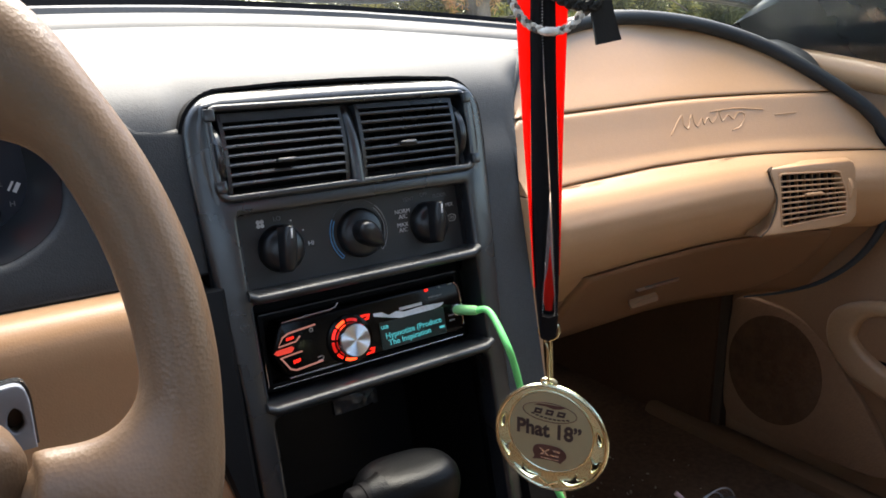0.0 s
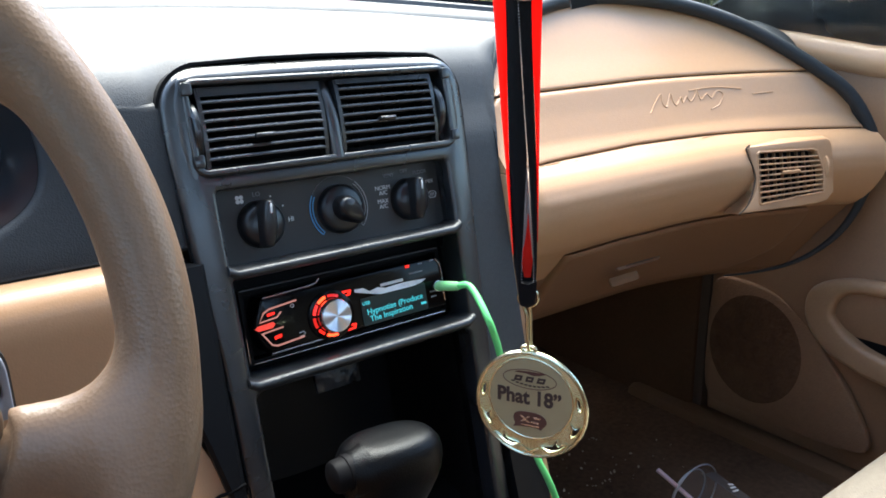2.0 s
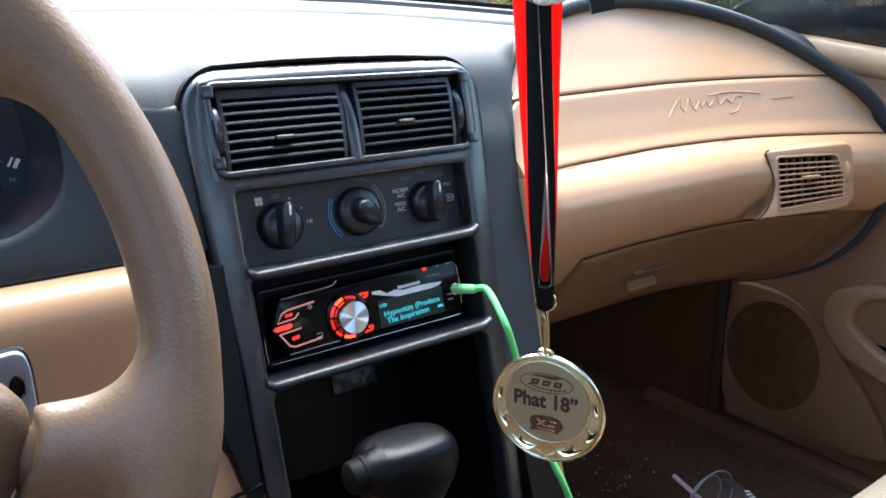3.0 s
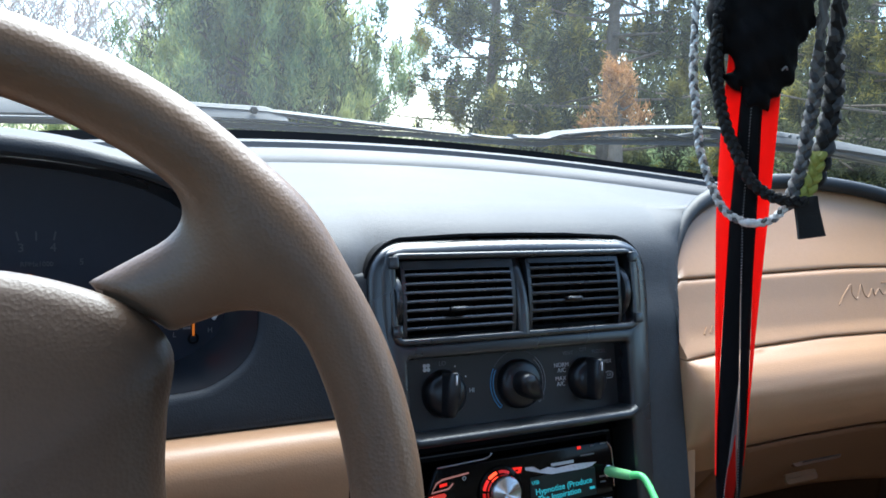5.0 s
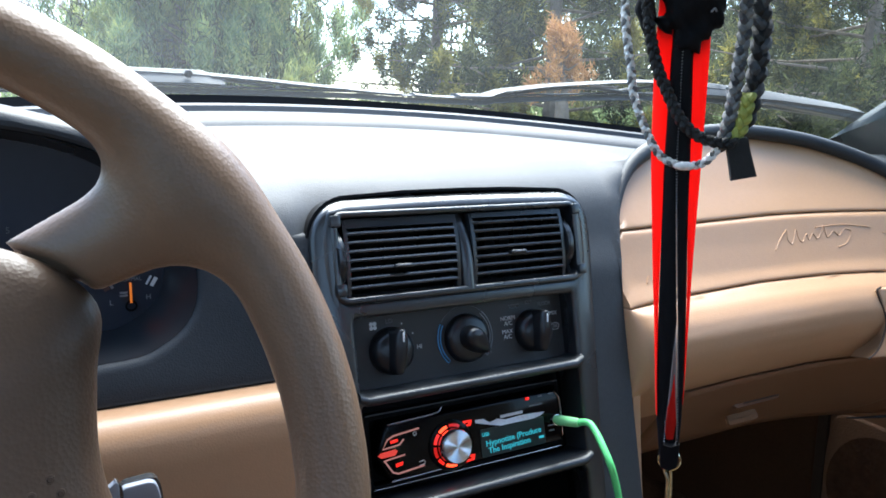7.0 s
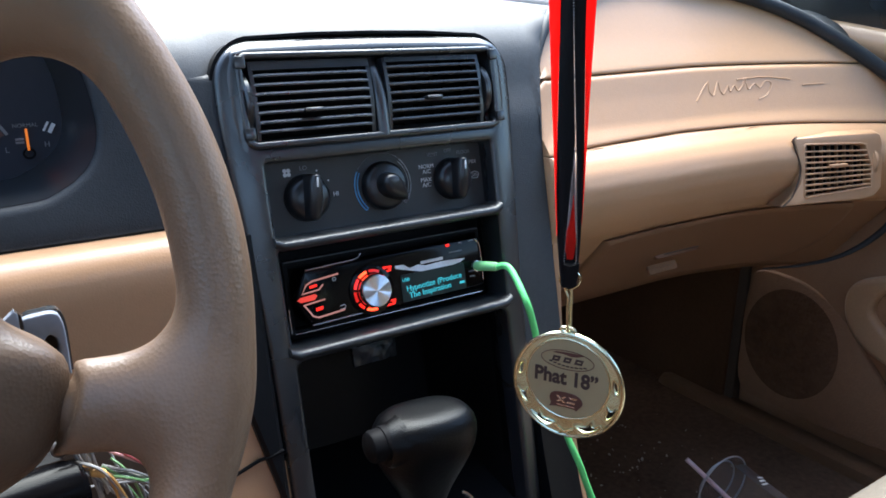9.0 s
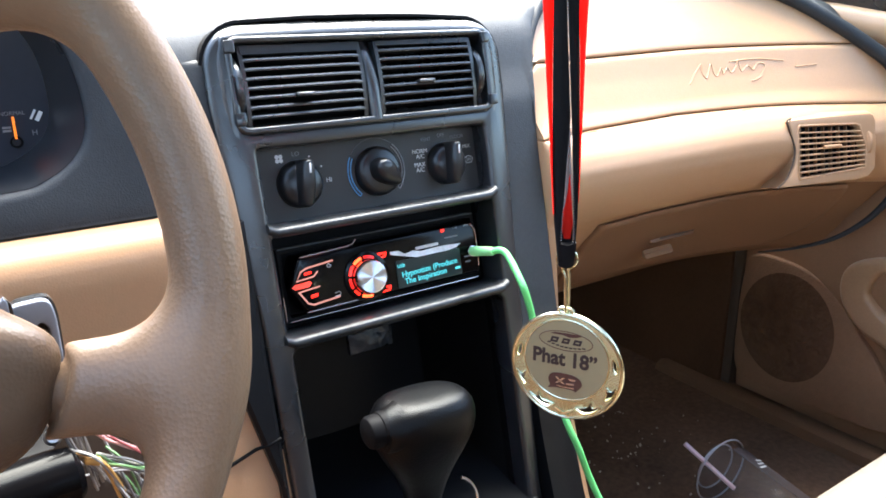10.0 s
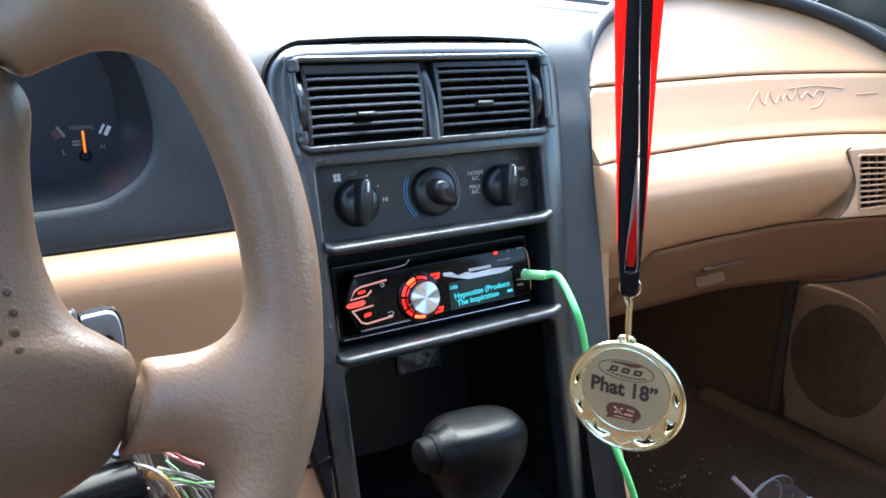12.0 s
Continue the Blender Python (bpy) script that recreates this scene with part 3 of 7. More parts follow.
g = gauge(-0.249, 0.846, ((0.0, 0.008, "NORMAL", 0.0038), (-0.013, -0.008, "L", 0.0052), (0.012, -0.006, "H", 0.0052)), 0.028)
part("needle", box(bmesh.new(), (-0.2498, 0.085, 0.837), (-0.2482, 0.0862, 0.852), bevel=0.0005), AMBER, g, "orange gauge needle")
for dx, dz, sx, sz, mt in ((0.0160, 0.0050, 0.0013, 0.0035, MARK), (0.0125, 0.0065, 0.0007, 0.0035, MARK), (-0.0165, 0.004, 0.002, 0.003, INK_RED), (-0.0135, 0.006, 0.001, 0.004, MARK_DIM), (-0.0045, -0.0012, 0.0026, 0.0007, MARK_DIM), (-0.0045, -0.0034, 0.0026, 0.0007, MARK_DIM)):
    m = Matrix.Translation((-0.249 + dx, 0.087, 0.846 + dz)) @ Matrix.Rotation(radians(30 if dx > 0 else -30 if dx < -0.01 else 0), 4, "Y")
    part("tick", box(bmesh.new(), (-sx, -0.0003, -sz), (sx, 0.0003, sz), m), mt, g)
g = gauge(-0.35, 0.885, ((-0.008, 0.018, "3", 0.008), (0.011, 0.018, "4", 0.008), (0.001, 0.007, "RPMx1000", 0.0045), (0.028, 0.008, "5", 0.006)), 0.042)
for dx, a in ((-0.010, -12), (0.001, 0), (0.012, 12)):
    m = Matrix.Translation((-0.35 + dx, 0.087, 0.885 + 0.026)) @ Matrix.Rotation(radians(a), 4, "Y")
    part("tick", box(bmesh.new(), (-0.0005, -0.0003, -0.003), (0.0005, 0.0003, 0.003), m), MARK_FAINT, g)
part("needle", box(bmesh.new(), (-0.40, 0.085, 0.883), (-0.352, 0.0862, 0.8852), Matrix.Translation((-0.35, 0, 0.883)) @ Matrix.Rotation(radians(8), 4, "Y") @ Matrix.Translation((0.35, 0, -0.883)), bevel=0.0005), AMBER, g, "orange gauge needle")

# tan knee bolster under the gauges
KNEE = [(0.018, 0.784), (0.010, 0.7828), (0.003, 0.7795), (-0.002, 0.773), (-0.0045, 0.764), (-0.005, 0.750), (-0.004, 0.72), (-0.006, 0.68), (-0.012, 0.64), (-0.022, 0.60), (-0.036, 0.54), (-0.06, 0.44)]
grid = [[(-0.74 + (interp(z, [0.60, 0.665], [-0.118, -0.158]) + 0.74) * i / 30, y, z) for y, z in KNEE] for i in range(31)]
part("knee_pad", sheet(bmesh.new(), grid, (0, 0.02, 0)), TAN, dash, "tan padded panel under the gauges", angle=50)

# ---- dashboard: tan passenger side ----
HOOP = smooth_line([(0.166, -0.045, 0.42), (0.166, 0.0, 0.60), (0.1665, 0.022, 0.74), (0.168, 0.032, 0.80), (0.176, 0.048, 0.848), (0.197, 0.073, 0.895), (0.235, 0.096, 0.929), (0.30, 0.114, 0.951), (0.38, 0.122, 0.962),
                    (0.46, 0.115, 0.961), (0.54, 0.096, 0.949), (0.61, 0.058, 0.922), (0.665, 0.002, 0.877), (0.695, -0.04, 0.835), (0.712, -0.066, 0.77), (0.71, -0.055, 0.705), (0.698, -0.035, 0.658), (0.672, -0.005, 0.624), (0.640, 0.030, 0.606), (0.60, 0.060, 0.600)], 6)
part("edge_strip", tube(bmesh.new(), HOOP, [(0.0085 - 0.0078 * max(0.0, (i - 74) / (len(HOOP) - 74))) * (0.2 + 0.8 * min(1.0, max(0.0, (i - 26) / 12))) for i in range(len(HOOP))], 12), BLACK_SHADED, dash, "rounded black strip round the passenger pad")
PROFILE_Z = [0.595, 0.64, 0.685, 0.70, 0.706, 0.715, 0.728, 0.742, 0.757, 0.772, 0.785, 0.795, 0.803, 0.82, 0.845, 0.868, 0.90, 0.93, 0.965]
PROFILE_Y = [0.112, 0.084, 0.045, 0.030, 0.024, 0.0145, 0.0045, -0.0035, -0.0090, -0.0085, -0.0030, 0.0060, 0.0185, 0.034, 0.047, 0.057, 0.082, 0.103, 0.128]


def pad_y(x, z):
    return interp(z, PROFILE_Z, PROFILE_Y) - 1.0 * max(0.0, x - 0.43) ** 2


def vent_opening(bm):
    """Cuts the passenger vent's hole through a pad."""
    bmesh.ops.delete(bm, geom=[f for f in bm.faces if abs(f.calc_center_median().x - 0.573) < 0.050 and abs(f.calc_center_median().z - 0.7555) < 0.036], context="FACES")
    return bm


def seam_high(x):
    return 0.8672 + 0.0045 * min(1.0, max(0.0, (x - 0.19) / 0.22)) - 0.006 * max(0.0, x - 0.58)


def seam_low(x):
    return interp(x, [0.165, 0.23, 0.36, 0.54, 0.70], [0.8005, 0.8045, 0.8078, 0.8058, 0.8022])


def pad_foot(x):
    return interp(x, [0.17, 0.26, 0.34, 0.66, 0.71], [0.7020, 0.7035, 0.7070, 0.7035, 0.7020])


def pad(name, low, high, x0, x1, label, material, n=48, k=22, lip=0.003):
    """One padded panel of the passenger side between two seams, its edges rolled in."""
    grid = []
    for i in range(n + 1):
        x = x0 + (x1 - x0) * i / n
        z0, z1 = low(x), high(x)
        top = min(z1, interp(x, EDGE_X, EDGE_Z))
        row = []
        for j in range(k + 1):
            q = j / k
            q = q + 0.5 * (q * q * (3 - 2 * q) - q) * 1.9
            z = z0 + (top - z0) * q
            edge = min(z - z0, top - z if top >= z1 - 1e-6 else 1.0)
            roll = 0.003 * max(0.0, 1 - edge / lip) ** 2 if lip else 0
            row.append((x, pad_y(x, z) + roll, z))
        grid.append(row)
    return part(name, vent_opening(sheet(bmesh.new(), grid, (0, 0.012, 0))), material, dash, label, angle=60)


# dark sheet behind the pads gives their open seams a shadow colour
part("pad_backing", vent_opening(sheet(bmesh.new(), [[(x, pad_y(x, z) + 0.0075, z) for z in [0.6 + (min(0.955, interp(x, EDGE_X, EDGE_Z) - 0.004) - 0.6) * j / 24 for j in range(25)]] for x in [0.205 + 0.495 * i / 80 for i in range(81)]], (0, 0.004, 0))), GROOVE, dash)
pad("upper_pad", lambda x: seam_high(x) + 0.0007, lambda x: 0.99, 0.181, 0.695, "smooth tan upper pad under the windscreen", TAN)
pad("airbag_cover", lambda x: seam_low(x) + 0.0007, lambda x: seam_high(x) - 0.0007, 0.1695, 0.708, "tan airbag cover with an embossed flourish", TAN)
grid = []
for i in range(121):
    x = 0.1690 + 0.5370 * (i / 120) ** 1.3
    over_lid = min(1.0, max(0.0, (x - 0.250) / 0.012))
    f, top, row = pad_foot(x), seam_low(x) - 0.0007, []
    for j in range(-8, 31):
        q = j / 30
        z = f + (top - f) * (q + 0.9 * (q * q * (3 - 2 * q) - q)) if j >= 0 else f + (f - 0.605) * j / 8
        roll = 0.003 * max(0.0, 1 - (top - z) / 0.004) ** 2 + 0.004 * over_lid * max(0.0, 1 - abs(z - f) / 0.007) ** 2
        # a round shoulder down to the black column
        k = math.sqrt(max(0.0, 1 - (1 - min(1.0, (x - 0.169) / 0.028)) ** 2))
        y0 = interp(z, [0.60, 0.62, 0.72, 0.80], [-0.004, -0.001, 0.011, 0.0195])
        row.append((x, min(y0, pad_y(x, z) + roll) * k + max(y0, pad_y(x, z)) * (1 - k) if pad_y(x, z) < y0 else pad_y(x, z) + roll, z))
    grid.append(row)
bm = vent_opening(sheet(bmesh.new(), grid, (0, 0.012, 0)))
bmesh.ops.delete(bm, geom=[f for f in bm.faces if 0.2585 < f.calc_center_median().x and f.calc_center_median().z < pad_foot(f.calc_center_median().x)], context="FACES")
part("lower_pad", bm, TAN, dash, "bulging tan lower pad reaching down beside the glovebox", angle=60)
glovebox = thing("glovebox", "closed tan glovebox lid under the passenger pad", "glovebox", (0.45, 0.09, 0.60))


def lid_y(x, z):
    """The lid's face: a nearly flat panel that leans back under the pad."""
    return interp(z, [0.592, 0.62, 0.66, 0.70, 0.712], [0.112, 0.093, 0.063, 0.031, 0.0215]) - 1.0 * max(0.0, x - 0.43) ** 2


grid = []
for i in range(61):
    row = []
    for j in range(25):
        q = j / 24
        left, right = 0.2610, interp(q, [0.0, 0.06, 0.16, 0.32, 0.5, 0.8, 0.95, 1.0], [0.585, 0.612, 0.640, 0.661, 0.668, 0.664, 0.659, 0.652])
        x = left + (right - left) * i / 60
        foot = 0.608 - 0.020 * (x - 0.26)
        z = foot + (pad_foot(x) - 0.0022 - foot) * q
        d = min(x - left, right - x, pad_foot(x) - 0.0005 - z, z - foot + 0.001)
        row.append((x, lid_y(x, z) - 0.0045 + 0.006 * max(0.0, 1 - d / 0.006) ** 2, z))
    grid.append(row)
part("lid", sheet(bmesh.new(), grid, (0, 0.012, 0)), TAN_SHADED, glovebox, "tan lid with rounded edges", angle=60)
part("lid_surround", sheet(bmesh.new(), [[(x, lid_y(x, z) + 0.0030, z) for z in [0.596 + (pad_foot(x) + 0.004 - 0.596) * j / 12 for j in range(13)]] for x in [0.17 + 0.535 * i / 60 for i in range(61)]], (0, 0.01, 0)), TAN_SHADED, glovebox, "tan panel round the lid", angle=60)
slope = math.atan2(0.092, 0.105)
LATCH = surface("latch_tan", (0.215, 0.116, 0.062), 0.8, spec=0.15, grain=0.2, scale=900, cell=True)
m = Matrix.Translation((0.408, lid_y(0.408, 0.656) - 0.0045, 0.656)) @ Matrix.Rotation(-slope, 4, "X") @ Matrix.Rotation(radians(90), 4, "X")
skew = Matrix(((1, 0.22, 0, 0), (0, 1, 0, 0), (0, 0, 1, 0), (0, 0, 0, 1)))
latch = part("latch", plate(bmesh.new(), rounded(-0.028, -0.004, 0.052, 0.034, 0.006), [], -0.004, 0.0003, m @ skew), TAN_SHADED, glovebox, "tan recessed pull latch")
part("paddle", loft(bmesh.new(), [[(x, y + w * 0.2, w) for x, y in rounded(-0.018 + e, 0.001 + e, 0.044 - e, 0.030 - e, 0.007, 4)] for w, e in ((-0.002, 0.0), (0.0036, 0.0004), (0.0058, 0.0016), (0.0066, 0.005))], m=m @ skew), LATCH, latch, "tan finger paddle")
# flat dark plate painted in as the shade beneath the paddle
part("recess", plate(bmesh.new(), rounded(-0.012, -0.0045, 0.050, 0.0015, 0.003), [], -0.002, 0.0008, m @ skew), GROOVE, latch, "dark strip painted as the shade under the paddle")
part("notch", plate(bmesh.new(), rounded(0.070, 0.018, 0.074, 0.026, 0.0015), [], -0.002, 0.0006, m @ skew), GROOVE, latch)
part("lower_lip", loft(bmesh.new(), [[(x, y, w) for x, y in rounded(-0.046 + e, -0.021 + e, 0.004 - e, -0.009 - e, 0.004, 4)] for w, e in ((-0.002, 0.0), (0.0004, 0.0006), (0.0008, 0.0022))], m=m @ skew), LATCH, latch, "worn lower lip")
# matt black sheet that closes off the space below the dash
wall("trim_underdash", (0.17, 0.122, 0.598), (0.72, 0.62, 0.605), DARK, "matt black sheet closing the underside of the dashboard")

# embossed flourish on the airbag cover
def on_pad(x, z, out=0.0):
    return Vector((x, pad_y(x, z) - out, z))


bm = bmesh.new()
strokes = [[(0.402, 0.836), (0.415, 0.846), (0.430, 0.8555), (0.428, 0.846), (0.434, 0.841), (0.446, 0.855), (0.447, 0.845), (0.452, 0.842), (0.462, 0.850), (0.463, 0.8435), (0.472, 0.850), (0.476, 0.844), (0.486, 0.850), (0.492, 0.858), (0.493, 0.845),
            (0.505, 0.851), (0.512, 0.846), (0.522, 0.853), (0.531, 0.850), (0.520, 0.838), (0.505, 0.834)],
           [(0.478, 0.856), (0.52, 0.858), (0.56, 0.8545)], [(0.575, 0.8475), (0.605, 0.849)]]
for s in strokes:
    tube(bm, [on_pad(p.x, p.y, 0.0) for p in smooth_line([(x, z, 0) for x, z in s], 4)], 0.0008, 6)
for x, z in ((0.203, 0.8225), (0.211, 0.8235), (0.219, 0.8245)):
    tube(bm, [on_pad(x, z - 0.003, 0.0003), on_pad(x + 0.005, z + 0.003, 0.0003)], 0.0009, 6)
part("embossing", bm, TAN, dash, "raised flourish moulded into the tan cover")

# passenger vent: its face leans back with the pad
ax = Vector((0.962, -0.272, 0)).normalized()
ay = Vector((0.0, 0.22, 1.0)).cross(ax).normalized()
az = ax.cross(ay)
PV = Matrix.Translation((0.579, -0.0355, 0.7555)) @ Matrix((ax, ay, az)).transposed().to_4x4()
vent = thing("side_air_vent", "tan passenger air vent with open horizontal slats", "air vent", (0.583, -0.03, 0.71))
XZ2 = Matrix.Rotation(radians(90), 4, "X")


def vent_right(z):
    return interp(z, [-0.030, -0.022, 0.001, 0.026, 0.030], [0.0385, 0.0398, 0.0412, 0.0318, 0.0290])


def vent_hole(grow):
    """The bowed opening round the slats, widened by grow."""
    zs = [-0.0225 + 0.0480 * i / 8 for i in range(9)]
    return [(-0.0530 - grow, -0.0288 - grow), (-0.0555 - grow, -0.0262 - grow)][::-1] + [(vent_right(z) + grow, z + grow * (1 if z > 0 else -1) * abs(z) / 0.025) for z in zs] + [(0.0270, 0.0275 + grow), (-0.0525 - grow, 0.0297 + grow), (-0.0555 - grow, 0.0270 + grow)]


rim = [(0.027, -0.0373), (0.047, -0.0345), (0.0575, -0.025), (0.0590, 0.0), (0.0585, 0.030), (0.0560, 0.0375), (0.0500, 0.0405), (-0.0103, 0.0400), (-0.0660, 0.0385), (-0.0698, 0.0360), (-0.0672, 0.0270), (-0.0595, 0.0013), (-0.0620, -0.0130), (-0.0711, -0.0270), (-0.0855, -0.0380)]
part("frame", plate(bmesh.new(), rim, [vent_hole(0.0)], -0.016, 0.0022, PV @ XZ2, bevel=0.0018), TAN, vent, "tan moulded vent frame")
rings = []
for k, y in ((0.97, -0.0016), (1.0, -0.0010), (1.03, 0.0020), (1.09, 0.0085), (1.16, 0.0180), (1.22, 0.0280)):
    rings.append([(x * (k if x > 0 else min(k, 1.0)), y, z * (k if z > 0 and x > -0.06 else min(k, 1.0))) for x, z in rim])
part("flange", loft(bmesh.new(), rings, caps=False, m=PV), TAN, vent, "sloping tan flange blending into the pad", angle=60)
# dark tube drawn as the shadow of the groove along the frame
part("groove", tube(bmesh.new(), smooth_line([(-0.066, -0.0012, 0.0398), (-0.0712, -0.0012, 0.0365), (-0.0685, -0.0012, 0.027), (-0.0608, -0.0012, 0.0013), (-0.0724, -0.0012, -0.027), (-0.0872, -0.0012, -0.0388)], 6), 0.0011, 6, PV), GROOVE, vent, "dark line painted as the groove's shadow beside the frame")
part("lip", plate(bmesh.new(), vent_hole(0.0024), [vent_hole(0.0002)], -0.004, 0.0034, PV @ XZ2, bevel=0.0009), TAN, vent, "thin raised lip round the slats")
part("duct", box(bmesh.new(), (-0.058, 0.0085, -0.034), (0.044, 0.0105, 0.034), PV), DARK, vent, "dark duct")
for j in range(8):
    z0 = -0.0228 + 0.0065 * j
    z1 = z0 * 0.88
    rings = []
    for x, z in ((-0.0555, z0), (-0.03, z0 + (z1 - z0) * 0.25), (0.0, z0 + (z1 - z0) * 0.55), (vent_right(z1), z1)):
        rings.append([(x, -0.0030, z - 0.0004), (x, -0.0024, z - 0.0010), (x, 0.006, z - 0.0009), (x, 0.006, z + 0.0009), (x, -0.0024, z + 0.0010), (x, -0.0030, z + 0.0004)])
    part("slat", loft(bmesh.new(), rings, m=PV), TAN, vent)
for i in range(8):
    x = -0.0475 + 0.0113 * i
    part("vane", box(bmesh.new(), (x - 0.0008, 0.004, -0.029), (x + 0.0008, 0.008, 0.029), PV), TAN_SHADED, vent)
part("tab", box(bmesh.new(), (-0.0226, -0.0075, 0.0026), (0.0030, -0.002, 0.0066), PV, bevel=0.0018), TAN, vent, "tan steering tab")
part("thumbwheel", lathe(bmesh.new(), [(0.016, -0.0034), (0.0205, -0.0018), (0.0205, 0.0018), (0.016, 0.0034)], 28, PV @ Matrix.Translation((0.0475, 0.0135, 0.006)) @ Matrix.Rotation(radians(90), 4, "Y")), TAN, vent, "tan thumbwheel")

# ---- passenger door and footwell ----
door = thing("door_passenger", "tan passenger door card with a speaker grille and pull pocket", "door", (0.74, -0.4, 0.25), kind="structure")
grid = []
for i in range(31):
    y = 0.40 - 1.6 * i / 30
    row = []
    for j in range(17):
        z = 0.27 + 0.60 * j / 16
        bulge = 0.02 * math.exp(-((z - 0.56) / 0.07) ** 2) * min(1.0, max(0.0, (0.10 - y) / 0.12))
        row.append((0.735 + 0.015 * ((z - 0.6) / 0.3) ** 2 - bulge, y, z))
    grid.append(row)
part("door_card", sheet(bmesh.new(), grid, (0.03, 0, 0)), DOOR_TAN, door, "moulded tan door card", angle=60)
YZ = Matrix(((0, 0, -1, 0), (-1, 0, 0, 0), (0, 1, 0, 0), (0, 0, 0, 1)))  # plates on a door: local x runs back, y up, z inwards
GRILLE = Matrix.Translation((0.731, 0, 0)) @ YZ
gl = [tuple(p)[:2] for p in smooth_line([(x, z, 0) for x, z in ((-0.150, 0.350), (-0.160, 0.44), (-0.157, 0.52), (-0.145, 0.549), (-0.098, 0.553), (-0.05, 0.545), (-0.008, 0.520), (0.034, 0.474), (0.066, 0.436), (0.095, 0.390), (0.104, 0.366), (0.090, 0.350), (0.03, 0.343), (-0.08, 0.341))], 5, True)]
grille = part("speaker_grille", plate(bmesh.new(), gl, [], -0.004, 0.006, GRILLE, bevel=0.003), surface("perforated_tan", (0.225, 0.115, 0.060), 0.7, grain=0.5, scale=300, cell=True, vary=0.12), door, "perforated tan speaker grille")
part("speaker", plate(bmesh.new(), [(-0.078 + 0.076 * math.cos(2 * math.pi * i / 40), 0.450 + 0.086 * math.sin(2 * math.pi * i / 40)) for i in range(40)], [], 0.002, 0.0063, GRILLE), surface("speaker_cloth", (0.115, 0.060, 0.034), 0.8, grain=0.9, scale=160, cell=True, vary=0.3, spec=0.1), grille, "dark speaker behind the perforations")
bm = bmesh.new()
for i in range(40):
    for j in range(30):
        y, z = -0.150 + 0.0068 * i + 0.0034 * (j % 2), 0.345 + 0.0068 * j
        if y < 0.094 and z < 0.507 - 1.13 * max(-0.03, y) and z > 0.350 and ((y + 0.078) / 0.078) ** 2 + ((z - 0.450) / 0.088) ** 2 > 1.0:
            bmesh.ops.create_circle(bm, cap_ends=True, segments=5, radius=0.0009, matrix=GRILLE @ Matrix.Translation((y, z, 0.0066)))
part("perforations", bm, TAN_SHADED, grille, kind="stuff")
pull = [tuple(p)[:2] for p in smooth_line([(x, z, 0) for x, z in ((0.0, 0.545), (0.005, 0.573), (0.03, 0.592), (0.08, 0.604), (0.20, 0.607), (0.32, 0.600), (0.34, 0.54), (0.32, 0.475), (0.20, 0.462), (0.10, 0.470), (0.070, 0.478), (0.036, 0.491), (0.010, 0.517))], 5, True)]
inner = [tuple(p)[:2] for p in smooth_line([(x, z, 0) for x, z in ((0.040, 0.550), (0.050, 0.574), (0.08, 0.585), (0.18, 0.588), (0.28, 0.580), (0.305, 0.54), (0.28, 0.495), (0.18, 0.494), (0.10, 0.507), (0.066, 0.521), (0.047, 0.536))], 5, True)]
pocket = part("pull_pocket", plate(bmesh.new(), pull, [inner], -0.01, 0.016, Matrix.Translation((0.722, 0, 0)) @ YZ, bevel=0.008), surface("door_pull_tan", (0.32, 0.182, 0.098), 0.5, grain=0.2, scale=900, cell=True), door, "raised tan rim of the door pull")
part("pocket_floor", plate(bmesh.new(), inner, [], -0.004, 0.0, Matrix.Translation((0.722, 0, 0)) @ YZ), DARK, pocket, "dark inside of the door pull")
part("door_top", loft(bmesh.new(), [[(0.70 + 0.012 * math.cos(a) + 0.05, y, 0.93 + h + 0.02 * math.sin(a)) for a in [2 * math.pi * i / 12 for i in range(12)]] for y, h in ((0.35, 0.0), (0.08, -0.032), (-0.03, -0.050), (-0.3, -0.068), (-1.0, -0.068))]), TAN, door, "tan rolled top of the door card")
# sill and kick panel browns carry the footwell's shade in their colour
wall("trim_sill", (0.700, -1.2, 0.28), (0.75, 0.30, 0.318), surface("sill_shaded_brown", (0.120, 0.063, 0.033), 0.7, spec=0.15, grain=0.2, scale=900, cell=True, vary=0.15), "scuffed plastic door sill, its tan darkened for the footwell shade", bevel=0.016)
wall("trim_kick_panel", (0.722, 0.178, 0.25), (0.76, 0.62, 0.60), surface("kick_panel_shaded_brown", (0.072, 0.036, 0.019), 0.8, spec=0.08, grain=0.3, scale=600, vary=0.2), "kick panel in a brown darkened for the footwell shade")
# solid dark strip stands for the shade in the door's front crease
wall("trim_door_gap", (0.729, 0.163, 0.29), (0.76, 0.180, 0.60), GROOVE, "dark strip standing for the shaded gap at the door's front edge", bevel=0.002)

# ---- centre stack ----
stack = thing("centre_stack", "black moulded centre stack trim with vents and ledges", "centre stack", (0, 0, 0.25))
outline = [(-0.117, -0.25), (0.117, -0.25), (0.1215, -0.03), (0.127, 0.06), (0.132, 0.14)]
outline += [(0.132 - 0.036 + 0.036 * math.cos(a), 0.197 - 0.036 + 0.036 * math.sin(a)) for a in [radians(10 * i) for i in range(1, 9)]]
outline += [(0.05, 0.199), (0.0, 0.1995), (-0.05, 0.199)]
outline += [(-0.132 + 0.036 + 0.036 * math.cos(a), 0.197 - 0.036 + 0.036 * math.sin(a)) for a in [radians(90 + 10 * i) for i in range(1, 9)]]
outline += [(-0.132, 0.14), (-0.127, 0.06), (-0.1215, -0.03)]
vents_hole = rounded(-0.1135, 0.1175, 0.1135, 0.1835, (0.010, 0.010, 0.007, 0.007))
hvac_hole = rounded(-0.1035, 0.0475, 0.1035, 0.1055, (0.004, 0.004, 0.003, 0.003))
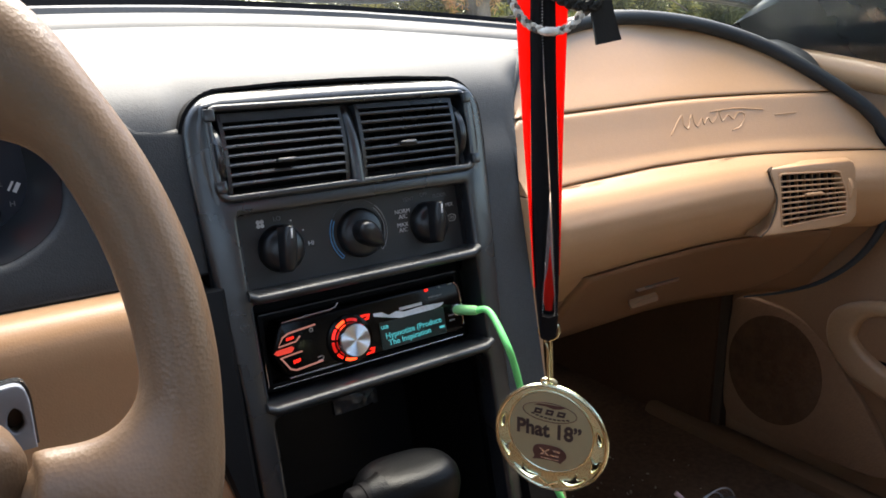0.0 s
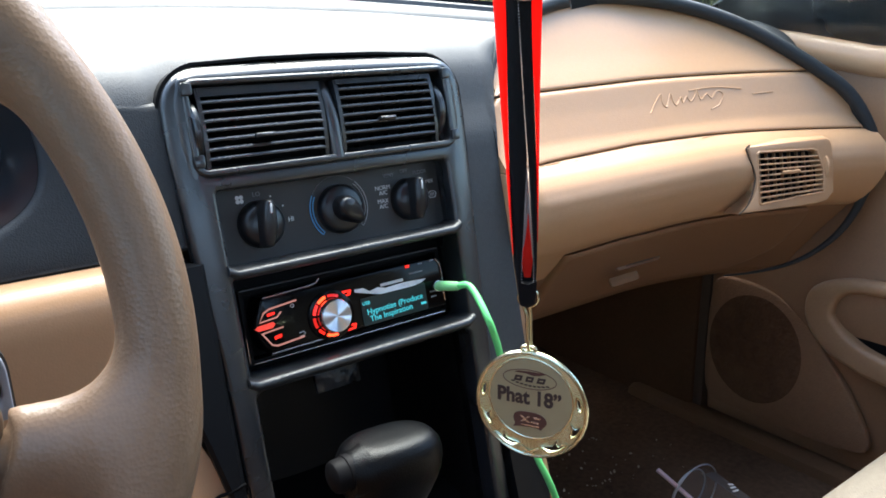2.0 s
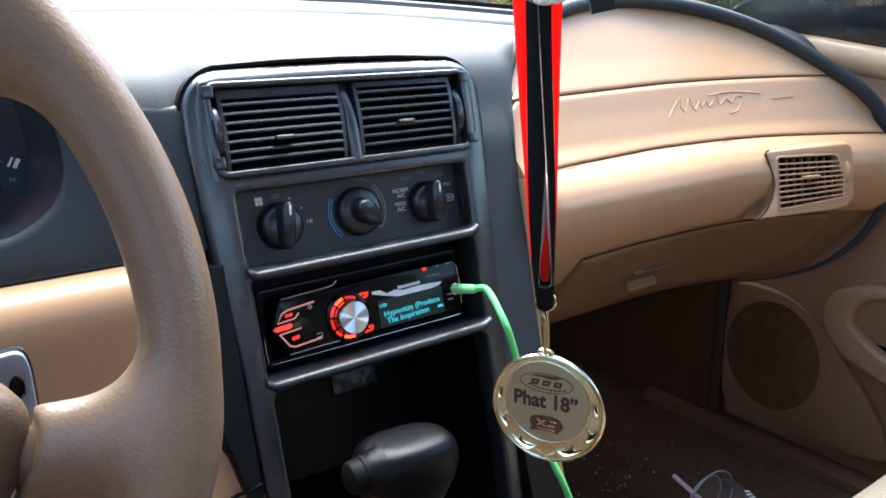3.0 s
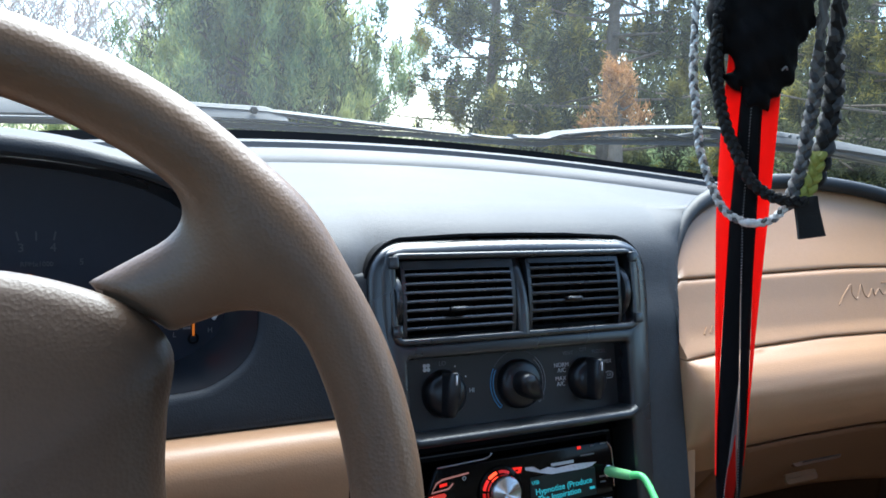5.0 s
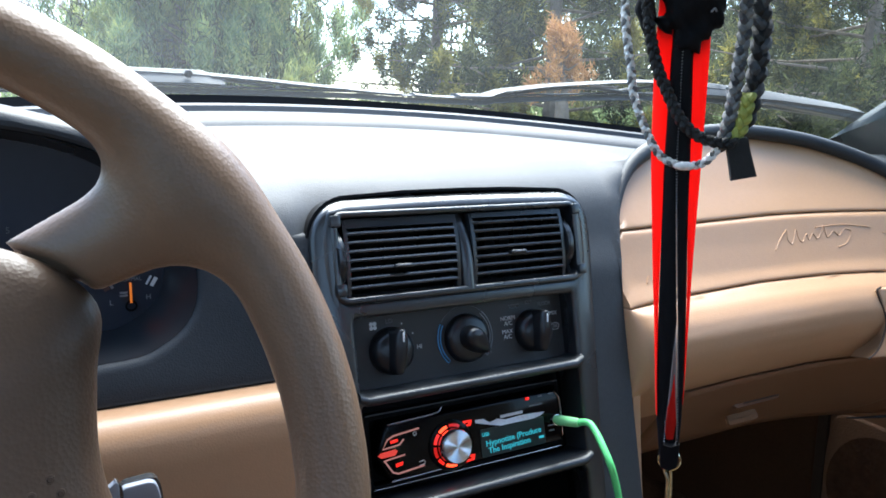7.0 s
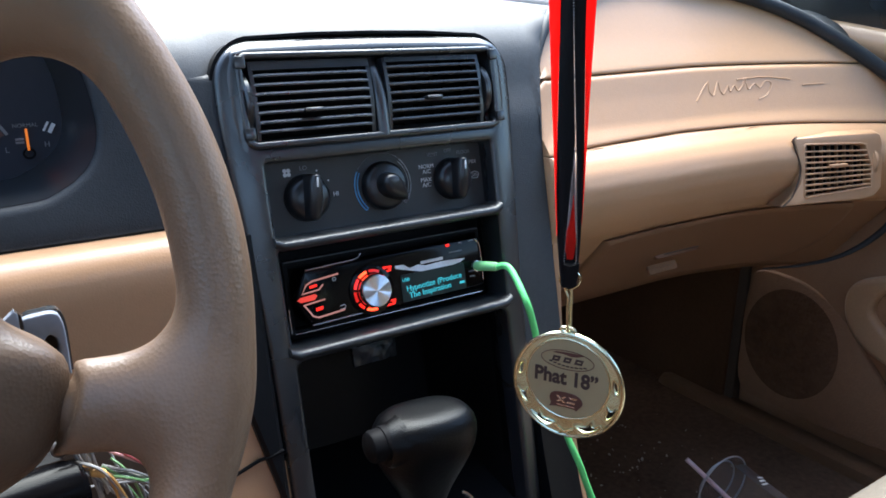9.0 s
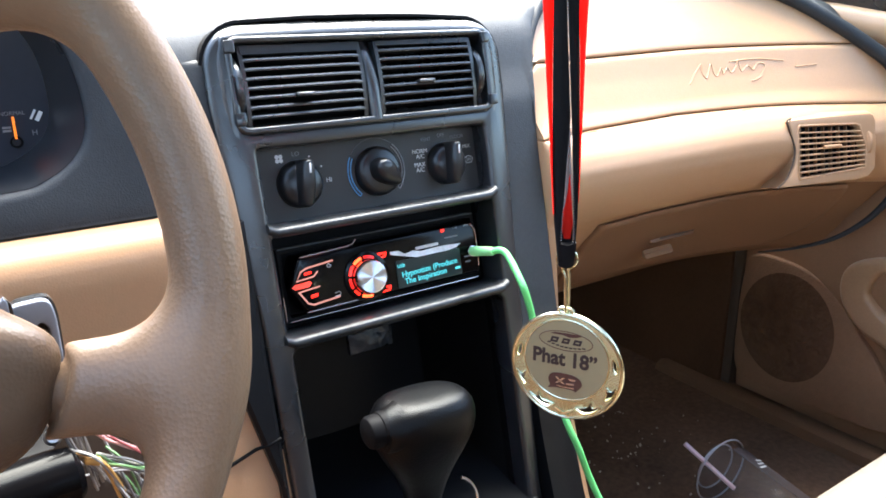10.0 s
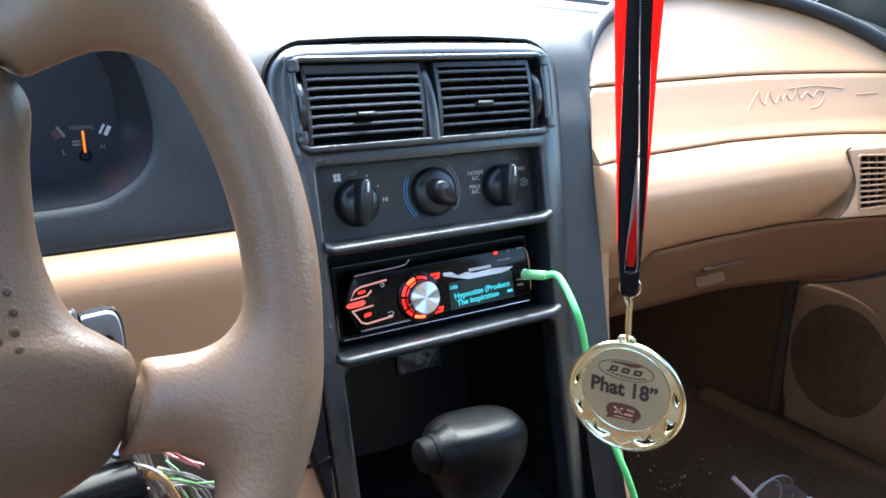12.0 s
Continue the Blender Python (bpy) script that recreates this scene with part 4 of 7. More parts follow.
radio_hole = rounded(-0.1035, -0.0355, 0.1035, 0.0400, (0.003, 0.003, 0.003, 0.003))
bin_hole = rounded(-0.1010, -0.247, 0.1010, -0.0460, (0.004, 0.004, 0.006, 0.006))
panel = plate(bmesh.new(), outline, [vents_hole, hvac_hole, radio_hole, bin_hole], -0.03, 0.0, Matrix.Identity(4), bevel=0.0035)
for v in panel.verts:
    if v.co.z > -0.02:
        v.co.z -= 34 * max(0.0, v.co.y - 0.182) ** 2 + 10 * max(0.0, abs(v.co.x) - 0.114) ** 2
bmesh.ops.transform(panel, matrix=STACK, verts=panel.verts[:])
part("trim_panel", panel, BLACK_SMOOTH, stack, "satin black trim panel with four openings")
rings = []
for x, y in [(0.1287, 0.09), (0.1298, 0.108), (0.131, 0.126)] + [p for p in outline if p[1] > 0.10] + [(-0.131, 0.126), (-0.1298, 0.108), (-0.1287, 0.09)]:
    ix, iy = max(-0.1150, min(0.1150, x)), min(0.1848, y)
    lift = min(1.0, max(0.0, (y - 0.09) / 0.055))
    rings.append([(ix + (x - ix) * s, iy + (y - iy) * s, 0.0022 * lift - 0.0010 - 0.0016 * s - 0.0120 * s ** 2.6) for s in (0.0, 0.15, 0.3, 0.45, 0.6, 0.72, 0.84, 0.93, 1.0)])
bm = bmesh.new()
for a, b in zip(rings, rings[1:]):
    va, vb = [bm.verts.new(STACK @ Vector(p)) for p in a], [bm.verts.new(STACK @ Vector(p)) for p in b]
    for i in range(8):
        bm.faces.new((va[i], va[i + 1], vb[i + 1], vb[i]))
bmesh.ops.remove_doubles(bm, verts=bm.verts[:], dist=0.00005)
part("brow", bm, BLACK_SMOOTH, stack, "rounded shoulder of the trim panel round the vents", angle=70)
gap = [(x * 1.015, 0.05 + (y - 0.05) * 1.015) for x, y in outline]
part("panel_seam", plate(bmesh.new(), gap, [[(x * 0.995, y) for x, y in outline]], -0.03, -0.0065, STACK), DARK, stack, "dark gap round the trim panel")
# raised inner rim round the two vents
part("vent_rim", plate(bmesh.new(), rounded(-0.1165, 0.1160, 0.1165, 0.1860, 0.010), [rounded(-0.1110, 0.1215, 0.1110, 0.1812, 0.005)], -0.012, 0.0024, STACK, bevel=0.0022), BLACK_SMOOTH, stack, "raised black rim round the vents")
for x, y in ((-0.1135, 0.1785), (0.1125, 0.1785), (-0.1130, 0.1275), (0.1140, 0.1255)):
    part("clip_block", box(bmesh.new(), (x - 0.004, y - 0.0045, 0.001), (x + 0.004, y + 0.0045, 0.0055), STACK, bevel=0.0012), BLACK_SMOOTH, stack)
rings = []
for i in range(17):
    v = 0.1185 + 0.0645 * i / 16
    w = 0.0030 - 5.4 * max(0.0, v - 0.134) ** 2
    rings.append([(-0.0005 + 0.0056 * math.cos(a), v, w - 0.0046 + 0.0046 * math.sin(a)) for a in [radians(180 - 15 * k) for k in range(13)]] + [(0.0051, v, -0.028), (-0.0061, v, -0.028)])
part("divider", loft(bmesh.new(), rings, m=STACK), BLACK_SMOOTH, stack, "rounded upright between the vents, bowed back at its top")


LEDGE = surface("worn_shiny_black", (0.010, 0.012, 0.014), 0.34, spec=0.55, grain=0.04, scale=900, vary=0.3, patch=60, dust=0.01)


def ledge(v, label):
    bm = bmesh.new()
    prof = [(-0.030, 0.0048), (-0.008, 0.0047), (-0.003, 0.0042), (0.001, 0.0031), (0.0037, 0.0012), (0.0046, -0.0008), (0.0040, -0.0028), (0.0020, -0.0044), (-0.001, -0.0050), (-0.010, -0.0048), (-0.030, -0.0040)]
    rings = []
    for i in range(33):
        u = -0.106 + 0.212 * i / 32
        up = 0.0035 * max(0.0, (abs(u) - 0.098) / 0.008) ** 2
        rings.append([(u, v + dv + up, w) for w, dv in prof])
    return part("ledge", loft(bm, rings, m=STACK), LEDGE, stack, label, angle=60)


ledge(0.0445, "rounded glossy ledge under the climate controls")
ledge(-0.0395, "rounded glossy ledge under the stereo")


def bin_wall(lo, hi):
    return part("bin_side", box(bmesh.new(), lo, hi, STACK), BIN, stack)


bin_wall((-0.104, -0.25, -0.16), (-0.101, -0.044, -0.02))
bin_wall((0.101, -0.25, -0.16), (0.104, -0.044, -0.02))
bin_wall((-0.104, -0.047, -0.16), (0.104, -0.044, -0.02))
bin_wall((-0.104, -0.30, -0.163), (0.104, -0.044, -0.16))
bin_wall((0.1036, -0.040, -0.12), (0.106, 0.044, -0.029))
bin_wall((-0.106, -0.040, -0.12), (-0.1036, 0.044, -0.029))
bin_wall((-0.106, 0.0405, -0.12), (0.106, 0.0430, -0.029))
solo("loose_wrapper", box(bmesh.new(), (-0.012, -0.088, -0.10), (0.035, -0.066, -0.094), STACK, bevel=0.002), surface("crumpled_foil", (0.030, 0.034, 0.040), 0.25, spec=0.5, grain=1.0, scale=60, vary=0.4), "crumpled grey wrapper in the open bin", "wrapper")

# vents in the stack
def air_vent(u0, u1, tilt, lips, tab, label):
    """A swivelling vent: rounded slats set round a barrel, seen from its front."""
    v = thing("air_vent", label, "air vent", STACK @ Vector(((u0 + u1) / 2, 0.12, 0)), group="centre vents")
    part("duct", box(bmesh.new(), (u0 - 0.004, 0.119, -0.034), (u1 + 0.004, 0.185, -0.030), STACK), DARK, v, "dark duct behind the slats")
    mid = 0.1515

    def out(c):
        return 0.0015 - 4.0 * (c - mid) ** 2

    # dark box added where the gap under the slats lies in shade
    part("gap_fill", box(bmesh.new(), (u0 - 0.003, 0.1190, -0.030), (u1 + 0.003, lips[-1] - 0.0045, -0.0095), STACK, bevel=0.001), DARK, v, "dark box standing for the shaded gap below the slats")
    for s in (u0, u1):
        side = [(c, out(c) - 0.0008) for c in [0.1200 + (0.1795 - 0.1200) * i / 12 for i in range(13)]]
        part("cheek", loft(bmesh.new(), [[(s - 0.0016, c, w), (s + 0.0016, c, w), (s + 0.0016, c, -0.026), (s - 0.0016, c, -0.026)] for c, w in side], m=STACK), BLACK_SMOOTH, v)
    for c in lips:
        m = STACK @ Matrix.Translation((0, c, out(c))) @ Matrix.Rotation(radians(tilt + (c - mid) * 150), 4, "X")
        # a thin blade with a rounded, thicker front lip
        prof = [(0.0007, -0.017), (0.0007, -0.004), (0.0012, -0.0022), (0.0015, -0.0010), (0.0012, 0.0002), (0.0, 0.0006), (-0.0011, 0.0002), (-0.0014, -0.0010), (-0.0011, -0.0022), (-0.0007, -0.004), (-0.0007, -0.017)]
        rings = []
        for i in range(13):
            k = i / 12
            e = 0.0014 * (max(0.0, 0.06 - min(k, 1 - k)) / 0.06) ** 2
            rings.append([(u0 + (u1 - u0) * k, y, w - e) for y, w in prof])
        part("slat", loft(bmesh.new(), rings, m=m), VENT_BLACK, v)
    # the barrel's plain top, curving back over the slats
    roof = [(c, out(c)) for c in [lips[0] + 0.0042 + (0.1798 - lips[0] - 0.0042) * i / 8 for i in range(9)]]
    part("barrel_top", loft(bmesh.new(), [[(u0, c, w), (u1, c, w), (u1, c - 0.001, w - 0.006), (u0, c - 0.001, w - 0.006)] for c, w in roof], m=STACK), VENT_BLACK, v, "curved top of the swivelling barrel")
    for i in range(6):
        x = u0 + (u1 - u0) * (i + 0.5) / 6
        part("vane", box(bmesh.new(), (x - 0.0006, 0.124, -0.026), (x + 0.0006, 0.178, -0.018), STACK), DARK, v)
    m = STACK @ Matrix.Translation((tab[0], tab[1], out(tab[1]) + 0.0006)) @ Matrix.Rotation(radians(tilt), 4, "X")
    part("tab", box(bmesh.new(), (-0.0078, -0.0019, -0.004), (0.0078, 0.0015, 0.0036), m, bevel=0.0014, seg=3), VENT_BLACK, v, "small black steering tab")
    part("tab_dot", box(bmesh.new(), (-0.004, -0.0006, 0.0030), (0.005, 0.0004, 0.0040), m, bevel=0.0003), MARK_DIM, v)
    s = -1 if u0 < -0.05 else 1
    wheel_u = u0 - 0.0052 if s < 0 else u1 + 0.0058
    bm = bmesh.new()
    m = STACK @ Matrix.Translation((wheel_u, 0.1500, -0.0195)) @ Matrix.Rotation(radians(90), 4, "Y")
    ring = []
    for h, r in ((-0.0030, 0.016), (-0.0028, 0.0245), (-0.0012, 0.0258), (0.0012, 0.0258), (0.0028, 0.0245), (0.0030, 0.016)):
        ring.append([((r - 0.0005 * (j % 2)) * math.cos(2 * math.pi * j / 80), (r - 0.0005 * (j % 2)) * math.sin(2 * math.pi * j / 80), h) for j in range(80)])
    part("thumbwheel", loft(bm, ring, m=m), VENT_BLACK, v, "ridged black thumbwheel")
    return v


air_vent(-0.1045, -0.0088, -9, (0.1690, 0.1622, 0.1555, 0.1488, 0.1421, 0.1352, 0.1286), (-0.0605, 0.1420), "black centre air vent with slats tilted up")
air_vent(0.0070, 0.0985, -3, (0.1716, 0.1647, 0.1578, 0.1508, 0.1438, 0.1368, 0.1299), (0.0480, 0.1455), "black centre air vent with level slats")

# climate controls
hvac = thing("climate_panel", "black climate control panel with three rotary knobs", "climate control", STACK @ Vector((0, 0.05, -0.02)))
FACE = STACK @ Matrix.Translation((0, 0, -0.019))
face = part("faceplate", plate(bmesh.new(), rounded(-0.106, 0.044, 0.106, 0.113, 0.002), [], -0.004, 0.0, FACE), PANEL, hvac, "matt black faceplate with white markings")


def mark(text, u, v, size, material=None):
    lettering("marking", text, size, FACE @ Matrix.Translation((u, v, 0.0003)), material or MARK, face)


for text, u, v, size in (("HI", -0.042, 0.0763, 0.0052), ("NORM\nA/C", 0.0455, 0.0868, 0.0052), ("MAX\nA/C", 0.0440, 0.0755, 0.0052), ("MIX", 0.0945, 0.0884, 0.0048)):
    mark(text, u, v, size)
for text, u, v, size in (("LO", -0.067, 0.0995, 0.0050), ("VENT", 0.0530, 0.0985, 0.0045), ("OFF", 0.0690, 0.1005, 0.0045), ("FLOOR", 0.0855, 0.0978, 0.0045)):
    mark(text, u, v, size, MARK_DIM)
bm = bmesh.new()
for k in range(4):
    a = radians(45 + 90 * k)
    bmesh.ops.create_circle(bm, cap_ends=True, segments=10, radius=0.0017, matrix=FACE @ Matrix.Translation((-0.081 + 0.0022 * math.cos(a), 0.0973 + 0.0022 * math.sin(a), 0.0004)))
part("fan_symbol", bm, MARK, face)
for u, v in ((-0.0560, 0.0965), (-0.0470, 0.0878)):
    part("dot", bmesh.ops.create_circle(b2 := bmesh.new(), cap_ends=True, segments=10, radius=0.0008, matrix=FACE @ Matrix.Translation((u, v, 0.0004))) and b2, MARK, face)
bm = bmesh.new()
tube(bm, [(0.0955 + 0.0042 * math.cos(a), 0.0768 + 0.0028 * math.sin(a), 0.0003) for a in [radians(10 * i) for i in range(0, 19)]], 0.0004, 5, FACE)
tube(bm, [(0.0913, 0.0768, 0.0003), (0.0928, 0.0738, 0.0003), (0.0982, 0.0738, 0.0003), (0.0997, 0.0768, 0.0003)], 0.0004, 5, FACE)
for du in (-0.0017, 0.0, 0.0017):
    tube(bm, [(0.0955 + du, 0.0752, 0.0003), (0.0955 + du, 0.0782, 0.0003)], 0.0003, 5, FACE)
part("defrost_symbol", bm, MARK, face)
for r, mt, a0, a1 in ((0.0264, BLUE, 150, 226), (0.0240, BLUE, 150, 226), (0.0264, MARK_PALE, -42, 48), (0.0240, MARK_PALE, -42, 48), (0.0264, MARK_DIM, 52, 146)):
    w = 0.0005 if mt is BLUE else 0.00035 if a1 < 60 else 0.0002
    part("arc", tube(bmesh.new(), [(0.0018 + r * math.cos(radians(a0 + (a1 - a0) * i / 24)), 0.0785 + r * math.sin(radians(a0 + (a1 - a0) * i / 24)), 0.0003) for i in range(25)], w, 6, FACE), mt, face)


for mt, a in ((BLUE, 226), (MARK_PALE, -42)):
    c, s = math.cos(radians(a)), math.sin(radians(a))
    part("arc_end", tube(bmesh.new(), [(0.0018 + 0.0240 * c, 0.0785 + 0.0240 * s, 0.0003), (0.0018 + 0.0264 * c, 0.0785 + 0.0264 * s, 0.0003)], 0.0004, 6, FACE), mt, face)


def knob(u, v, turn, r):
    """A round knob with an upright grip across it."""
    K = FACE @ Matrix.Translation((u, v, 0)) @ Matrix.Rotation(radians(turn), 4, "Z")
    k = part("knob", lathe(bmesh.new(), [(r + 0.0008, 0.0), (r + 0.0006, 0.003), (r, 0.0055), (r - 0.0015, 0.0085), (r - 0.004, 0.0105), (r - 0.009, 0.0118), (0.0, 0.0122)], 48, K), KNOB_BLACK, hvac, "black rotary knob with a raised grip", angle=60)
    rings = []
    for h, wx, wy in ((0.004, 0.0085, 1.02), (0.011, 0.0072, 1.03), (0.0175, 0.0060, 1.02), (0.0205, 0.0050, 0.985), (0.0222, 0.0036, 0.94), (0.0228, 0.0018, 0.88)):
        rings.append([(wx * np.sign(math.cos(a)) * abs(math.cos(a)) ** 0.55, wy * r * np.sign(math.sin(a)) * abs(math.sin(a)) ** 0.8, h - 0.0035 * max(0.0, -math.sin(a))) for a in [2 * math.pi * i / 32 for i in range(32)]])
    part("grip", loft(bmesh.new(), rings, m=K), KNOB_BLACK, k, angle=50)
    part("pointer", box(bmesh.new(), (-0.0007, r * 0.42, 0.0215), (0.0007, r * 0.84, 0.0232), K, bevel=0.0002), MARK, k, "white pointer line")


knob(-0.0675, 0.0765, -6, 0.0178)
knob(0.0700, 0.0760, -5, 0.0176)
# the middle dial: a round base and a teardrop grip that points down to the right
K = FACE @ Matrix.Translation((0.0018, 0.0778, 0)) @ Matrix.Rotation(radians(-40), 4, "Z")
dial = part("knob", lathe(bmesh.new(), [(0.0202, 0.0), (0.0202, 0.003), (0.0196, 0.006), (0.0180, 0.008), (0.0150, 0.009), (0.0, 0.0095)], 48, K), KNOB_BLACK, hvac, "black rotary dial with a teardrop grip", angle=60)
rings = []
for h, k in ((0.004, 1.06), (0.011, 1.0), (0.0165, 0.93), (0.0198, 0.82), (0.0218, 0.62), (0.0226, 0.35), (0.0228, 0.06)):
    ring = []
    for i in range(40):
        a = 2 * math.pi * i / 40
        x = 0.0045 + 0.0160 * math.cos(a)
        w = 0.0112 - 0.0058 * max(0.0, min(1.0, (x + 0.004) / 0.0245))
        ring.append((-0.0025 + (x + 0.0025) * (0.35 + 0.65 * k), w * math.sin(a) * k, h - 0.0055 * max(0.0, x / 0.0205) * (0.4 + 0.6 * k)))
    rings.append(ring)
part("grip", loft(bmesh.new(), rings, m=K), KNOB_BLACK, dial, angle=50)
part("pointer", box(bmesh.new(), (0.0150, -0.0006, 0.0130), (0.0192, 0.0006, 0.0150), K @ Matrix.Rotation(radians(8), 4, "Y"), bevel=0.0002), MARK_DIM, dial)

# car stereo
radio = thing("car_stereo", "gloss black car stereo with red-lit buttons and a lit display", "car stereo", STACK @ Vector((0, -0.03, -0.02)))
RF = STACK @ Matrix.Translation((0, 0, -0.024))
part("sleeve", plate(bmesh.new(), rounded(-0.0945, -0.0295, 0.0945, 0.0290, 0.0015), [rounded(-0.0905, -0.0255, 0.0905, 0.0250, 0.0015)], -0.01, 0.002, RF, bevel=0.0006), DARK, radio, "thin black mounting sleeve")
part("cavity", box(bmesh.new(), (-0.104, -0.036, -0.03), (0.104, 0.041, -0.012), RF), DARK, radio, "black recess round the stereo")
for a, b in (((-0.091, -0.0287), (0.091, -0.0292)), ((-0.0942, -0.027), (-0.0942, -0.008)), ((0.088, 0.0283), (0.0935, 0.0283)), ((-0.093, 0.0287), (0.092, 0.0287))):
    part("sleeve_edge", tube(bmesh.new(), [(a[0], a[1], 0.0024), (b[0], b[1], 0.0024)], 0.00055, 6, RF), SILVER if a[0] < 0.05 and a[1] < 0 else RUBBER, radio)
fp = part("faceplate", plate(bmesh.new(), [(-0.0905, -0.002), (-0.081, 0.0195), (-0.079, 0.0215), (0.086, 0.0215), (0.0893, 0.018), (0.0898, -0.02), (0.087, -0.0235), (-0.076, -0.0235), (-0.081, -0.0205)], [], -0.012, 0.010, RF, bevel=0.0022), GLOSS, radio, "gloss black detachable front")
FZ = RF @ Matrix.Translation((0, 0, 0.0102))


def strip(name, pts, r, mt, label=""):
    part(name, tube(bmesh.new(), [(x, y, 0.0) for x, y in pts], r, 6, FZ), mt, fp, label)


strip("chrome_line", [(-0.079, 0.0207), (-0.038, 0.0222), (-0.033, 0.0232), (-0.030, 0.0262)], 0.0007, SILVER)
strip("chrome_line", [(-0.079, -0.0228), (-0.034, -0.0222)], 0.0007, SILVER)
strip("button_edge", [(-0.052, 0.0135), (-0.075, 0.0115), (-0.080, 0.0095), (-0.0845, 0.0028), (-0.070, 0.0040), (-0.066, 0.0075)], 0.0007, LED_LINE)
strip("button_edge", [(-0.0845, -0.0062), (-0.0785, -0.0055), (-0.066, -0.0045)], 0.0006, LED_LINE)
strip("button_edge", [(-0.0835, -0.0066), (-0.0775, -0.0160), (-0.073, -0.0178), (-0.050, -0.0160)], 0.0007, LED_LINE)
part("button", plate(bmesh.new(), [(-0.089, -0.0016), (-0.0865, 0.0004), (-0.074, 0.0012), (-0.0725, -0.0004), (-0.075, -0.0032), (-0.0865, -0.0034)], [], -0.001, 0.0012, FZ), LED_BAR, fp, "red-lit bar button")
for pts in ([(-0.0775, 0.0082), (-0.0715, 0.0087), (-0.0715, 0.0068), (-0.0775, 0.0062)], [(-0.0745, -0.0100), (-0.0685, -0.0094), (-0.0690, -0.0118), (-0.0745, -0.0125)]):
    part("button", plate(bmesh.new(), pts, [], -0.001, 0.0008, FZ), LED_RED, fp, "dim red-lit button")
for x, y in ((-0.0085, 0.0092), (-0.0082, -0.0188)):
    part("button", plate(bmesh.new(), [(x - 0.0045, y - 0.0026), (x + 0.0035, y - 0.0020), (x + 0.0050, y + 0.0022), (x - 0.0030, y + 0.0026)], [rounded(x - 0.0016, y - 0.0009, x + 0.0018, y + 0.0009, 0.0003, 2)], -0.001, 0.0012, FZ), LED_RED, fp, "red-lit square button")
part("search_symbol", tube(bmesh.new(), [(-0.0560 + 0.0014 * math.cos(a), 0.0100 + 0.0014 * math.sin(a), 0) for a in [2 * math.pi * i / 12 for i in range(12)]], 0.0003, 5, FZ, closed=True), MARK, fp)
strip("back_symbol", [(-0.054, -0.0125), (-0.050, -0.0120), (-0.049, -0.0135), (-0.050, -0.0150), (-0.054, -0.0152)], 0.0003, MARK)
# volume knob with its lit ring
KC = FZ @ Matrix.Translation((-0.0245, -0.0050, 0.0))
part("knob_base", lathe(bmesh.new(), [(0.0205, 0.0), (0.0200, 0.0015), (0.0150, 0.0025)], 40, KC), GLOSS, fp)
for a0, a1, mt in ((62, 96, LED_DIM), (104, 132, LED_HOT), (138, 168, LED_RED), (176, 206, LED_DIM), (214, 234, LED_RED), (244, 278, LED_HOT)):
    bm = bmesh.new()
    rings = []
    for i in range(9):
        a = radians(a0 + (a1 - a0) * i / 8)
        rings.append([(rr * math.cos(a), rr * math.sin(a), h) for rr, h in ((0.0148, 0.0023), (0.0172, 0.0016), (0.0170, 0.0028), (0.0150, 0.0033))])
    part("ring_light", loft(bm, rings, m=KC), mt, fp, "glowing red segment round the volume knob")
vk = part("volume_knob", lathe(bmesh.new(), [(0.0138, 0.002), (0.0138, 0.0095), (0.0130, 0.0108), (0.0118, 0.0112), (0.0, 0.0112)], 48, KC), SPUN, fp, "spun metal volume knob")
part("knob_face", lathe(bmesh.new(), [(0.0128, 0.0110)] + [(0.0126 - 0.000315 * i, 0.01140 + 0.00010 * (i % 2)) for i in range(40)] + [(0.0, 0.01145)], 64, KC), SPUN, vk, "metal knob face with fine turned rings", angle=25)
# display
disp = part("display", plate(bmesh.new(), rounded(0.0040, -0.0215, 0.0690, 0.0015, 0.001, 2), [], -0.001, 0.0006, FZ), LCD_BACK, fp, "dark display window")
DZ = FZ @ Matrix.Translation((0, 0, 0.0009))
for text, x, y, size in (("Hypnotize (Produce", 0.0365, -0.0098, 0.0070), ("The Inspiration", 0.0315, -0.0162, 0.0070)):
    lettering("display_text", text, size, DZ @ Matrix.Translation((x, y, 0)) @ Matrix.Rotation(radians(2), 4, "Z"), LCD, disp, label="cyan display lettering")
lettering("display_text", "USB", 0.0042, DZ @ Matrix.Translation((0.0085, -0.0030, 0)), LCD, disp)
strip("display_line", [(0.0050, -0.0050), (0.0620, -0.0030)], 0.00025, LCD)
part("display_digits", box(bmesh.new(), (0.0620, -0.0162, 0.0), (0.0672, -0.0142, 0.0004), DZ), LCD, disp)
# brand plate and small print as bars, a painted white glare above the display
part("maker_mark", box(bmesh.new(), (0.0250, 0.0072, 0.0), (0.0480, 0.0098, 0.0005), FZ @ Matrix.Rotation(radians(0.5), 4, "Z"), bevel=0.0002), MARK, fp, "pale bar in place of a maker's mark")
part("glare_patch", plate(bmesh.new(), [(0.0, 0.0105), (0.008, 0.0100), (0.014, 0.0062), (0.022, 0.0078), (0.030, 0.0058), (0.045, 0.0066), (0.060, 0.0060), (0.071, 0.0052), (0.066, 0.0026), (0.050, 0.0004), (0.036, -0.0010), (0.026, 0.0012), (0.016, 0.0036), (0.0, 0.0080)], [], 0.0, 0.0004, FZ), surface("white_glare", (0.85, 0.85, 0.87), 0.25, grain=1.0, scale=90, vary=0.3), fp, "crinkled white patch painted as glare over the display's edge")
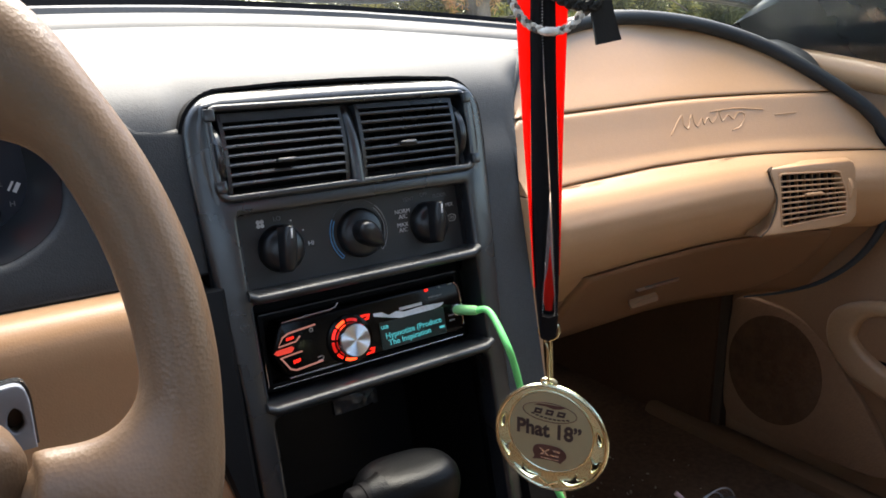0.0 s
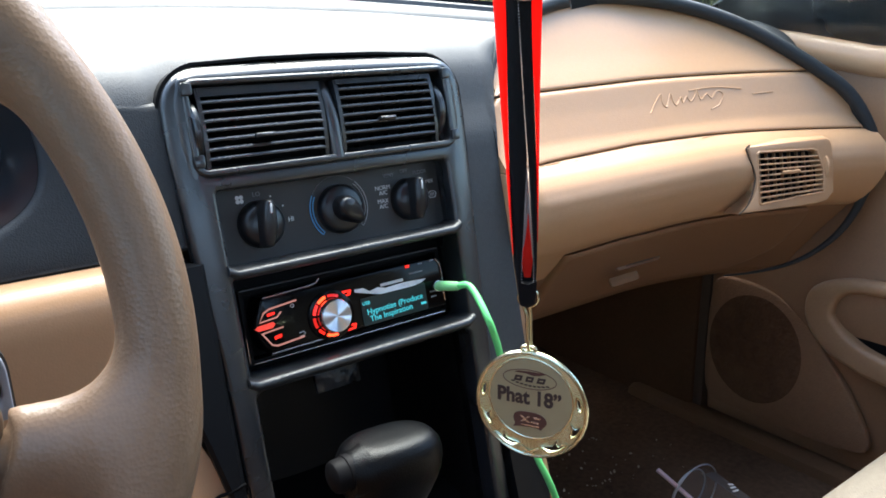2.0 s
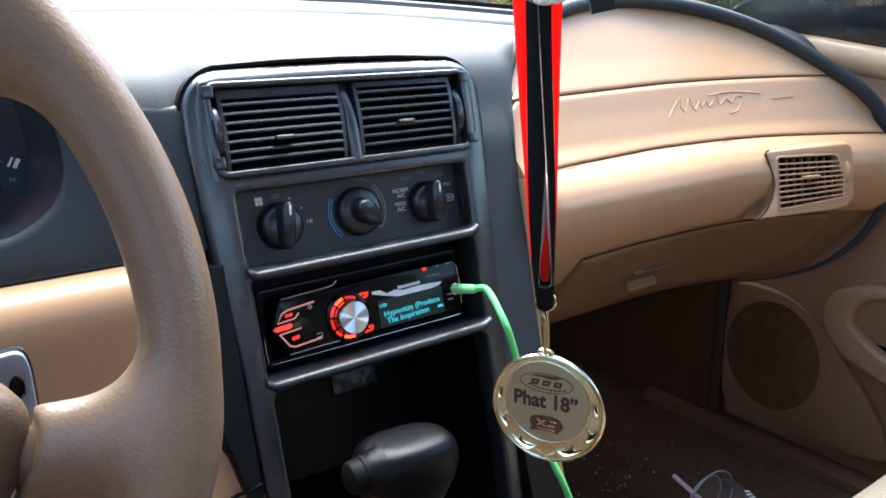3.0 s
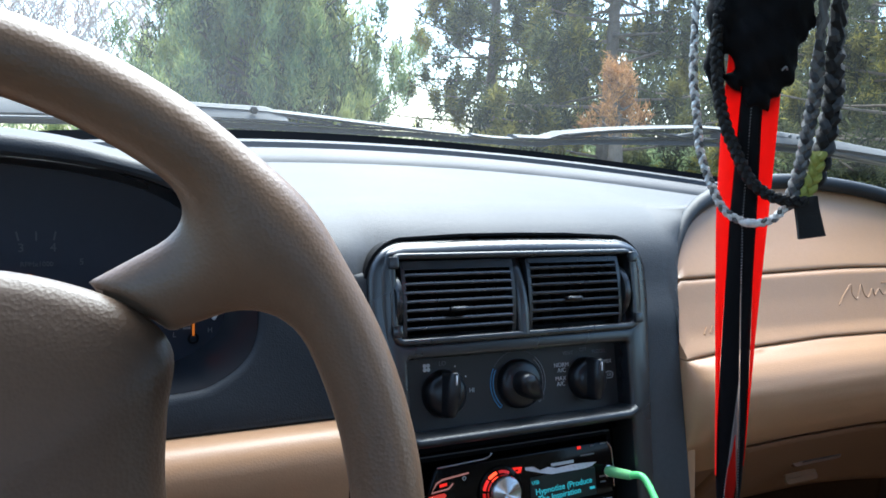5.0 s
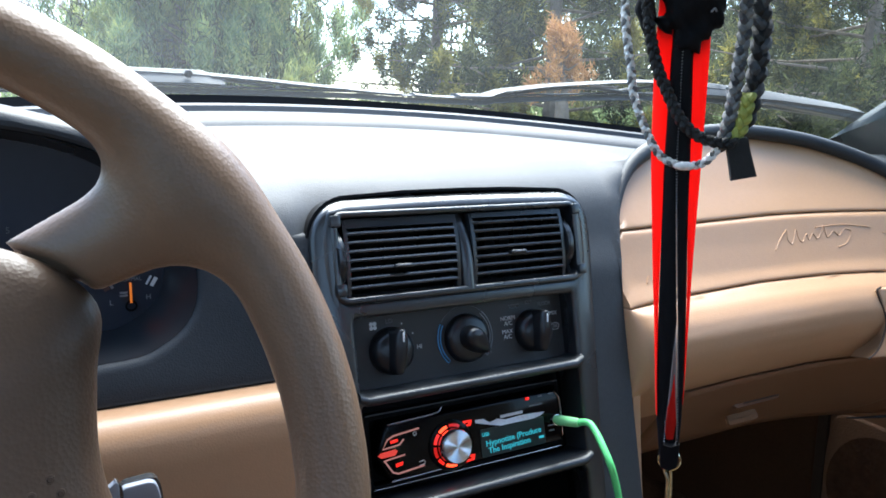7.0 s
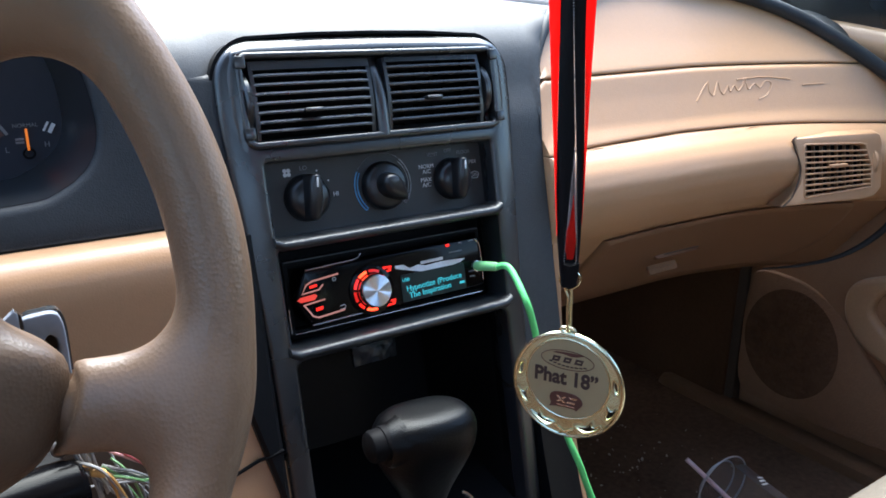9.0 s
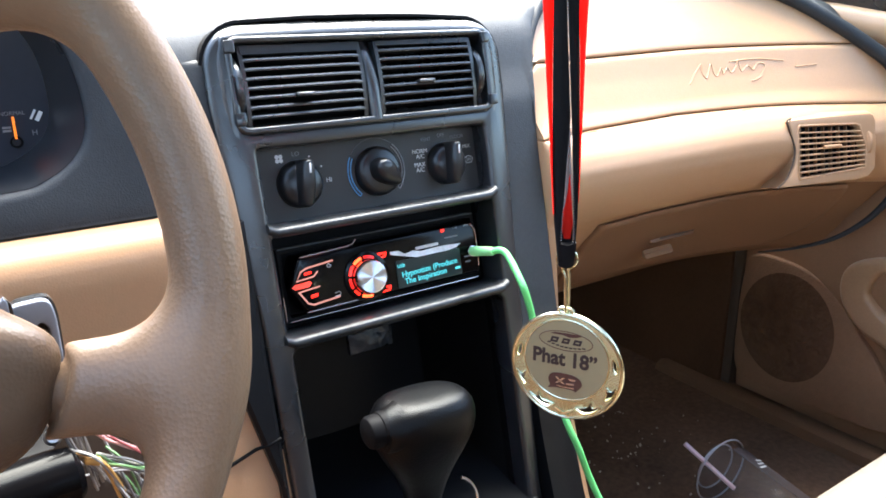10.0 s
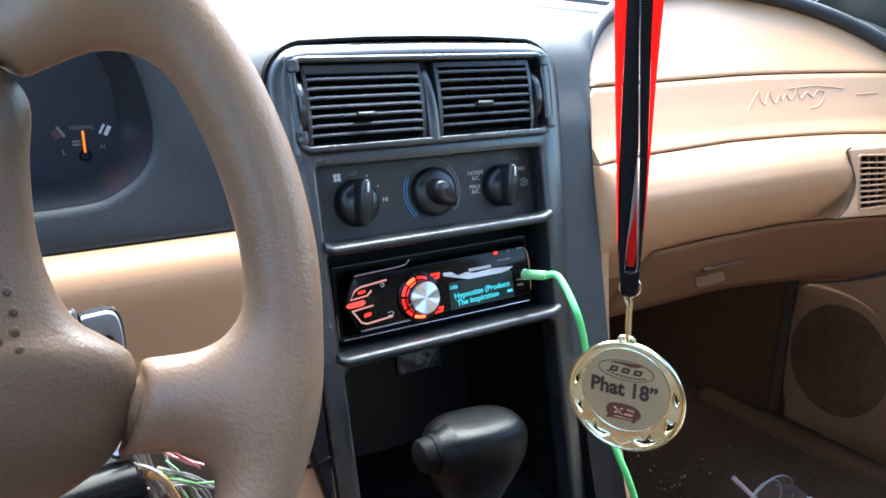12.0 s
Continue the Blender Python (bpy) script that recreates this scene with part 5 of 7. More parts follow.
for x0, x1, y in ((0.055, 0.069, 0.0125), (0.0735, 0.0815, -0.0075), (0.0740, 0.0795, -0.0120), (0.0655, 0.0695, 0.0192), (0.0765, 0.0820, 0.0198)):
    part("small_print", box(bmesh.new(), (x0, y - 0.0006, 0), (x1, y + 0.0006, 0.0003), FZ), MARK_DIM, fp)
part("status_light", box(bmesh.new(), (0.0520, 0.0180, 0), (0.0560, 0.0204, 0.0006), FZ, bevel=0.0003), LED_RED, fp, "small red status light")
part("grip_line", tube(bmesh.new(), [(0.0835, 0.0205, 0.0), (0.0875, 0.015, 0.0005), (0.0885, 0.0, 0.0005), (0.0883, -0.018, 0.0)], 0.0006, 6, FZ), SILVER, fp)
part("jack_socket", lathe(bmesh.new(), [(0.0048, 0.0), (0.0048, 0.0012), (0.0030, 0.0016)], 24, FZ @ Matrix.Translation((0.0825, -0.0040, 0))), CHROME, fp, "round metal socket")

# green lead plugged into the stereo
cable = thing("aux_cable", "bright green cable plugged into the stereo", "cable", STACK @ Vector((0.0825, -0.004, -0.01)))
J = STACK @ Vector((0.0825, -0.004, -0.013))
out = Vector((0.12, -CT, ST)).normalized()
part("plug", tube(bmesh.new(), [J, J + out * 0.004, J + out * 0.006, J + out * 0.024, J + out * 0.027], [0.0042, 0.0046, 0.0044, 0.0040, 0.0030], 16), GREEN_PLUG, cable, "green moulded plug")
line = [J + out * 0.025, J + out * 0.037 + Vector((0.004, 0, -0.002)), (0.0880, -0.050, 0.6995), (0.0965, -0.051, 0.6770), (0.1040, -0.052, 0.6510), (0.1130, -0.060, 0.615), (0.1170, -0.080, 0.575), (0.1260, -0.088, 0.548), (0.1440, -0.095, 0.500), (0.18, -0.13, 0.40), (0.20, -0.18, 0.30), (0.21, -0.2, 0.256)]
part("lead", tube(bmesh.new(), smooth_line(line, 8), 0.0030, 12), GREEN, cable)

# black sail panel where the door window meets the pillar
part("sail_panel", sheet(bmesh.new(), [[(0.764 - 0.03 * j / 6, y, interp(y, [-0.20, -0.03, 0.08, 0.24], [0.870, 0.898, 0.916, 0.93]) + j / 6 * max(0.004, interp(y, [-0.20, -0.06, 0.10, 0.24], [0.02, 0.17, 0.08, 0.01]))) for j in range(7)] for y in [0.24 - 0.44 * i / 20 for i in range(21)]], (0.02, 0, 0)), BLACK_SMOOTH, door, "black triangular panel at the foot of the pillar")

# ---- centre console and gear lever ----
console = thing("centre_console", "black centre console with tan sides", "console", (0, -0.2, 0.25))
grid = []
for i in range(17):
    x = -0.108 + 0.216 * i / 16
    grid.append([(x, y, z - 0.012 * (1 - (x / 0.108) ** 2)) for y, z in ((0.14, 0.530), (0.05, 0.505), (-0.03, 0.490), (-0.10, 0.480), (-0.22, 0.470), (-0.40, 0.465))])
part("top_tray", sheet(bmesh.new(), grid, (0, 0, -0.02)), BIN, console, "dull black tray round the gear lever")
SIDE = [(0.020, 0.80), (0.012, 0.72), (0.000, 0.62), (-0.022, 0.54), (-0.050, 0.46), (-0.085, 0.38), (-0.13, 0.25)]
for s, x0, x1 in ((1, 0.1685, 0.186),):
    line = smooth_line([(0, y, z) for y, z in SIDE], 5)
    part("side_trim", sheet(bmesh.new(), [[(x0 + (x1 - x0) * j / 4, p.y + (0.006 if j in (0, 4) else 0.0), p.z) for j in range(5)] for p in line], (0, 0.3, 0)), TAN, console, "tan outer edge of the console")
    line = smooth_line([(0, y - 0.006, z) for y, z in ((-0.02, 0.62), (-0.042, 0.54), (-0.070, 0.46), (-0.105, 0.38), (-0.15, 0.25))], 5)
    part("side_edge", sheet(bmesh.new(), [[(0.1205 + 0.044 * j / 6, p.y + 0.010 * (j / 6) ** 2, p.z) for j in range(7)] for p in line], (0, 0.25, 0)), BIN, console, "black side edge of the console")
# left flank: black upright, then tan
rings = []
for z in [0.775 - 0.015 * i for i in range(24)]:
    y = (z - 0.72) * ST / CT
    left = interp(z, [0.42, 0.58, 0.70, 0.78], [-0.124, -0.128, -0.156, -0.158])
    rings.append([(left, y + 0.03, z), (left, y - 0.0005, z), (left + 0.003, y - 0.003, z), (-0.1255, y - 0.003, z), (-0.1225, y - 0.0005, z), (-0.1225, y + 0.03, z)])
part("flank_strip", loft(bmesh.new(), rings), BIN, console, "black strip beside the stereo running to the console")
part("flank_seam", tube(bmesh.new(), [(-0.215, -0.0235, 0.594), (-0.165, -0.0215, 0.603), (-0.140, -0.0215, 0.611), (-0.1325, -0.0265, 0.614), (-0.1225, -0.0268, 0.6165)], 0.0014, 8), DARK, console, "dark seam between dashboard and console")

lever = thing("gear_lever", "black automatic gear lever with a grained pear-shaped handle", "gear lever", (-0.04, -0.09, 0.53))
HC = Vector((-0.043, -0.100, 0.644))
GRIP = surface("grained_black_grip", (0.0014, 0.0016, 0.0020), 0.32, spec=0.17, grain=0.42, scale=950, cell=True, vary=0.1)


rings = []
for z, a, b, sx, sy in ((0.6652, 0.010, 0.006, 0.002, 0.0), (0.6650, 0.020, 0.0125, 0.002, 0.0), (0.6640, 0.0270, 0.0175, 0.002, 0.0), (0.6618, 0.0320, 0.0210, 0.0015, 0.0), (0.6580, 0.0355, 0.0238, 0.001, 0.0), (0.6525, 0.0378, 0.0252, 0.0005, 0.0), (0.6450, 0.0386, 0.0258, 0.0, 0.0),
                        (0.6370, 0.0376, 0.0254, 0.0, 0.0004), (0.6280, 0.0345, 0.0240, 0.0, 0.0010), (0.6190, 0.0300, 0.0220, 0.0004, 0.0018), (0.6090, 0.0245, 0.0196, 0.001, 0.0030), (0.5990, 0.0195, 0.0172, 0.002, 0.0044), (0.5890, 0.0158, 0.0150, 0.003, 0.0058), (0.5780, 0.0130, 0.0130, 0.0034, 0.0070), (0.5660, 0.0115, 0.0115, 0.0036, 0.0080)):
    ring = []
    for i in range(40):
        c, d = math.cos(2 * math.pi * i / 40), math.sin(2 * math.pi * i / 40)
        x, y = HC.x - 0.0015 + sx + (a + 0.0012) * math.copysign(abs(c) ** 0.78, c), HC.y + sy + b * math.copysign(abs(d) ** 0.78, d)
        ring.append((x, y, z - 0.0035 - 0.07 * (x - HC.x) * min(1.0, max(0.0, (z - 0.60) / 0.04))))
    rings.append(ring)
part("handle", loft(bmesh.new(), rings), GRIP, lever, "black grained handle, broad on top and tapering down", angle=80)
part("collar", loft(bmesh.new(), [[(HC.x - 0.0330 - h, HC.y - 0.004 + (0.0150 - e) * math.cos(2 * math.pi * i / 28), HC.z + 0.001 + (0.0150 - e) * math.sin(2 * math.pi * i / 28)) for i in range(28)] for h, e in ((-0.008, -0.004), (0.0, -0.0015), (0.0035, 0.0), (0.0050, 0.0012), (0.0052, 0.003))]), GRIP, lever, "black collar round the button")
B = Matrix.Translation((HC.x - 0.0385, HC.y - 0.004, HC.z + 0.004)) @ Matrix.Rotation(radians(-90), 4, "Y")
part("release_button", lathe(bmesh.new(), [(0.0125, -0.010), (0.0125, 0.001), (0.0116, 0.0016), (0.0116, 0.0075), (0.0106, 0.0100), (0.0084, 0.0114), (0.0, 0.012)], 28, B), DARK, lever, "smooth black release button")
part("shaft", tube(bmesh.new(), [(-0.040, -0.092, 0.575), (-0.034, -0.082, 0.47)], 0.008, 14), STEEL, lever, "bare metal shaft")
part("boot_ring", tube(bmesh.new(), [(-0.015 + 0.02 * math.cos(a), -0.10 + 0.006 * math.sin(a), 0.555 + 0.022 * math.sin(a)) for a in [radians(-60 + 14 * i) for i in range(10)]], 0.0014, 8), CHROME, lever, "thin bright wire loop")

# ---- steering wheel ----
WT = radians(15.5)
WHEEL = Matrix(((1, 0, 0, -0.401), (0, math.sin(WT), -math.cos(WT), -0.2265), (0, math.cos(WT), math.sin(WT), 0.8395), (0, 0, 0, 1)))
wheel = thing("steering_wheel", "brown leather four-spoke steering wheel with a plain hub pad", "steering wheel", (-0.401, -0.2265, 0.64))


PADLINE = [(0.0, 0.104), (0.045, 0.102), (0.076, 0.094), (0.096, 0.083), (0.106, 0.068), (0.103, 0.045), (0.102, 0.015), (0.109, -0.010), (0.126, -0.027), (0.124, -0.045), (0.113, -0.063), (0.088, -0.074), (0.05, -0.084), (0.0, -0.087)]
padline = smooth_line([(x, y, 0) for x, y in PADLINE + [(-x, y) for x, y in PADLINE[-2:0:-1]]], 5, True)
# the pad's outline as radius over angle, for the open joint between pad and spokes
PAD_TURN = [math.atan2(y, x) for x, y in [(p.x, p.y) for p in padline if p.x >= 0]]
PAD_REACH = [math.hypot(p.x, p.y) for p in padline if p.x >= 0]
PAD_ORDER = np.argsort(PAD_TURN)
PAD_TURN, PAD_REACH = np.array(PAD_TURN)[PAD_ORDER], np.array(PAD_REACH)[PAD_ORDER]


def capsule(X, Y, Z, a, b, ra, rb, flat):
    a, b = np.array(a), np.array(b)
    d = b - a
    t = np.clip(((X - a[0]) * d[0] + (Y - a[1]) * d[1] + (Z - a[2]) * d[2]) / d.dot(d), 0, 1)
    w = (Z - a[2] - t * d[2]) / flat
    r = ra + (rb - ra) * t
    return (np.sqrt((X - a[0] - t * d[0]) ** 2 + (Y - a[1] - t * d[1]) ** 2 + w ** 2) - r) * min(1.0, flat + 0.3)


def wheel_field(X, Y, Z):
    rho = np.sqrt(X * X + Y * Y)
    f = np.sqrt((rho - 0.1785) ** 2 + (Z * 0.95) ** 2) - 0.0140
    A = np.abs(X)
    up = capsule(A, Y, Z, (0.074, 0.0800, -0.038), (0.131, 0.1030, -0.006), 0.0135, 0.0185, 0.62)
    low = capsule(A, Y, Z, (0.095, -0.045, -0.038), (0.156, -0.048, -0.006), 0.0165, 0.0185, 0.62)
    f = blend_min(f, np.minimum(up, low), 0.024)
    inside = np.interp(np.arctan2(Y, A), PAD_TURN, PAD_REACH) + 0.0006 - rho
    joint = np.minimum(inside, f + 0.0065)
    return -blend_min(-f, -joint, 0.003)


bm = solid(wheel_field, (-0.20, -0.20, -0.064), (0.20, 0.20, 0.024), 0.0028)
bmesh.ops.transform(bm, matrix=WHEEL, verts=bm.verts[:])
part("rim", bm, HIDE, wheel, "brown grained leather rim and spokes", angle=180)
rings = []
for s, h in ((0.985, -0.062), (0.992, -0.024), (0.985, -0.0185), (0.955, -0.0135), (0.90, -0.009), (0.75, -0.003), (0.5, 0.002), (0.2, 0.004), (0.01, 0.004)):
    rings.append([(p.x * s, p.y * s, h) for p in padline])
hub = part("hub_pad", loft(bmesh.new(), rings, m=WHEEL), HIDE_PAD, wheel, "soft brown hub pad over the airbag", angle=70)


def pad_height(x, y):
    """Height of the hub pad's domed face over the wheel's plane."""
    edge = min(padline, key=lambda p: abs(math.atan2(p.y, p.x) - math.atan2(y, x)))
    return interp(math.hypot(x, y) / math.hypot(edge.x, edge.y), [0.01, 0.5, 0.75, 0.90, 0.955, 0.985], [0.004, 0.002, -0.003, -0.009, -0.0135, -0.0185])


for s in (1, -1):
    for x, y in ((0.0840, 0.0140), (0.0868, 0.0088), (0.0888, 0.0032), (0.0897, -0.0036), (0.0892, -0.0100), (0.0810, 0.0056), (0.0834, 0.0002), (0.0836, -0.0058), (0.0788, -0.0016), (0.0786, -0.0080), (0.0896, -0.0160), (0.0840, -0.0120), (0.0782, 0.0100), (0.0762, 0.0044)):
        m = WHEEL @ Matrix.Translation((s * x, y, pad_height(x, y))) @ Matrix.Rotation(radians(14 * s), 4, "Y")
        bm = lathe(bmesh.new(), [(0.0018, -0.0004), (0.0016, 0.0002), (0.0012, 0.0003), (0.0009, 0.0), (0.0, 0.0)], 12, m)
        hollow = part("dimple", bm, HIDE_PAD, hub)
        # raised dark disc stands for the shade inside the dimple
        part("hollow", lathe(bmesh.new(), [(0.0011, 0.0002), (0.0009, 0.0005), (0.0, 0.0005)], 10, m), GROOVE, hollow)

# column parts showing behind the wheel
col = thing("steering_column", "bare steering column with loose wires and no cover", "steering column", (-0.401, -0.12, 0.66))
axis = WHEEL.to_3x3() @ Vector((0, 0, -1))
c0 = WHEEL @ Vector((0, -0.01, -0.05))
part("column_tube", tube(bmesh.new(), [c0, c0 + axis * 0.05, c0 + axis * 0.30], [0.035, 0.040, 0.040], 24), DARK, col, "dull black column tube")
part("column_switch", tube(bmesh.new(), [(-0.325, -0.145, 0.708), (-0.279, -0.138, 0.7065), (-0.272, -0.137, 0.706), (-0.2685, -0.1365, 0.706)], [0.015, 0.015, 0.0145, 0.011], 24), surface("dull_gloss_black", (0.002, 0.002, 0.0025), 0.2, spec=0.07), col, "round glossy black ignition barrel")
part("barrel_bracket", box(bmesh.new(), (-0.345, -0.125, 0.64), (-0.275, -0.06, 0.715), bevel=0.004), DARK, col, "black column bracket")
# added dark panel, so the space behind the wires reads as shaded
part("wire_backdrop", box(bmesh.new(), (-0.34, -0.085, 0.58), (-0.215, -0.07, 0.708), bevel=0.004), GROOVE, col, "dark panel added to darken the space behind the wires")
rng = random.Random(4)
colours = [surface("wire_white", (0.26, 0.25, 0.24), 0.4), surface("wire_red", (0.22, 0.035, 0.04), 0.4), surface("wire_green", (0.10, 0.20, 0.08), 0.4), surface("wire_copper", (0.50, 0.27, 0.08), 0.4), surface("wire_grey", (0.13, 0.13, 0.135), 0.4), surface("wire_pink", (0.45, 0.25, 0.26), 0.4)]
def wires(n, a, b, c, spread, shades, r=0.0007):
    """A loose bundle that runs from a by b to c."""
    for k in range(n):
        jit = lambda q: Vector((q[0] + rng.uniform(-1, 1) * spread, q[1] + rng.uniform(-1, 1) * spread, q[2] + rng.uniform(-1, 1) * spread))
        part("wire", tube(bmesh.new(), smooth_line([jit(a), jit(b), jit(c)], 6), r, 6), colours[rng.choice(shades)], col)


wires(9, (-0.271, -0.130, 0.748), (-0.266, -0.132, 0.720), (-0.258, -0.126, 0.690), 0.0035, (0, 0, 4, 0))
wires(5, (-0.264, -0.128, 0.732), (-0.252, -0.130, 0.717), (-0.236, -0.122, 0.698), 0.0022, (5, 1, 0))
wires(7, (-0.262, -0.128, 0.706), (-0.248, -0.131, 0.699), (-0.226, -0.120, 0.682), 0.0035, (2, 0, 4, 4))
wires(4, (-0.272, -0.134, 0.716), (-0.260, -0.137, 0.710), (-0.251, -0.133, 0.684), 0.0030, (3, 0), 0.0009)
wires(10, (-0.262, -0.118, 0.700), (-0.245, -0.116, 0.680), (-0.232, -0.110, 0.640), 0.0100, (4, 4, 4, 2))
part("bolt_head", lathe(bmesh.new(), [(0.0, 0.0035), (0.003, 0.003), (0.0042, 0.001), (0.0042, -0.003)], 12, Matrix.Translation((-0.2765, -0.132, 0.7262)) @ Matrix.Rotation(radians(60), 4, "X")), STEEL, col, "bright bolt head")
part("wire_connector", box(bmesh.new(), (-0.266, -0.140, 0.7085), (-0.258, -0.135, 0.7125), Matrix.Translation((-0.262, 0, 0.71)) @ Matrix.Rotation(radians(25), 4, "Y") @ Matrix.Translation((0.262, 0, -0.71)), bevel=0.0015), colours[3], col, "copper-coloured wire connector")

stalk = thing("column_lever", "pale grey plastic column lever with a slot", "lever", (-0.2695, -0.075, 0.74))
SL = Matrix.Translation((-0.2695, -0.075, 0.768)) @ Matrix.Rotation(radians(90), 4, "X")
out = [tuple(p)[:2] for p in smooth_line([(x, y, 0) for x, y in ((-0.0105, -0.030), (-0.011, 0.0), (-0.0105, 0.0065), (-0.002, 0.0077), (0.004, 0.0077), (0.0075, 0.005), (0.0092, -0.002), (0.0095, -0.012), (0.0095, -0.030))], 3)]
slot = [tuple(p)[:2] for p in smooth_line([(x, y, 0) for x, y in ((-0.002, -0.016), (-0.0018, -0.009), (0.0015, -0.005), (0.0048, -0.009), (0.005, -0.016), (0.0015, -0.019))], 4, True)]
part("paddle", plate(bmesh.new(), out, [slot], -0.004, 0.0, SL, bevel=0.0012), GREY, stalk, "grey flat paddle")
part("paddle_edge", plate(bmesh.new(), [(x + 0.0014, y + 0.0006) for x, y in out], [slot], -0.010, -0.0042, SL), BLACK_SMOOTH, stalk)
part("slot_floor", plate(bmesh.new(), [(x * 1.02, y * 1.02) for x, y in slot], [], -0.012, -0.009, SL), GROOVE, stalk)
part("finger_tab", plate(bmesh.new(), [(-0.028, -0.020), (-0.0115, -0.020), (-0.0120, 0.0120), (-0.0135, 0.0140), (-0.0200, 0.0085), (-0.028, 0.002)], [], 0.001, 0.0045, SL, bevel=0.0008), GREY, stalk, "grey upright finger tab")
part("tab_edge", plate(bmesh.new(), [(-0.0142, 0.0145), (-0.0120, 0.0125), (-0.0103, 0.0095), (-0.0098, -0.022), (-0.0115, -0.022), (-0.0118, 0.0115)], [], 0.0, 0.004, SL), BLACK_SMOOTH, stalk)

# ---- what hangs from the mirror ----
LX, LY = 0.0005, -0.190
mirror = thing("rear_view_mirror", "black rear-view mirror on the windscreen", "mirror", (0.0, -0.17, 1.17))
part("housing", box(bmesh.new(), (-0.12, -0.19, 1.165), (0.12, -0.155, 1.225), bevel=0.014, seg=4), BLACK_SMOOTH, mirror, "black plastic housing")
part("glass", box(bmesh.new(), (-0.113, -0.193, 1.172), (0.113, -0.1905, 1.218), bevel=0.001), CHROME, mirror, "mirror glass")
part("arm", tube(bmesh.new(), [(0, -0.155, 1.20), (0, -0.10, 1.245), (0, -0.075, 1.27)], 0.010, 12), BLACK_SMOOTH, mirror)

medal = thing("medal", "gilt medal hanging on a red and black ribbon", "medal", (LX, LY, 0.675))
# frame of the hanging ribbon: a runs across it, n towards the driver
ACROSS = Vector((math.cos(radians(-33)), math.sin(radians(-33)), 0))
TOWARDS = Vector((math.sin(radians(-33)), -math.cos(radians(-33)), 0))


def hang(a, n, z):
    return Vector((LX, LY, z)) + ACROSS * a + TOWARDS * n


RZ = [0.775, 0.785, 0.80, 0.83, 0.86, 0.89, 0.92, 0.95, 1.00, 1.06, 1.18]
OUT_L = [-0.0050, -0.0058, -0.0082, -0.0108, -0.0133, -0.0160, -0.0182, -0.0205, -0.0222, -0.0212, -0.0190]
RED_L = [-0.0050, -0.0058, -0.0080, -0.0101, -0.0113, -0.0121, -0.0128, -0.0138, -0.0139, -0.0130, -0.0120]
MID_L = [-0.0038, -0.0039, -0.0038, -0.0026, -0.0012, -0.0034, -0.0056, -0.0076, -0.0084, -0.0084, -0.0080]
MID_R = [0.0040, 0.0039, 0.0034, 0.0014, -0.0006, -0.0030, -0.0052, -0.0072, -0.0080, -0.0080, -0.0076]
RED_R = [0.0048, 0.0051, 0.0056, 0.0053, 0.0043, 0.0029, 0.0012, 0.0001, -0.0021, -0.0030, -0.0030]
OUT_R = [0.0048, 0.0051, 0.0058, 0.0060, 0.0061, 0.0060, 0.0062, 0.0063, 0.0064, 0.0064, 0.0060]


def strap(name, left, right, n0, n1, top, foot, material, label):
    """A length of ribbon between two edges; n0, n1: how far it stands out at each."""
    grid = []
    for i in range(41):
        z = top + (foot - top) * i / 40
        a, b = interp(z, RZ, left), interp(z, RZ, right)
        b = max(b, a + 0.00005)
        grid.append([hang(a + (b - a) * k, n0 + (n1 - n0) * k + 0.0006 * math.sin(38 * z + 2 * k) + 0.0010 * math.sin(math.pi * k), z) for k in (0.0, 0.25, 0.5, 0.75, 1.0)])
    return part(name, sheet(bmesh.new(), grid, TOWARDS * -0.0005), material, medal, label, angle=60)


strap("ribbon_edge", OUT_L, RED_L, 0.0000, 0.0008, 1.18, 0.805, RED, "red ribbon edge")
strap("ribbon_band", RED_L, MID_L, 0.0008, 0.0026, 1.18, 0.782, RIB_BLACK, "black ribbon band")
strap("ribbon_band", MID_R, RED_R, 0.0016, 0.0008, 1.18, 0.782, RIB_BLACK, "black ribbon band")
strap("ribbon_edge", RED_R, OUT_R, 0.0008, 0.0000, 1.18, 0.812, RED, "red ribbon edge")
IN_L = [-0.0008, -0.0016, -0.0034, 0.0, 0.0, 0.0, 0.0, 0.0, 0.0, 0.0, 0.0]
IN_R = [0.0012, 0.0018, 0.0032, 0.0002, 0.0, 0.0, 0.0, 0.0, 0.0, 0.0, 0.0]
strap("ribbon_lining", MID_L, MID_R, -0.0014, -0.0014, 0.856, 0.800, RIB_WHITE, "pale back of the ribbon")
strap("ribbon_lining", IN_L, IN_R, -0.0008, -0.0008, 0.829, 0.790, RED, "red back of the ribbon showing through")
strap("ribbon_fold", MID_L, MID_R, -0.0013, -0.0013, 0.802, 0.786, RIB_BLACK, "black back of the ribbon")
bm = bmesh.new()
for side, n in ((MID_L, 0.0030), (MID_R, 0.0021)):
    for k in range(150):
        z = 0.79 + 0.0016 * k
        if side is MID_R and z > 0.858:
            break
        a = interp(z, RZ, side)
        tube(bm, [hang(a - 0.0004, n, z), hang(a + 0.0004, n, z + 0.0003)], 0.00028, 4)
part("stitching", bm, MARK_DIM, medal, "pale stitching along the ribbon's hem", kind="stuff")
part("ribbon_fold", loft(bmesh.new(), [[hang(a, n, z + dz * 0.0014) for a, n, dz in ((-w, -0.0022, 0), (-w, 0.0020, 0), (0, 0.0034, -1), (w, 0.0020, 0), (w, -0.0022, 0), (0, -0.0030, -1))] for w, z in ((0.0056, 0.788), (0.0053, 0.782), (0.0049, 0.777), (0.0043, 0.7735))]), RIB_BLACK, medal, "black folded ribbon end")
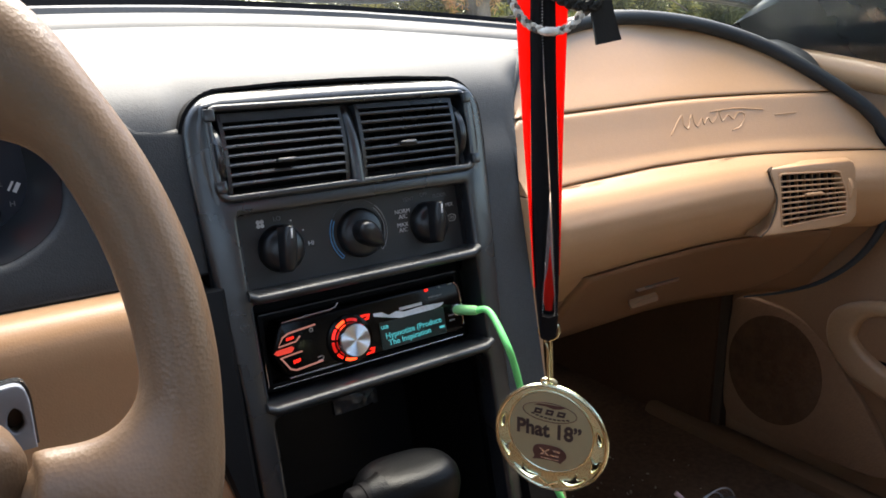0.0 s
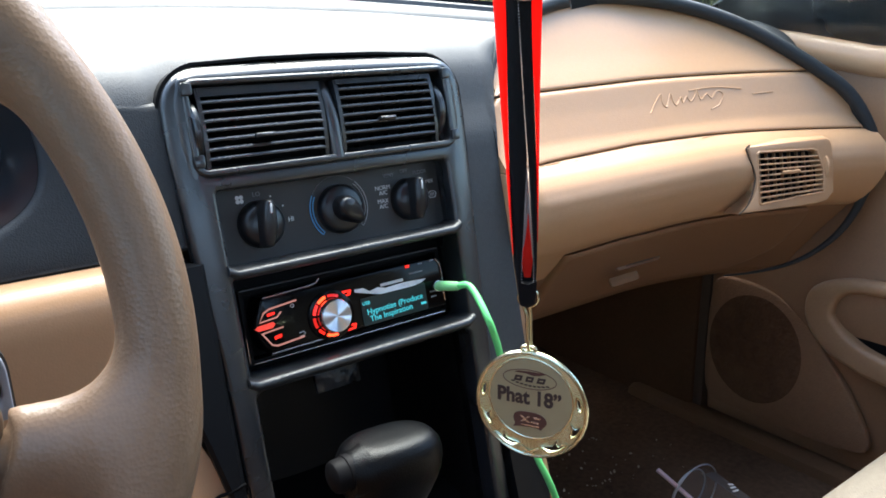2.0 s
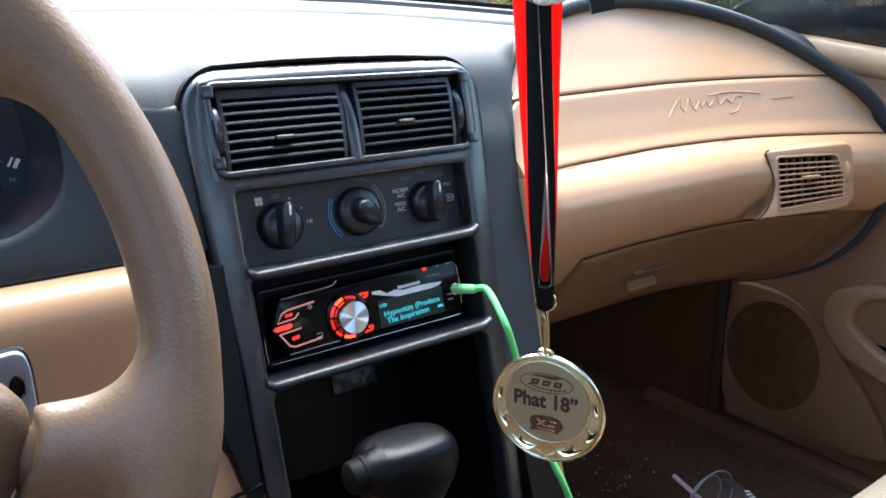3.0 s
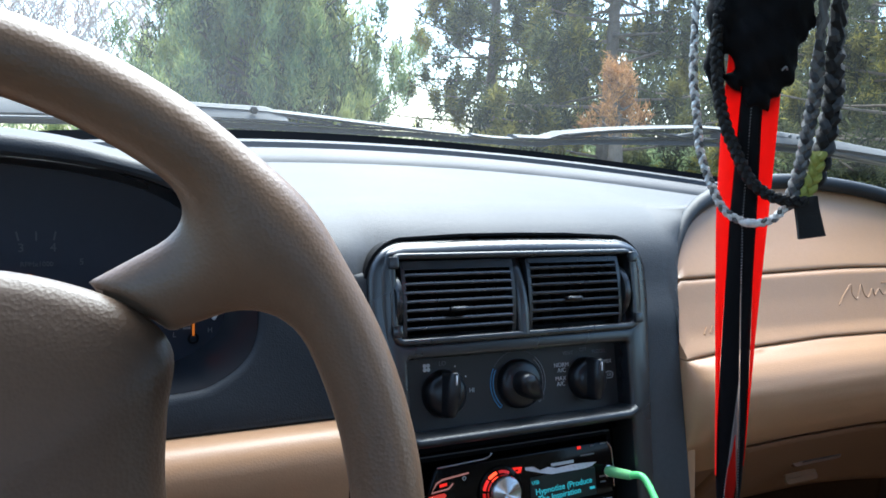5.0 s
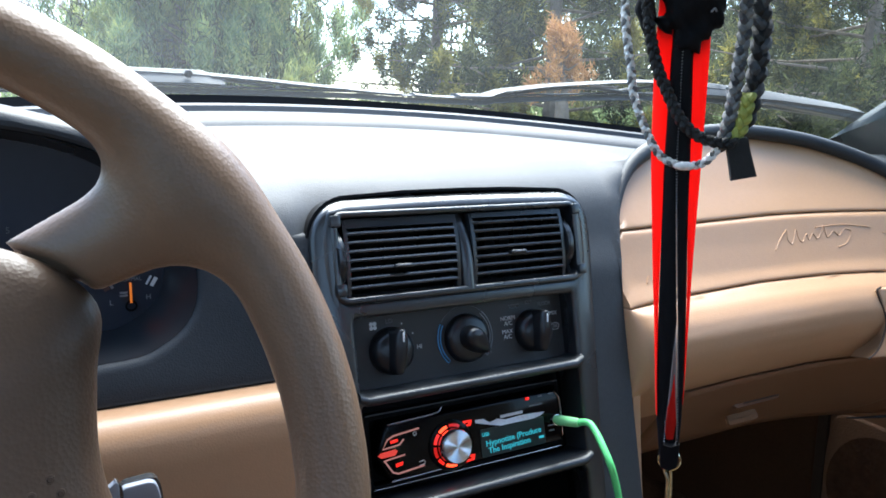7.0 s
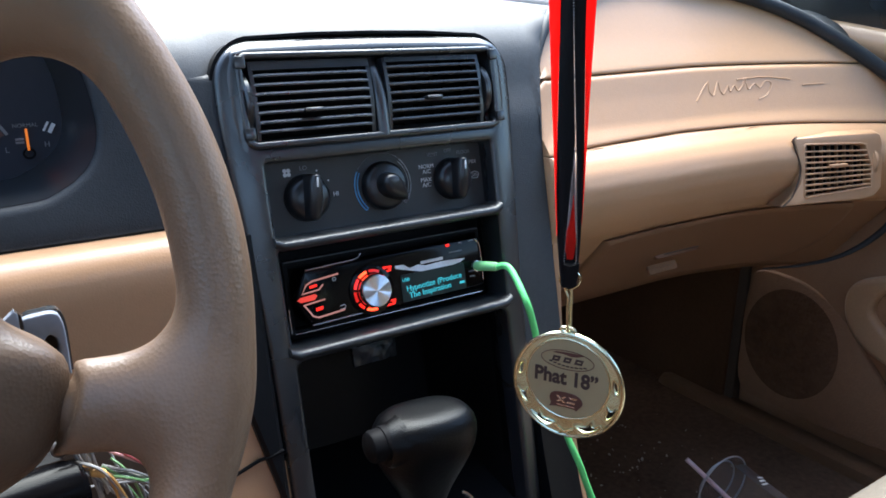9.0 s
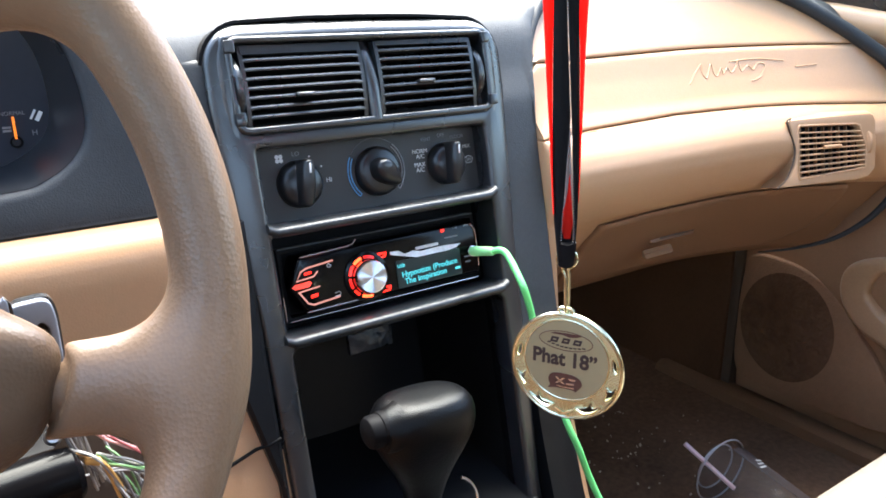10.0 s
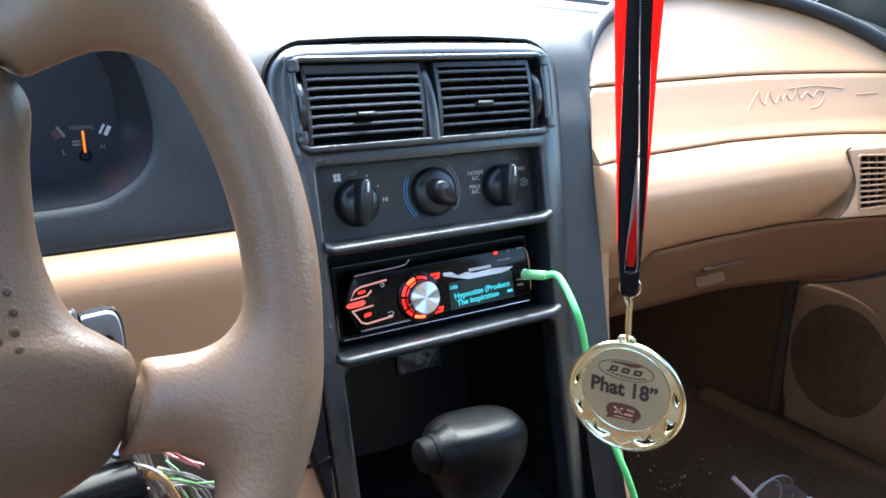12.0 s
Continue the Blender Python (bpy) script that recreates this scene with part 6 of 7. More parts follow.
# ring, hook and disc
TURN = Matrix.Translation(hang(0.0008, 0.0, 0.7095)) @ Matrix.Rotation(radians(-45), 4, "Z") @ Matrix.Rotation(radians(90), 4, "X")
DISC = Matrix.Translation(hang(0.0034, 0.0, 0.7066)) @ Matrix.Rotation(radians(-61), 4, "Z") @ Matrix.Rotation(radians(90), 4, "X") @ Matrix.Scale(0.955, 4)
part("split_ring", tube(bmesh.new(), [(0.0060 * math.cos(a), 0.0060 * math.sin(a) + 0.0680, 0.0) for a in [2 * math.pi * i / 28 for i in range(28)]], 0.0007, 8, TURN, closed=True), GOLD, medal, "small gilt ring")
part("hook", tube(bmesh.new(), smooth_line([(-0.0020, 0.0640, 0.001), (-0.0022, 0.0610, 0.001), (-0.0004, 0.0565, 0.0012), (-0.0002, 0.0480, 0.0012), (0.0004, 0.0365, 0.0010), (0.0014, 0.0340, 0.0), (0.0022, 0.0360, -0.001), (0.0018, 0.0500, -0.0008), (0.0014, 0.0590, -0.0006), (0.0, 0.0628, 0.0), (-0.0022, 0.0628, 0.001)], 6), 0.0010, 8, TURN), GOLD, medal, "long gilt wire hook")
R = 0.0375
part("loop", tube(bmesh.new(), [(-0.0020 + 0.0048 * math.cos(a), R + 0.0012 + 0.0022 * math.sin(a), 0) for a in [2 * math.pi * i / 24 for i in range(24)]], 0.0012, 8, DISC, closed=True), GOLD, medal, "gilt hanging loop")
circle = lambda r, n: [(r * math.cos(2 * math.pi * i / n), r * math.sin(2 * math.pi * i / n)) for i in range(n)]


def pierced(deg, side, shape):
    """An opening in the wreath: s runs up along the rim, q outwards."""
    out = []
    for q_s, q in shape:
        a, r = radians(deg) + q_s / 0.0325, 0.0325 + q
        out.append((side * r * math.cos(a), r * math.sin(a)))
    return [tuple(p)[:2] for p in smooth_line([(x, y, 0) for x, y in out], 3, True)]


SLIT = [(-0.0050, 0.0006), (-0.0020, 0.0018), (0.0020, 0.0018), (0.0054, 0.0004), (0.0025, -0.0012), (-0.0020, -0.0014)]
BARB = [(-0.0062, 0.0004), (-0.0020, 0.0022), (0.0030, 0.0026), (0.0052, 0.0020), (0.0022, 0.0006), (0.0016, -0.0014), (0.0034, -0.0040), (-0.0010, -0.0018), (-0.0040, -0.0012)]
SWEEP = [(-0.0105, -0.0030), (-0.0060, 0.0016), (0.0000, 0.0026), (0.0064, 0.0022), (0.0078, 0.0010), (0.0036, 0.0000), (0.0026, -0.0016), (0.0044, -0.0042), (-0.0010, -0.0022), (-0.0060, -0.0030)]
holes = [pierced(deg, side, shape) for side in (1, -1) for deg, shape in ((11, SLIT), (-23, BARB), (-58, SWEEP))]
bm = plate(bmesh.new(), circle(R - 0.0004, 96), holes, -0.0018, 0.0010, Matrix.Identity(4), bevel=0.0006)
bmesh.ops.transform(bm, matrix=DISC, verts=bm.verts[:])
disc = part("disc", bm, GOLD_MATT, medal, "gilt wreath disc with pierced leaves")
part("rim", tube(bmesh.new(), [((R - 0.0009) * math.cos(a), (R - 0.0009) * math.sin(a), 0.0002) for a in [2 * math.pi * i / 96 for i in range(96)]], 0.0015, 8, DISC, closed=True), GOLD, disc, "rounded polished rim")
part("inner_rim", tube(bmesh.new(), [(0.0283 * math.cos(a), 0.0283 * math.sin(a) + 0.0050, 0.0012) for a in [2 * math.pi * i / 72 for i in range(72)]], 0.0007, 8, DISC, closed=True), GOLD, disc, "thin rim round the insert")
bm = bmesh.new()
for i in range(190):
    a = 2 * math.pi * i / 190
    inner_r = 0.0050 * math.sin(a) + math.sqrt(0.0290 ** 2 - (0.0050 * math.cos(a)) ** 2)
    if inner_r > R - 0.0035:
        continue
    for j in range(4):
        r0, r1 = inner_r + (R - 0.0025 - inner_r) * j / 4, inner_r + (R - 0.0025 - inner_r) * (j + 1) / 4
        x, y = (r0 + r1) / 2 * math.cos(a), (r0 + r1) / 2 * math.sin(a)
        if all(min(math.hypot(x - p, y - q) for p, q in h) > 0.0016 for h in holes):
            tube(bm, [(r0 * math.cos(a), r0 * math.sin(a), 0.0010), (r1 * math.cos(a), r1 * math.sin(a), 0.0010)], 0.0003, 4, DISC)
part("ribbing", bm, GOLD, disc, kind="stuff")
for h in holes:
    part("leaf_edge", tube(bmesh.new(), [(x, y, 0.0013) for x, y in h], 0.0006, 6, DISC, closed=True), GOLD, disc, "polished raised leaf edge")
for side in (1, -1):
    part("bow", tube(bmesh.new(), smooth_line([(side * 0.0065, -0.0302, 0.0012), (side * 0.0020, -0.0325, 0.0016), (side * -0.0035, -0.0352, 0.0012)], 5), 0.0009, 6, DISC), GOLD, disc, "crossed stems at the wreath's foot")
insert = part("insert", plate(bmesh.new(), [(x, y + 0.0050) for x, y in circle(0.0279, 72)], [], 0.0008, 0.0016, DISC), GOLD_FACE, medal, "satin gold printed insert")
IN = DISC @ Matrix.Translation((0, 0.0050, 0.0018))
lettering("inscription", "Phat 18\u201d", 0.0128, IN @ Matrix.Translation((-0.0010, 0.0004, 0)) @ Matrix.Diagonal((0.98, 1.10, 1, 1)), INK, insert, label="black printed words", bold=0.00042)
part("oval", tube(bmesh.new(), [(-0.0006 + 0.0178 * math.cos(a), 0.0136 + 0.0066 * math.sin(a), 0) for a in [2 * math.pi * i / 48 for i in range(48)]], 0.00028, 5, IN, closed=True), INK_RED, insert, "thin dark red oval outline")
part("print_swoosh", plate(bmesh.new(), [(-0.0110, 0.0176), (-0.0080, 0.0188), (-0.0010, 0.0192), (0.0085, 0.0193), (0.0105, 0.0188), (0.0060, 0.0172), (0.0020, 0.0166), (-0.0030, 0.0176)], [], 0.0, 0.0002, IN), INK_RED, insert)
for x0, x1 in ((-0.0112, -0.0050), (-0.0036, 0.0026), (0.0040, 0.0104)):
    part("print_bar", plate(bmesh.new(), [(x0, 0.0118), (x1 - 0.0012, 0.0118), (x1, 0.0156), (x0 + 0.0012, 0.0156)], [[(x0 + 0.0018, 0.0132), (x1 - 0.0022, 0.0132), (x1 - 0.0018, 0.0142), (x0 + 0.0022, 0.0142)]], -0.0001, 0.0002, IN), INK, insert)
for k in range(9):
    x = -0.0128 + 0.0029 * k
    part("print_bar", box(bmesh.new(), (x, 0.0088 + 0.00006 * (x / 0.001) ** 2 * 0.2, -0.0001), (x + 0.0022, 0.0097 + 0.00006 * (x / 0.001) ** 2 * 0.2, 0.0002), IN), INK, insert)
badge = part("badge", plate(bmesh.new(), [tuple(p)[:2] for p in smooth_line([(x, y, 0) for x, y in ((-0.0112, -0.0156), (-0.0102, -0.0118), (-0.0060, -0.0098), (0.0045, -0.0096), (0.0100, -0.0120), (0.0114, -0.0160), (0.0088, -0.0196), (0.0074, -0.0214), (0.0050, -0.0204), (-0.0060, -0.0206), (-0.0112, -0.0216), (-0.0100, -0.0190))], 3, True)], [], 0.0, 0.0003, IN), INK_RED, insert, "dark red printed badge")
for pts in (((-0.0070, -0.0124), (-0.0050, -0.0124), (0.0004, -0.0170), (-0.0018, -0.0170)), ((-0.0012, -0.0124), (0.0006, -0.0124), (-0.0046, -0.0170), (-0.0066, -0.0170)), ((0.0020, -0.0124), (0.0076, -0.0124), (0.0070, -0.0138), (0.0034, -0.0138)), ((0.0012, -0.0156), (0.0066, -0.0156), (0.0060, -0.0170), (0.0008, -0.0170)), ((-0.0056, -0.0186), (0.0064, -0.0186), (0.0062, -0.0194), (-0.0058, -0.0194))):
    part("badge_bar", plate(bmesh.new(), list(pts), [], 0.0002, 0.0005, IN), SILVER, badge)

# cloth and braided cords over the ribbon
cloth = thing("knotted_cloth", "black knotted cloth bunched round the ribbon", "cloth", (LX, LY, 1.0))


def cloth_field(X, Y, Z):
    x, y, z = X - LX, Y - LY, Z - 1.065
    c, s = math.cos(radians(-33)), math.sin(radians(-33))
    p, q = x * c + y * s, -x * s + y * c
    w = 0.0220 - 0.006 * np.clip(z / 0.06, 0, 1) + 0.002 * np.sin(60 * z + 40 * p)
    f = (np.sqrt(((p + 0.0045) / w) ** 2 + ((q + 0.001) / 0.015) ** 2 + ((z - 0.008) / 0.064) ** 2) - 1) * 0.015
    k = (np.sqrt(((p + 0.028) / 0.0070) ** 2 + ((q + 0.002) / 0.008) ** 2 + ((z - 0.010) / 0.050) ** 2) - 1) * 0.007
    tuft = 0.0016 * np.sin(150 * p + 90 * z) * np.sin(120 * z) + 0.0012 * np.sin(420 * p + 60 * z) * np.sin(380 * z + 200 * p)
    return np.minimum(f, k) + tuft


part("cloth_wrap", solid(cloth_field, (-0.07, -0.25, 0.99), (0.09, -0.14, 1.14), 0.0028), surface("black_cloth", (0.005, 0.005, 0.006), 0.9, grain=0.6, scale=800, spec=0.15), cloth, angle=120)
part("pale_thread", tube(bmesh.new(), smooth_line([hang(0.0012, 0.0165, 1.0262), hang(0.0025, 0.0176, 1.0278), hang(0.0037, 0.0165, 1.0266)], 4), 0.0005, 6), MARK_DIM, cloth, "loose pale thread on the cloth")


def cord(label, pts, n, r, amp, mats):
    """A flat braid of three strands along a line across the ribbon."""
    line = smooth_line([hang(a, n, z) for a, z in pts], 14)
    th = thing("braided_cord", label, "cord", line[len(line) // 2])
    run = [0.0]
    for p, q in zip(line, line[1:]):
        run.append(run[-1] + (q - p).length)
    for k in range(3):
        tw = []
        for i, p in enumerate(line):
            ph = run[i] / (amp * 5.2) * 2 * math.pi / 1.6 + 2.094 * k
            d = (line[min(i + 1, len(line) - 1)] - line[max(i - 1, 0)]).normalized()
            flat = d.cross(TOWARDS).normalized()
            tw.append(p + flat * amp * math.sin(ph) + TOWARDS * r * 0.9 * math.sin(2 * ph))
        part("strand", tube(bmesh.new(), tw, r, 7), mats[k], th)
    return th


cord("grey and white braided cord looped round the ribbon", [(-0.041, 1.16), (-0.0415, 1.08), (-0.0406, 1.036), (-0.0393, 1.019), (-0.0356, 0.9988), (-0.0330, 0.984), (-0.0256, 0.9664), (-0.0170, 0.953), (-0.0045, 0.948), (0.0072, 0.9508), (0.0151, 0.9617)], 0.0060, 0.00125, 0.0012, (CORD_PALE, CORD_GREY, CORD_PALE))
cord("thick grey braided cord beside the ribbon", [(0.0145, 0.9570), (0.0175, 0.9700), (0.0195, 0.9830), (0.0212, 1.0032), (0.0225, 1.020), (0.0222, 1.040), (0.022, 1.16)], 0.0040, 0.0019, 0.0019, (CORD_GREY, CORD_DARK, CORD_GREY))
cord("black braided cord crossing the ribbon", [(-0.026, 1.14), (-0.0300, 1.06), (-0.0292, 1.030), (-0.0243, 1.0049), (-0.0169, 0.9875), (-0.0065, 0.970), (0.0061, 0.962), (0.0212, 0.9604)], 0.0085, 0.0018, 0.0016, (CORD_BLACK, CORD_BLACK, CORD_BLACK))
cord("thick black braided cord beside the ribbon", [(0.0262, 0.9700), (0.0290, 0.9800), (0.0312, 0.9977), (0.0322, 1.0208), (0.0305, 1.040), (0.029, 1.16)], 0.0020, 0.0027, 0.0028, (CORD_BLACK, CORD_DARK, CORD_BLACK))
cord("olive braided cord end above the tag", [(0.0205, 0.9600), (0.0232, 0.9665), (0.0256, 0.9750), (0.0268, 0.9860)], 0.0055, 0.0020, 0.0021, (CORD_GREEN, CORD_GREEN, CORD_GREEN))
bead = solo("cord_bead", lathe(bmesh.new(), [(0.0, -0.0052), (0.0016, -0.0045), (0.0023, -0.002), (0.0023, 0.002), (0.0016, 0.0045), (0.0, 0.0052)], 14, Matrix.Translation(hang(-0.0045, 0.0072, 0.9480)) @ ACROSS.to_track_quat("Z", "Y").to_matrix().to_4x4()), CORD_PALE, "small pale bead threaded on the grey cord", "bead")
bm = bmesh.new()
loft(bm, [[hang(a, 0.0075 + h, z0) for h in (-0.0016, 0.0016)] + [hang(b, 0.0075 + h, z1) for h in (0.0016, -0.0016)] for a, b, z0, z1 in ((0.0160, 0.0272, 0.9620, 0.9640), (0.0172, 0.0286, 0.9560, 0.9580), (0.0192, 0.0315, 0.9470, 0.9490), (0.0204, 0.0334, 0.9408, 0.9434))])
tag = solo("fabric_tag", bm, CORD_BLACK, "small black fabric tag on the cord", "tag")

# ---- passenger footwell and seat ----
seat = thing("passenger_seat", "beige cloth passenger seat", "seat", (0.42, -0.55, 0.25))


def cushion_field(X, Y, Z):
    x, y, z = (X - 0.43) / 0.255, (Y + 0.49) / 0.30, (Z - 0.41) / 0.105
    return ((np.abs(x) ** 6 + np.abs(y) ** 6 + np.abs(z) ** 4) ** (1 / 5) - 1) * 0.08


part("cushion", solid(cushion_field, (0.14, -0.82, 0.28), (0.72, -0.16, 0.54), 0.011), CLOTH, seat, "ribbed beige cloth cushion", angle=80)
part("backrest", box(bmesh.new(), (0.19, -0.92, 0.46), (0.67, -0.78, 1.05), bevel=0.05, seg=5), CLOTH, seat, "beige cloth backrest")
part("seat_base", box(bmesh.new(), (0.22, -0.76, 0.25), (0.64, -0.24, 0.33), bevel=0.01), DARK, seat)

cup = thing("plastic_cup", "clear plastic cup with lid and straw lying on the carpet", "cup", (0.64, 0.03, 0.25))
a0, a1 = Vector((0.476, -0.004, 0.3430)), Vector((0.470, -0.104, 0.3365))
d = (a1 - a0).normalized()
CM = Matrix.Translation(a0) @ d.to_track_quat("Z", "Y").to_matrix().to_4x4()
part("body", lathe(bmesh.new(), [(0.0405, 0.0), (0.0395, 0.02), (0.035, 0.08), (0.0313, 0.115), (0.030, 0.1165)], 40, CM), CUP, cup, "clear tapered cup")
part("lid", lathe(bmesh.new(), [(0.0313, -0.009), (0.037, -0.009), (0.0430, -0.005), (0.0440, 0.0), (0.0430, 0.005)], 44, CM), CUP, cup, "clear domed lid")
for r, h in ((0.0436, 0.0), (0.0318, -0.009)):
    part("lid_rim", tube(bmesh.new(), [(r * math.cos(a), r * math.sin(a), h) for a in [2 * math.pi * i / 40 for i in range(40)]], 0.0012, 6, CM, closed=True), surface("frosted_rim", (0.34, 0.32, 0.33), 0.2, vary=0.1), cup)
part("straw", tube(bmesh.new(), [(0.431, 0.022, 0.385), (0.466, -0.032, 0.335)], 0.0030, 10), PINK, cup, "pale pink straw")
up = CM.to_3x3().inverted() @ Vector((0.25, 0.0, 0.95))
face_up = math.atan2(up.y, up.x)
bm = bmesh.new()
loft(bm, [[((0.0407 - 0.072 * h) * math.cos(face_up + a) * k, (0.0407 - 0.072 * h) * math.sin(face_up + a) * k, h) for a, k in ((-0.30, 1.0), (0.0, 1.0), (0.30, 1.0), (0.30, 0.985), (-0.30, 0.985))] for h in (0.012, 0.04, 0.08, 0.115)], m=CM)
part("printed_band", bm, INK, cup, "black printed band")
for h, a in ((0.040, -0.10), (0.046, 0.0), (0.052, 0.08)):
    m = CM @ Matrix.Rotation(face_up + a, 4, "Z") @ Matrix.Translation((0.0411 - 0.072 * h, 0, h))
    part("print_bar", box(bmesh.new(), (-0.0004, -0.005, -0.0012), (0.0004, 0.005, 0.0012), m), MARK, cup)

rng = random.Random(11)
bm = bmesh.new()
for k in range(90):
    x, y = rng.gauss(0.46, 0.06), rng.gauss(0.16, 0.09)
    s = rng.uniform(0.0006, 0.0019) * (2.0 if rng.random() < 0.06 else 1)
    m = Matrix.LocRotScale((x, y, 0.3015), Euler((rng.random() * 6, rng.random() * 6, rng.random() * 6)), (s, s * rng.uniform(0.4, 1.6), s * 0.5))
    bmesh.ops.create_icosphere(bm, subdivisions=1, radius=1.0, matrix=m)
solo("crumbs", bm, PALE, "pale crumbs and scraps scattered on the carpet", "crumbs", kind="stuff")

# ---- wipers outside ----
def wiper(label, xs, tops, feet, arm):
    """A parked wiper: a rubber blade in a spine, carried by yokes under a long bow, and the broad arm that presses on it."""
    th = thing("wiper", label, "wiper", (xs[len(xs) // 2], 0.5, 0.98), group="windscreen wipers")
    x0, x1 = xs[0], xs[-1]

    def at(x, z, out=0.0):
        return Vector((x, back_edge(x) + 0.075 + out, z))

    def low(x):
        return interp(x, xs, feet)

    def high(x):
        return interp(x, xs, tops)

    def bar(name, a, b, foot, top, near, far, material, text="", n=40, lean=0.0):
        rings = []
        for i in range(n + 1):
            x = a + (b - a) * i / n
            f, t = foot(x), top(x)
            c = min(0.0012, (t - f) * 0.3)
            rings.append([at(x, f, near + c - lean), at(x, f, far), at(x, t, far), at(x, t, near + 0.003), at(x, t - c, near), at(x, f + c, near - lean)])
        return part(name, loft(bmesh.new(), rings), material, th, text, angle=30)

    def bow(c, half, rise):
        """The lower edge of a yoke centred on c."""
        return lambda x: low(x) + 0.0115 + (rise * (high(x) - low(x)) - 0.0115) * max(0.0, 1 - ((x - c) / half) ** 2)

    bar("blade", x0, x1, low, lambda x: low(x) + 0.0085, -0.003, 0.003, RUBBER, "dark rubber blade", lean=0.005)
    bar("spine", x0, x1, lambda x: low(x) + 0.0092, lambda x: low(x) + 0.0128, -0.007, 0.005, GREY_LIGHT, "grey metal spine", lean=0.005)
    span = x1 - x0
    for c, half in ((0.14, 0.13), (0.40, 0.13), (0.64, 0.12), (0.88, 0.11)):
        f = bow(x0 + span * c, half * span, 0.62)
        bar("yoke", x0 + span * (c - half) + 0.001, x0 + span * (c + half) - 0.001, f, lambda x, f=f: f(x) + 0.0042, -0.011, 0.004, RUBBER, "dark pressed metal yoke", 20, lean=0.006)
    f = bow(x0 + span * 0.5, 0.40 * span, 0.80)
    bar("bow", x0 + span * 0.12, x0 + span * 0.88, f, lambda x: f(x) + 0.0060, -0.015, 0.004, GREY_LIGHT, "long grey bow over the yokes", lean=0.014)
    a, b = arm
    bar("arm", a, b, lambda x: max(high(x) - 0.0225 + 0.003 * (x - a) / (b - a), low(x) + 0.009), lambda x: high(x) - 0.008 * max(0.0, (x - a) / (b - a) - 0.95) / 0.05, -0.022, -0.006, GREY_LIGHT, "weathered grey wiper arm", lean=0.016)
    bar("arm_flange", a, a + (b - a) * 0.55, lambda x: max(high(x) - 0.0262, low(x) + 0.005), lambda x: high(x) - 0.0232, -0.050, -0.030, RUBBER, "dark folded lower edge of the arm")
    for k in (0.62, 0.66):
        x = a + (b - a) * k
        part("rivet", lathe(bmesh.new(), [(0.0, 0.0014), (0.0024, 0.001), (0.0030, -0.001)], 10, Matrix.Translation(at(x, high(x) - 0.006, -0.035)) @ Matrix.Rotation(radians(90), 4, "X")), RUBBER, th)
    return th


wl = wiper("weathered grey wiper parked along the windscreen", [-0.62, -0.19, -0.078, 0.016, 0.092, 0.162, 0.214, 0.235], [1.010, 1.030, 1.031, 1.029, 1.024, 1.016, 1.010, 1.008], [0.978, 0.998, 0.999, 0.999, 0.999, 0.999, 0.996, 0.995], (-0.62, -0.046))
part("nut", lathe(bmesh.new(), [(0.0, 0.003), (0.005, 0.003), (0.006, 0.0), (0.006, -0.002)], 6, Matrix.Translation((-0.095, back_edge(-0.095) + 0.040, 1.0240)) @ Matrix.Rotation(radians(90), 4, "X")), DARK, wl, "dark hexagonal nut")
wiper("weathered grey wiper bowed over the passenger side", [0.236, 0.350, 0.368, 0.433, 0.563, 0.647, 0.712, 0.780, 0.815], [1.006, 1.010, 1.022, 1.030, 1.039, 1.033, 1.022, 1.006, 0.994], [0.995, 0.993, 0.997, 1.001, 1.006, 1.004, 0.998, 0.986, 0.977], (0.80, 0.58))
solo("cowl", sheet(bmesh.new(), [[(x, back_edge(x) + 0.05 + 0.012 * j, 0.962 - 0.07 * x * x - 0.004 * j) for j in range(6)] for x in [-0.75 + 1.5 * i / 40 for i in range(41)]], (0, 0, -0.01)), RUBBER, "weathered black cowl under the wipers", "cowl", kind="structure")

# ---- trees outside ----
def sprays(n, place, size, seed, rise=1.1):
    """Many small pointed leaf sprays as one mesh."""
    r = np.random.default_rng(seed)
    c = place(r, n)
    a = r.normal(size=(n, 3))
    a[:, 2] += rise
    a /= np.linalg.norm(a, axis=1)[:, None]
    b = np.cross(a, r.normal(size=(n, 3)))
    b /= np.linalg.norm(b, axis=1)[:, None]
    s = size * r.uniform(0.5, 1.5, (n, 1))
    v = np.stack([c - b * s * 0.06, c + a * s * 0.45 - b * s * 0.085, c + a * s * 1.1, c + a * s * 0.55 + b * s * 0.085, c + b * s * 0.06], 1).reshape(-1, 3)
    me = bpy.data.meshes.new("crown")
    me.from_pydata(v.tolist(), [], [tuple(range(5 * i, 5 * i + 5)) for i in range(n)])
    return me


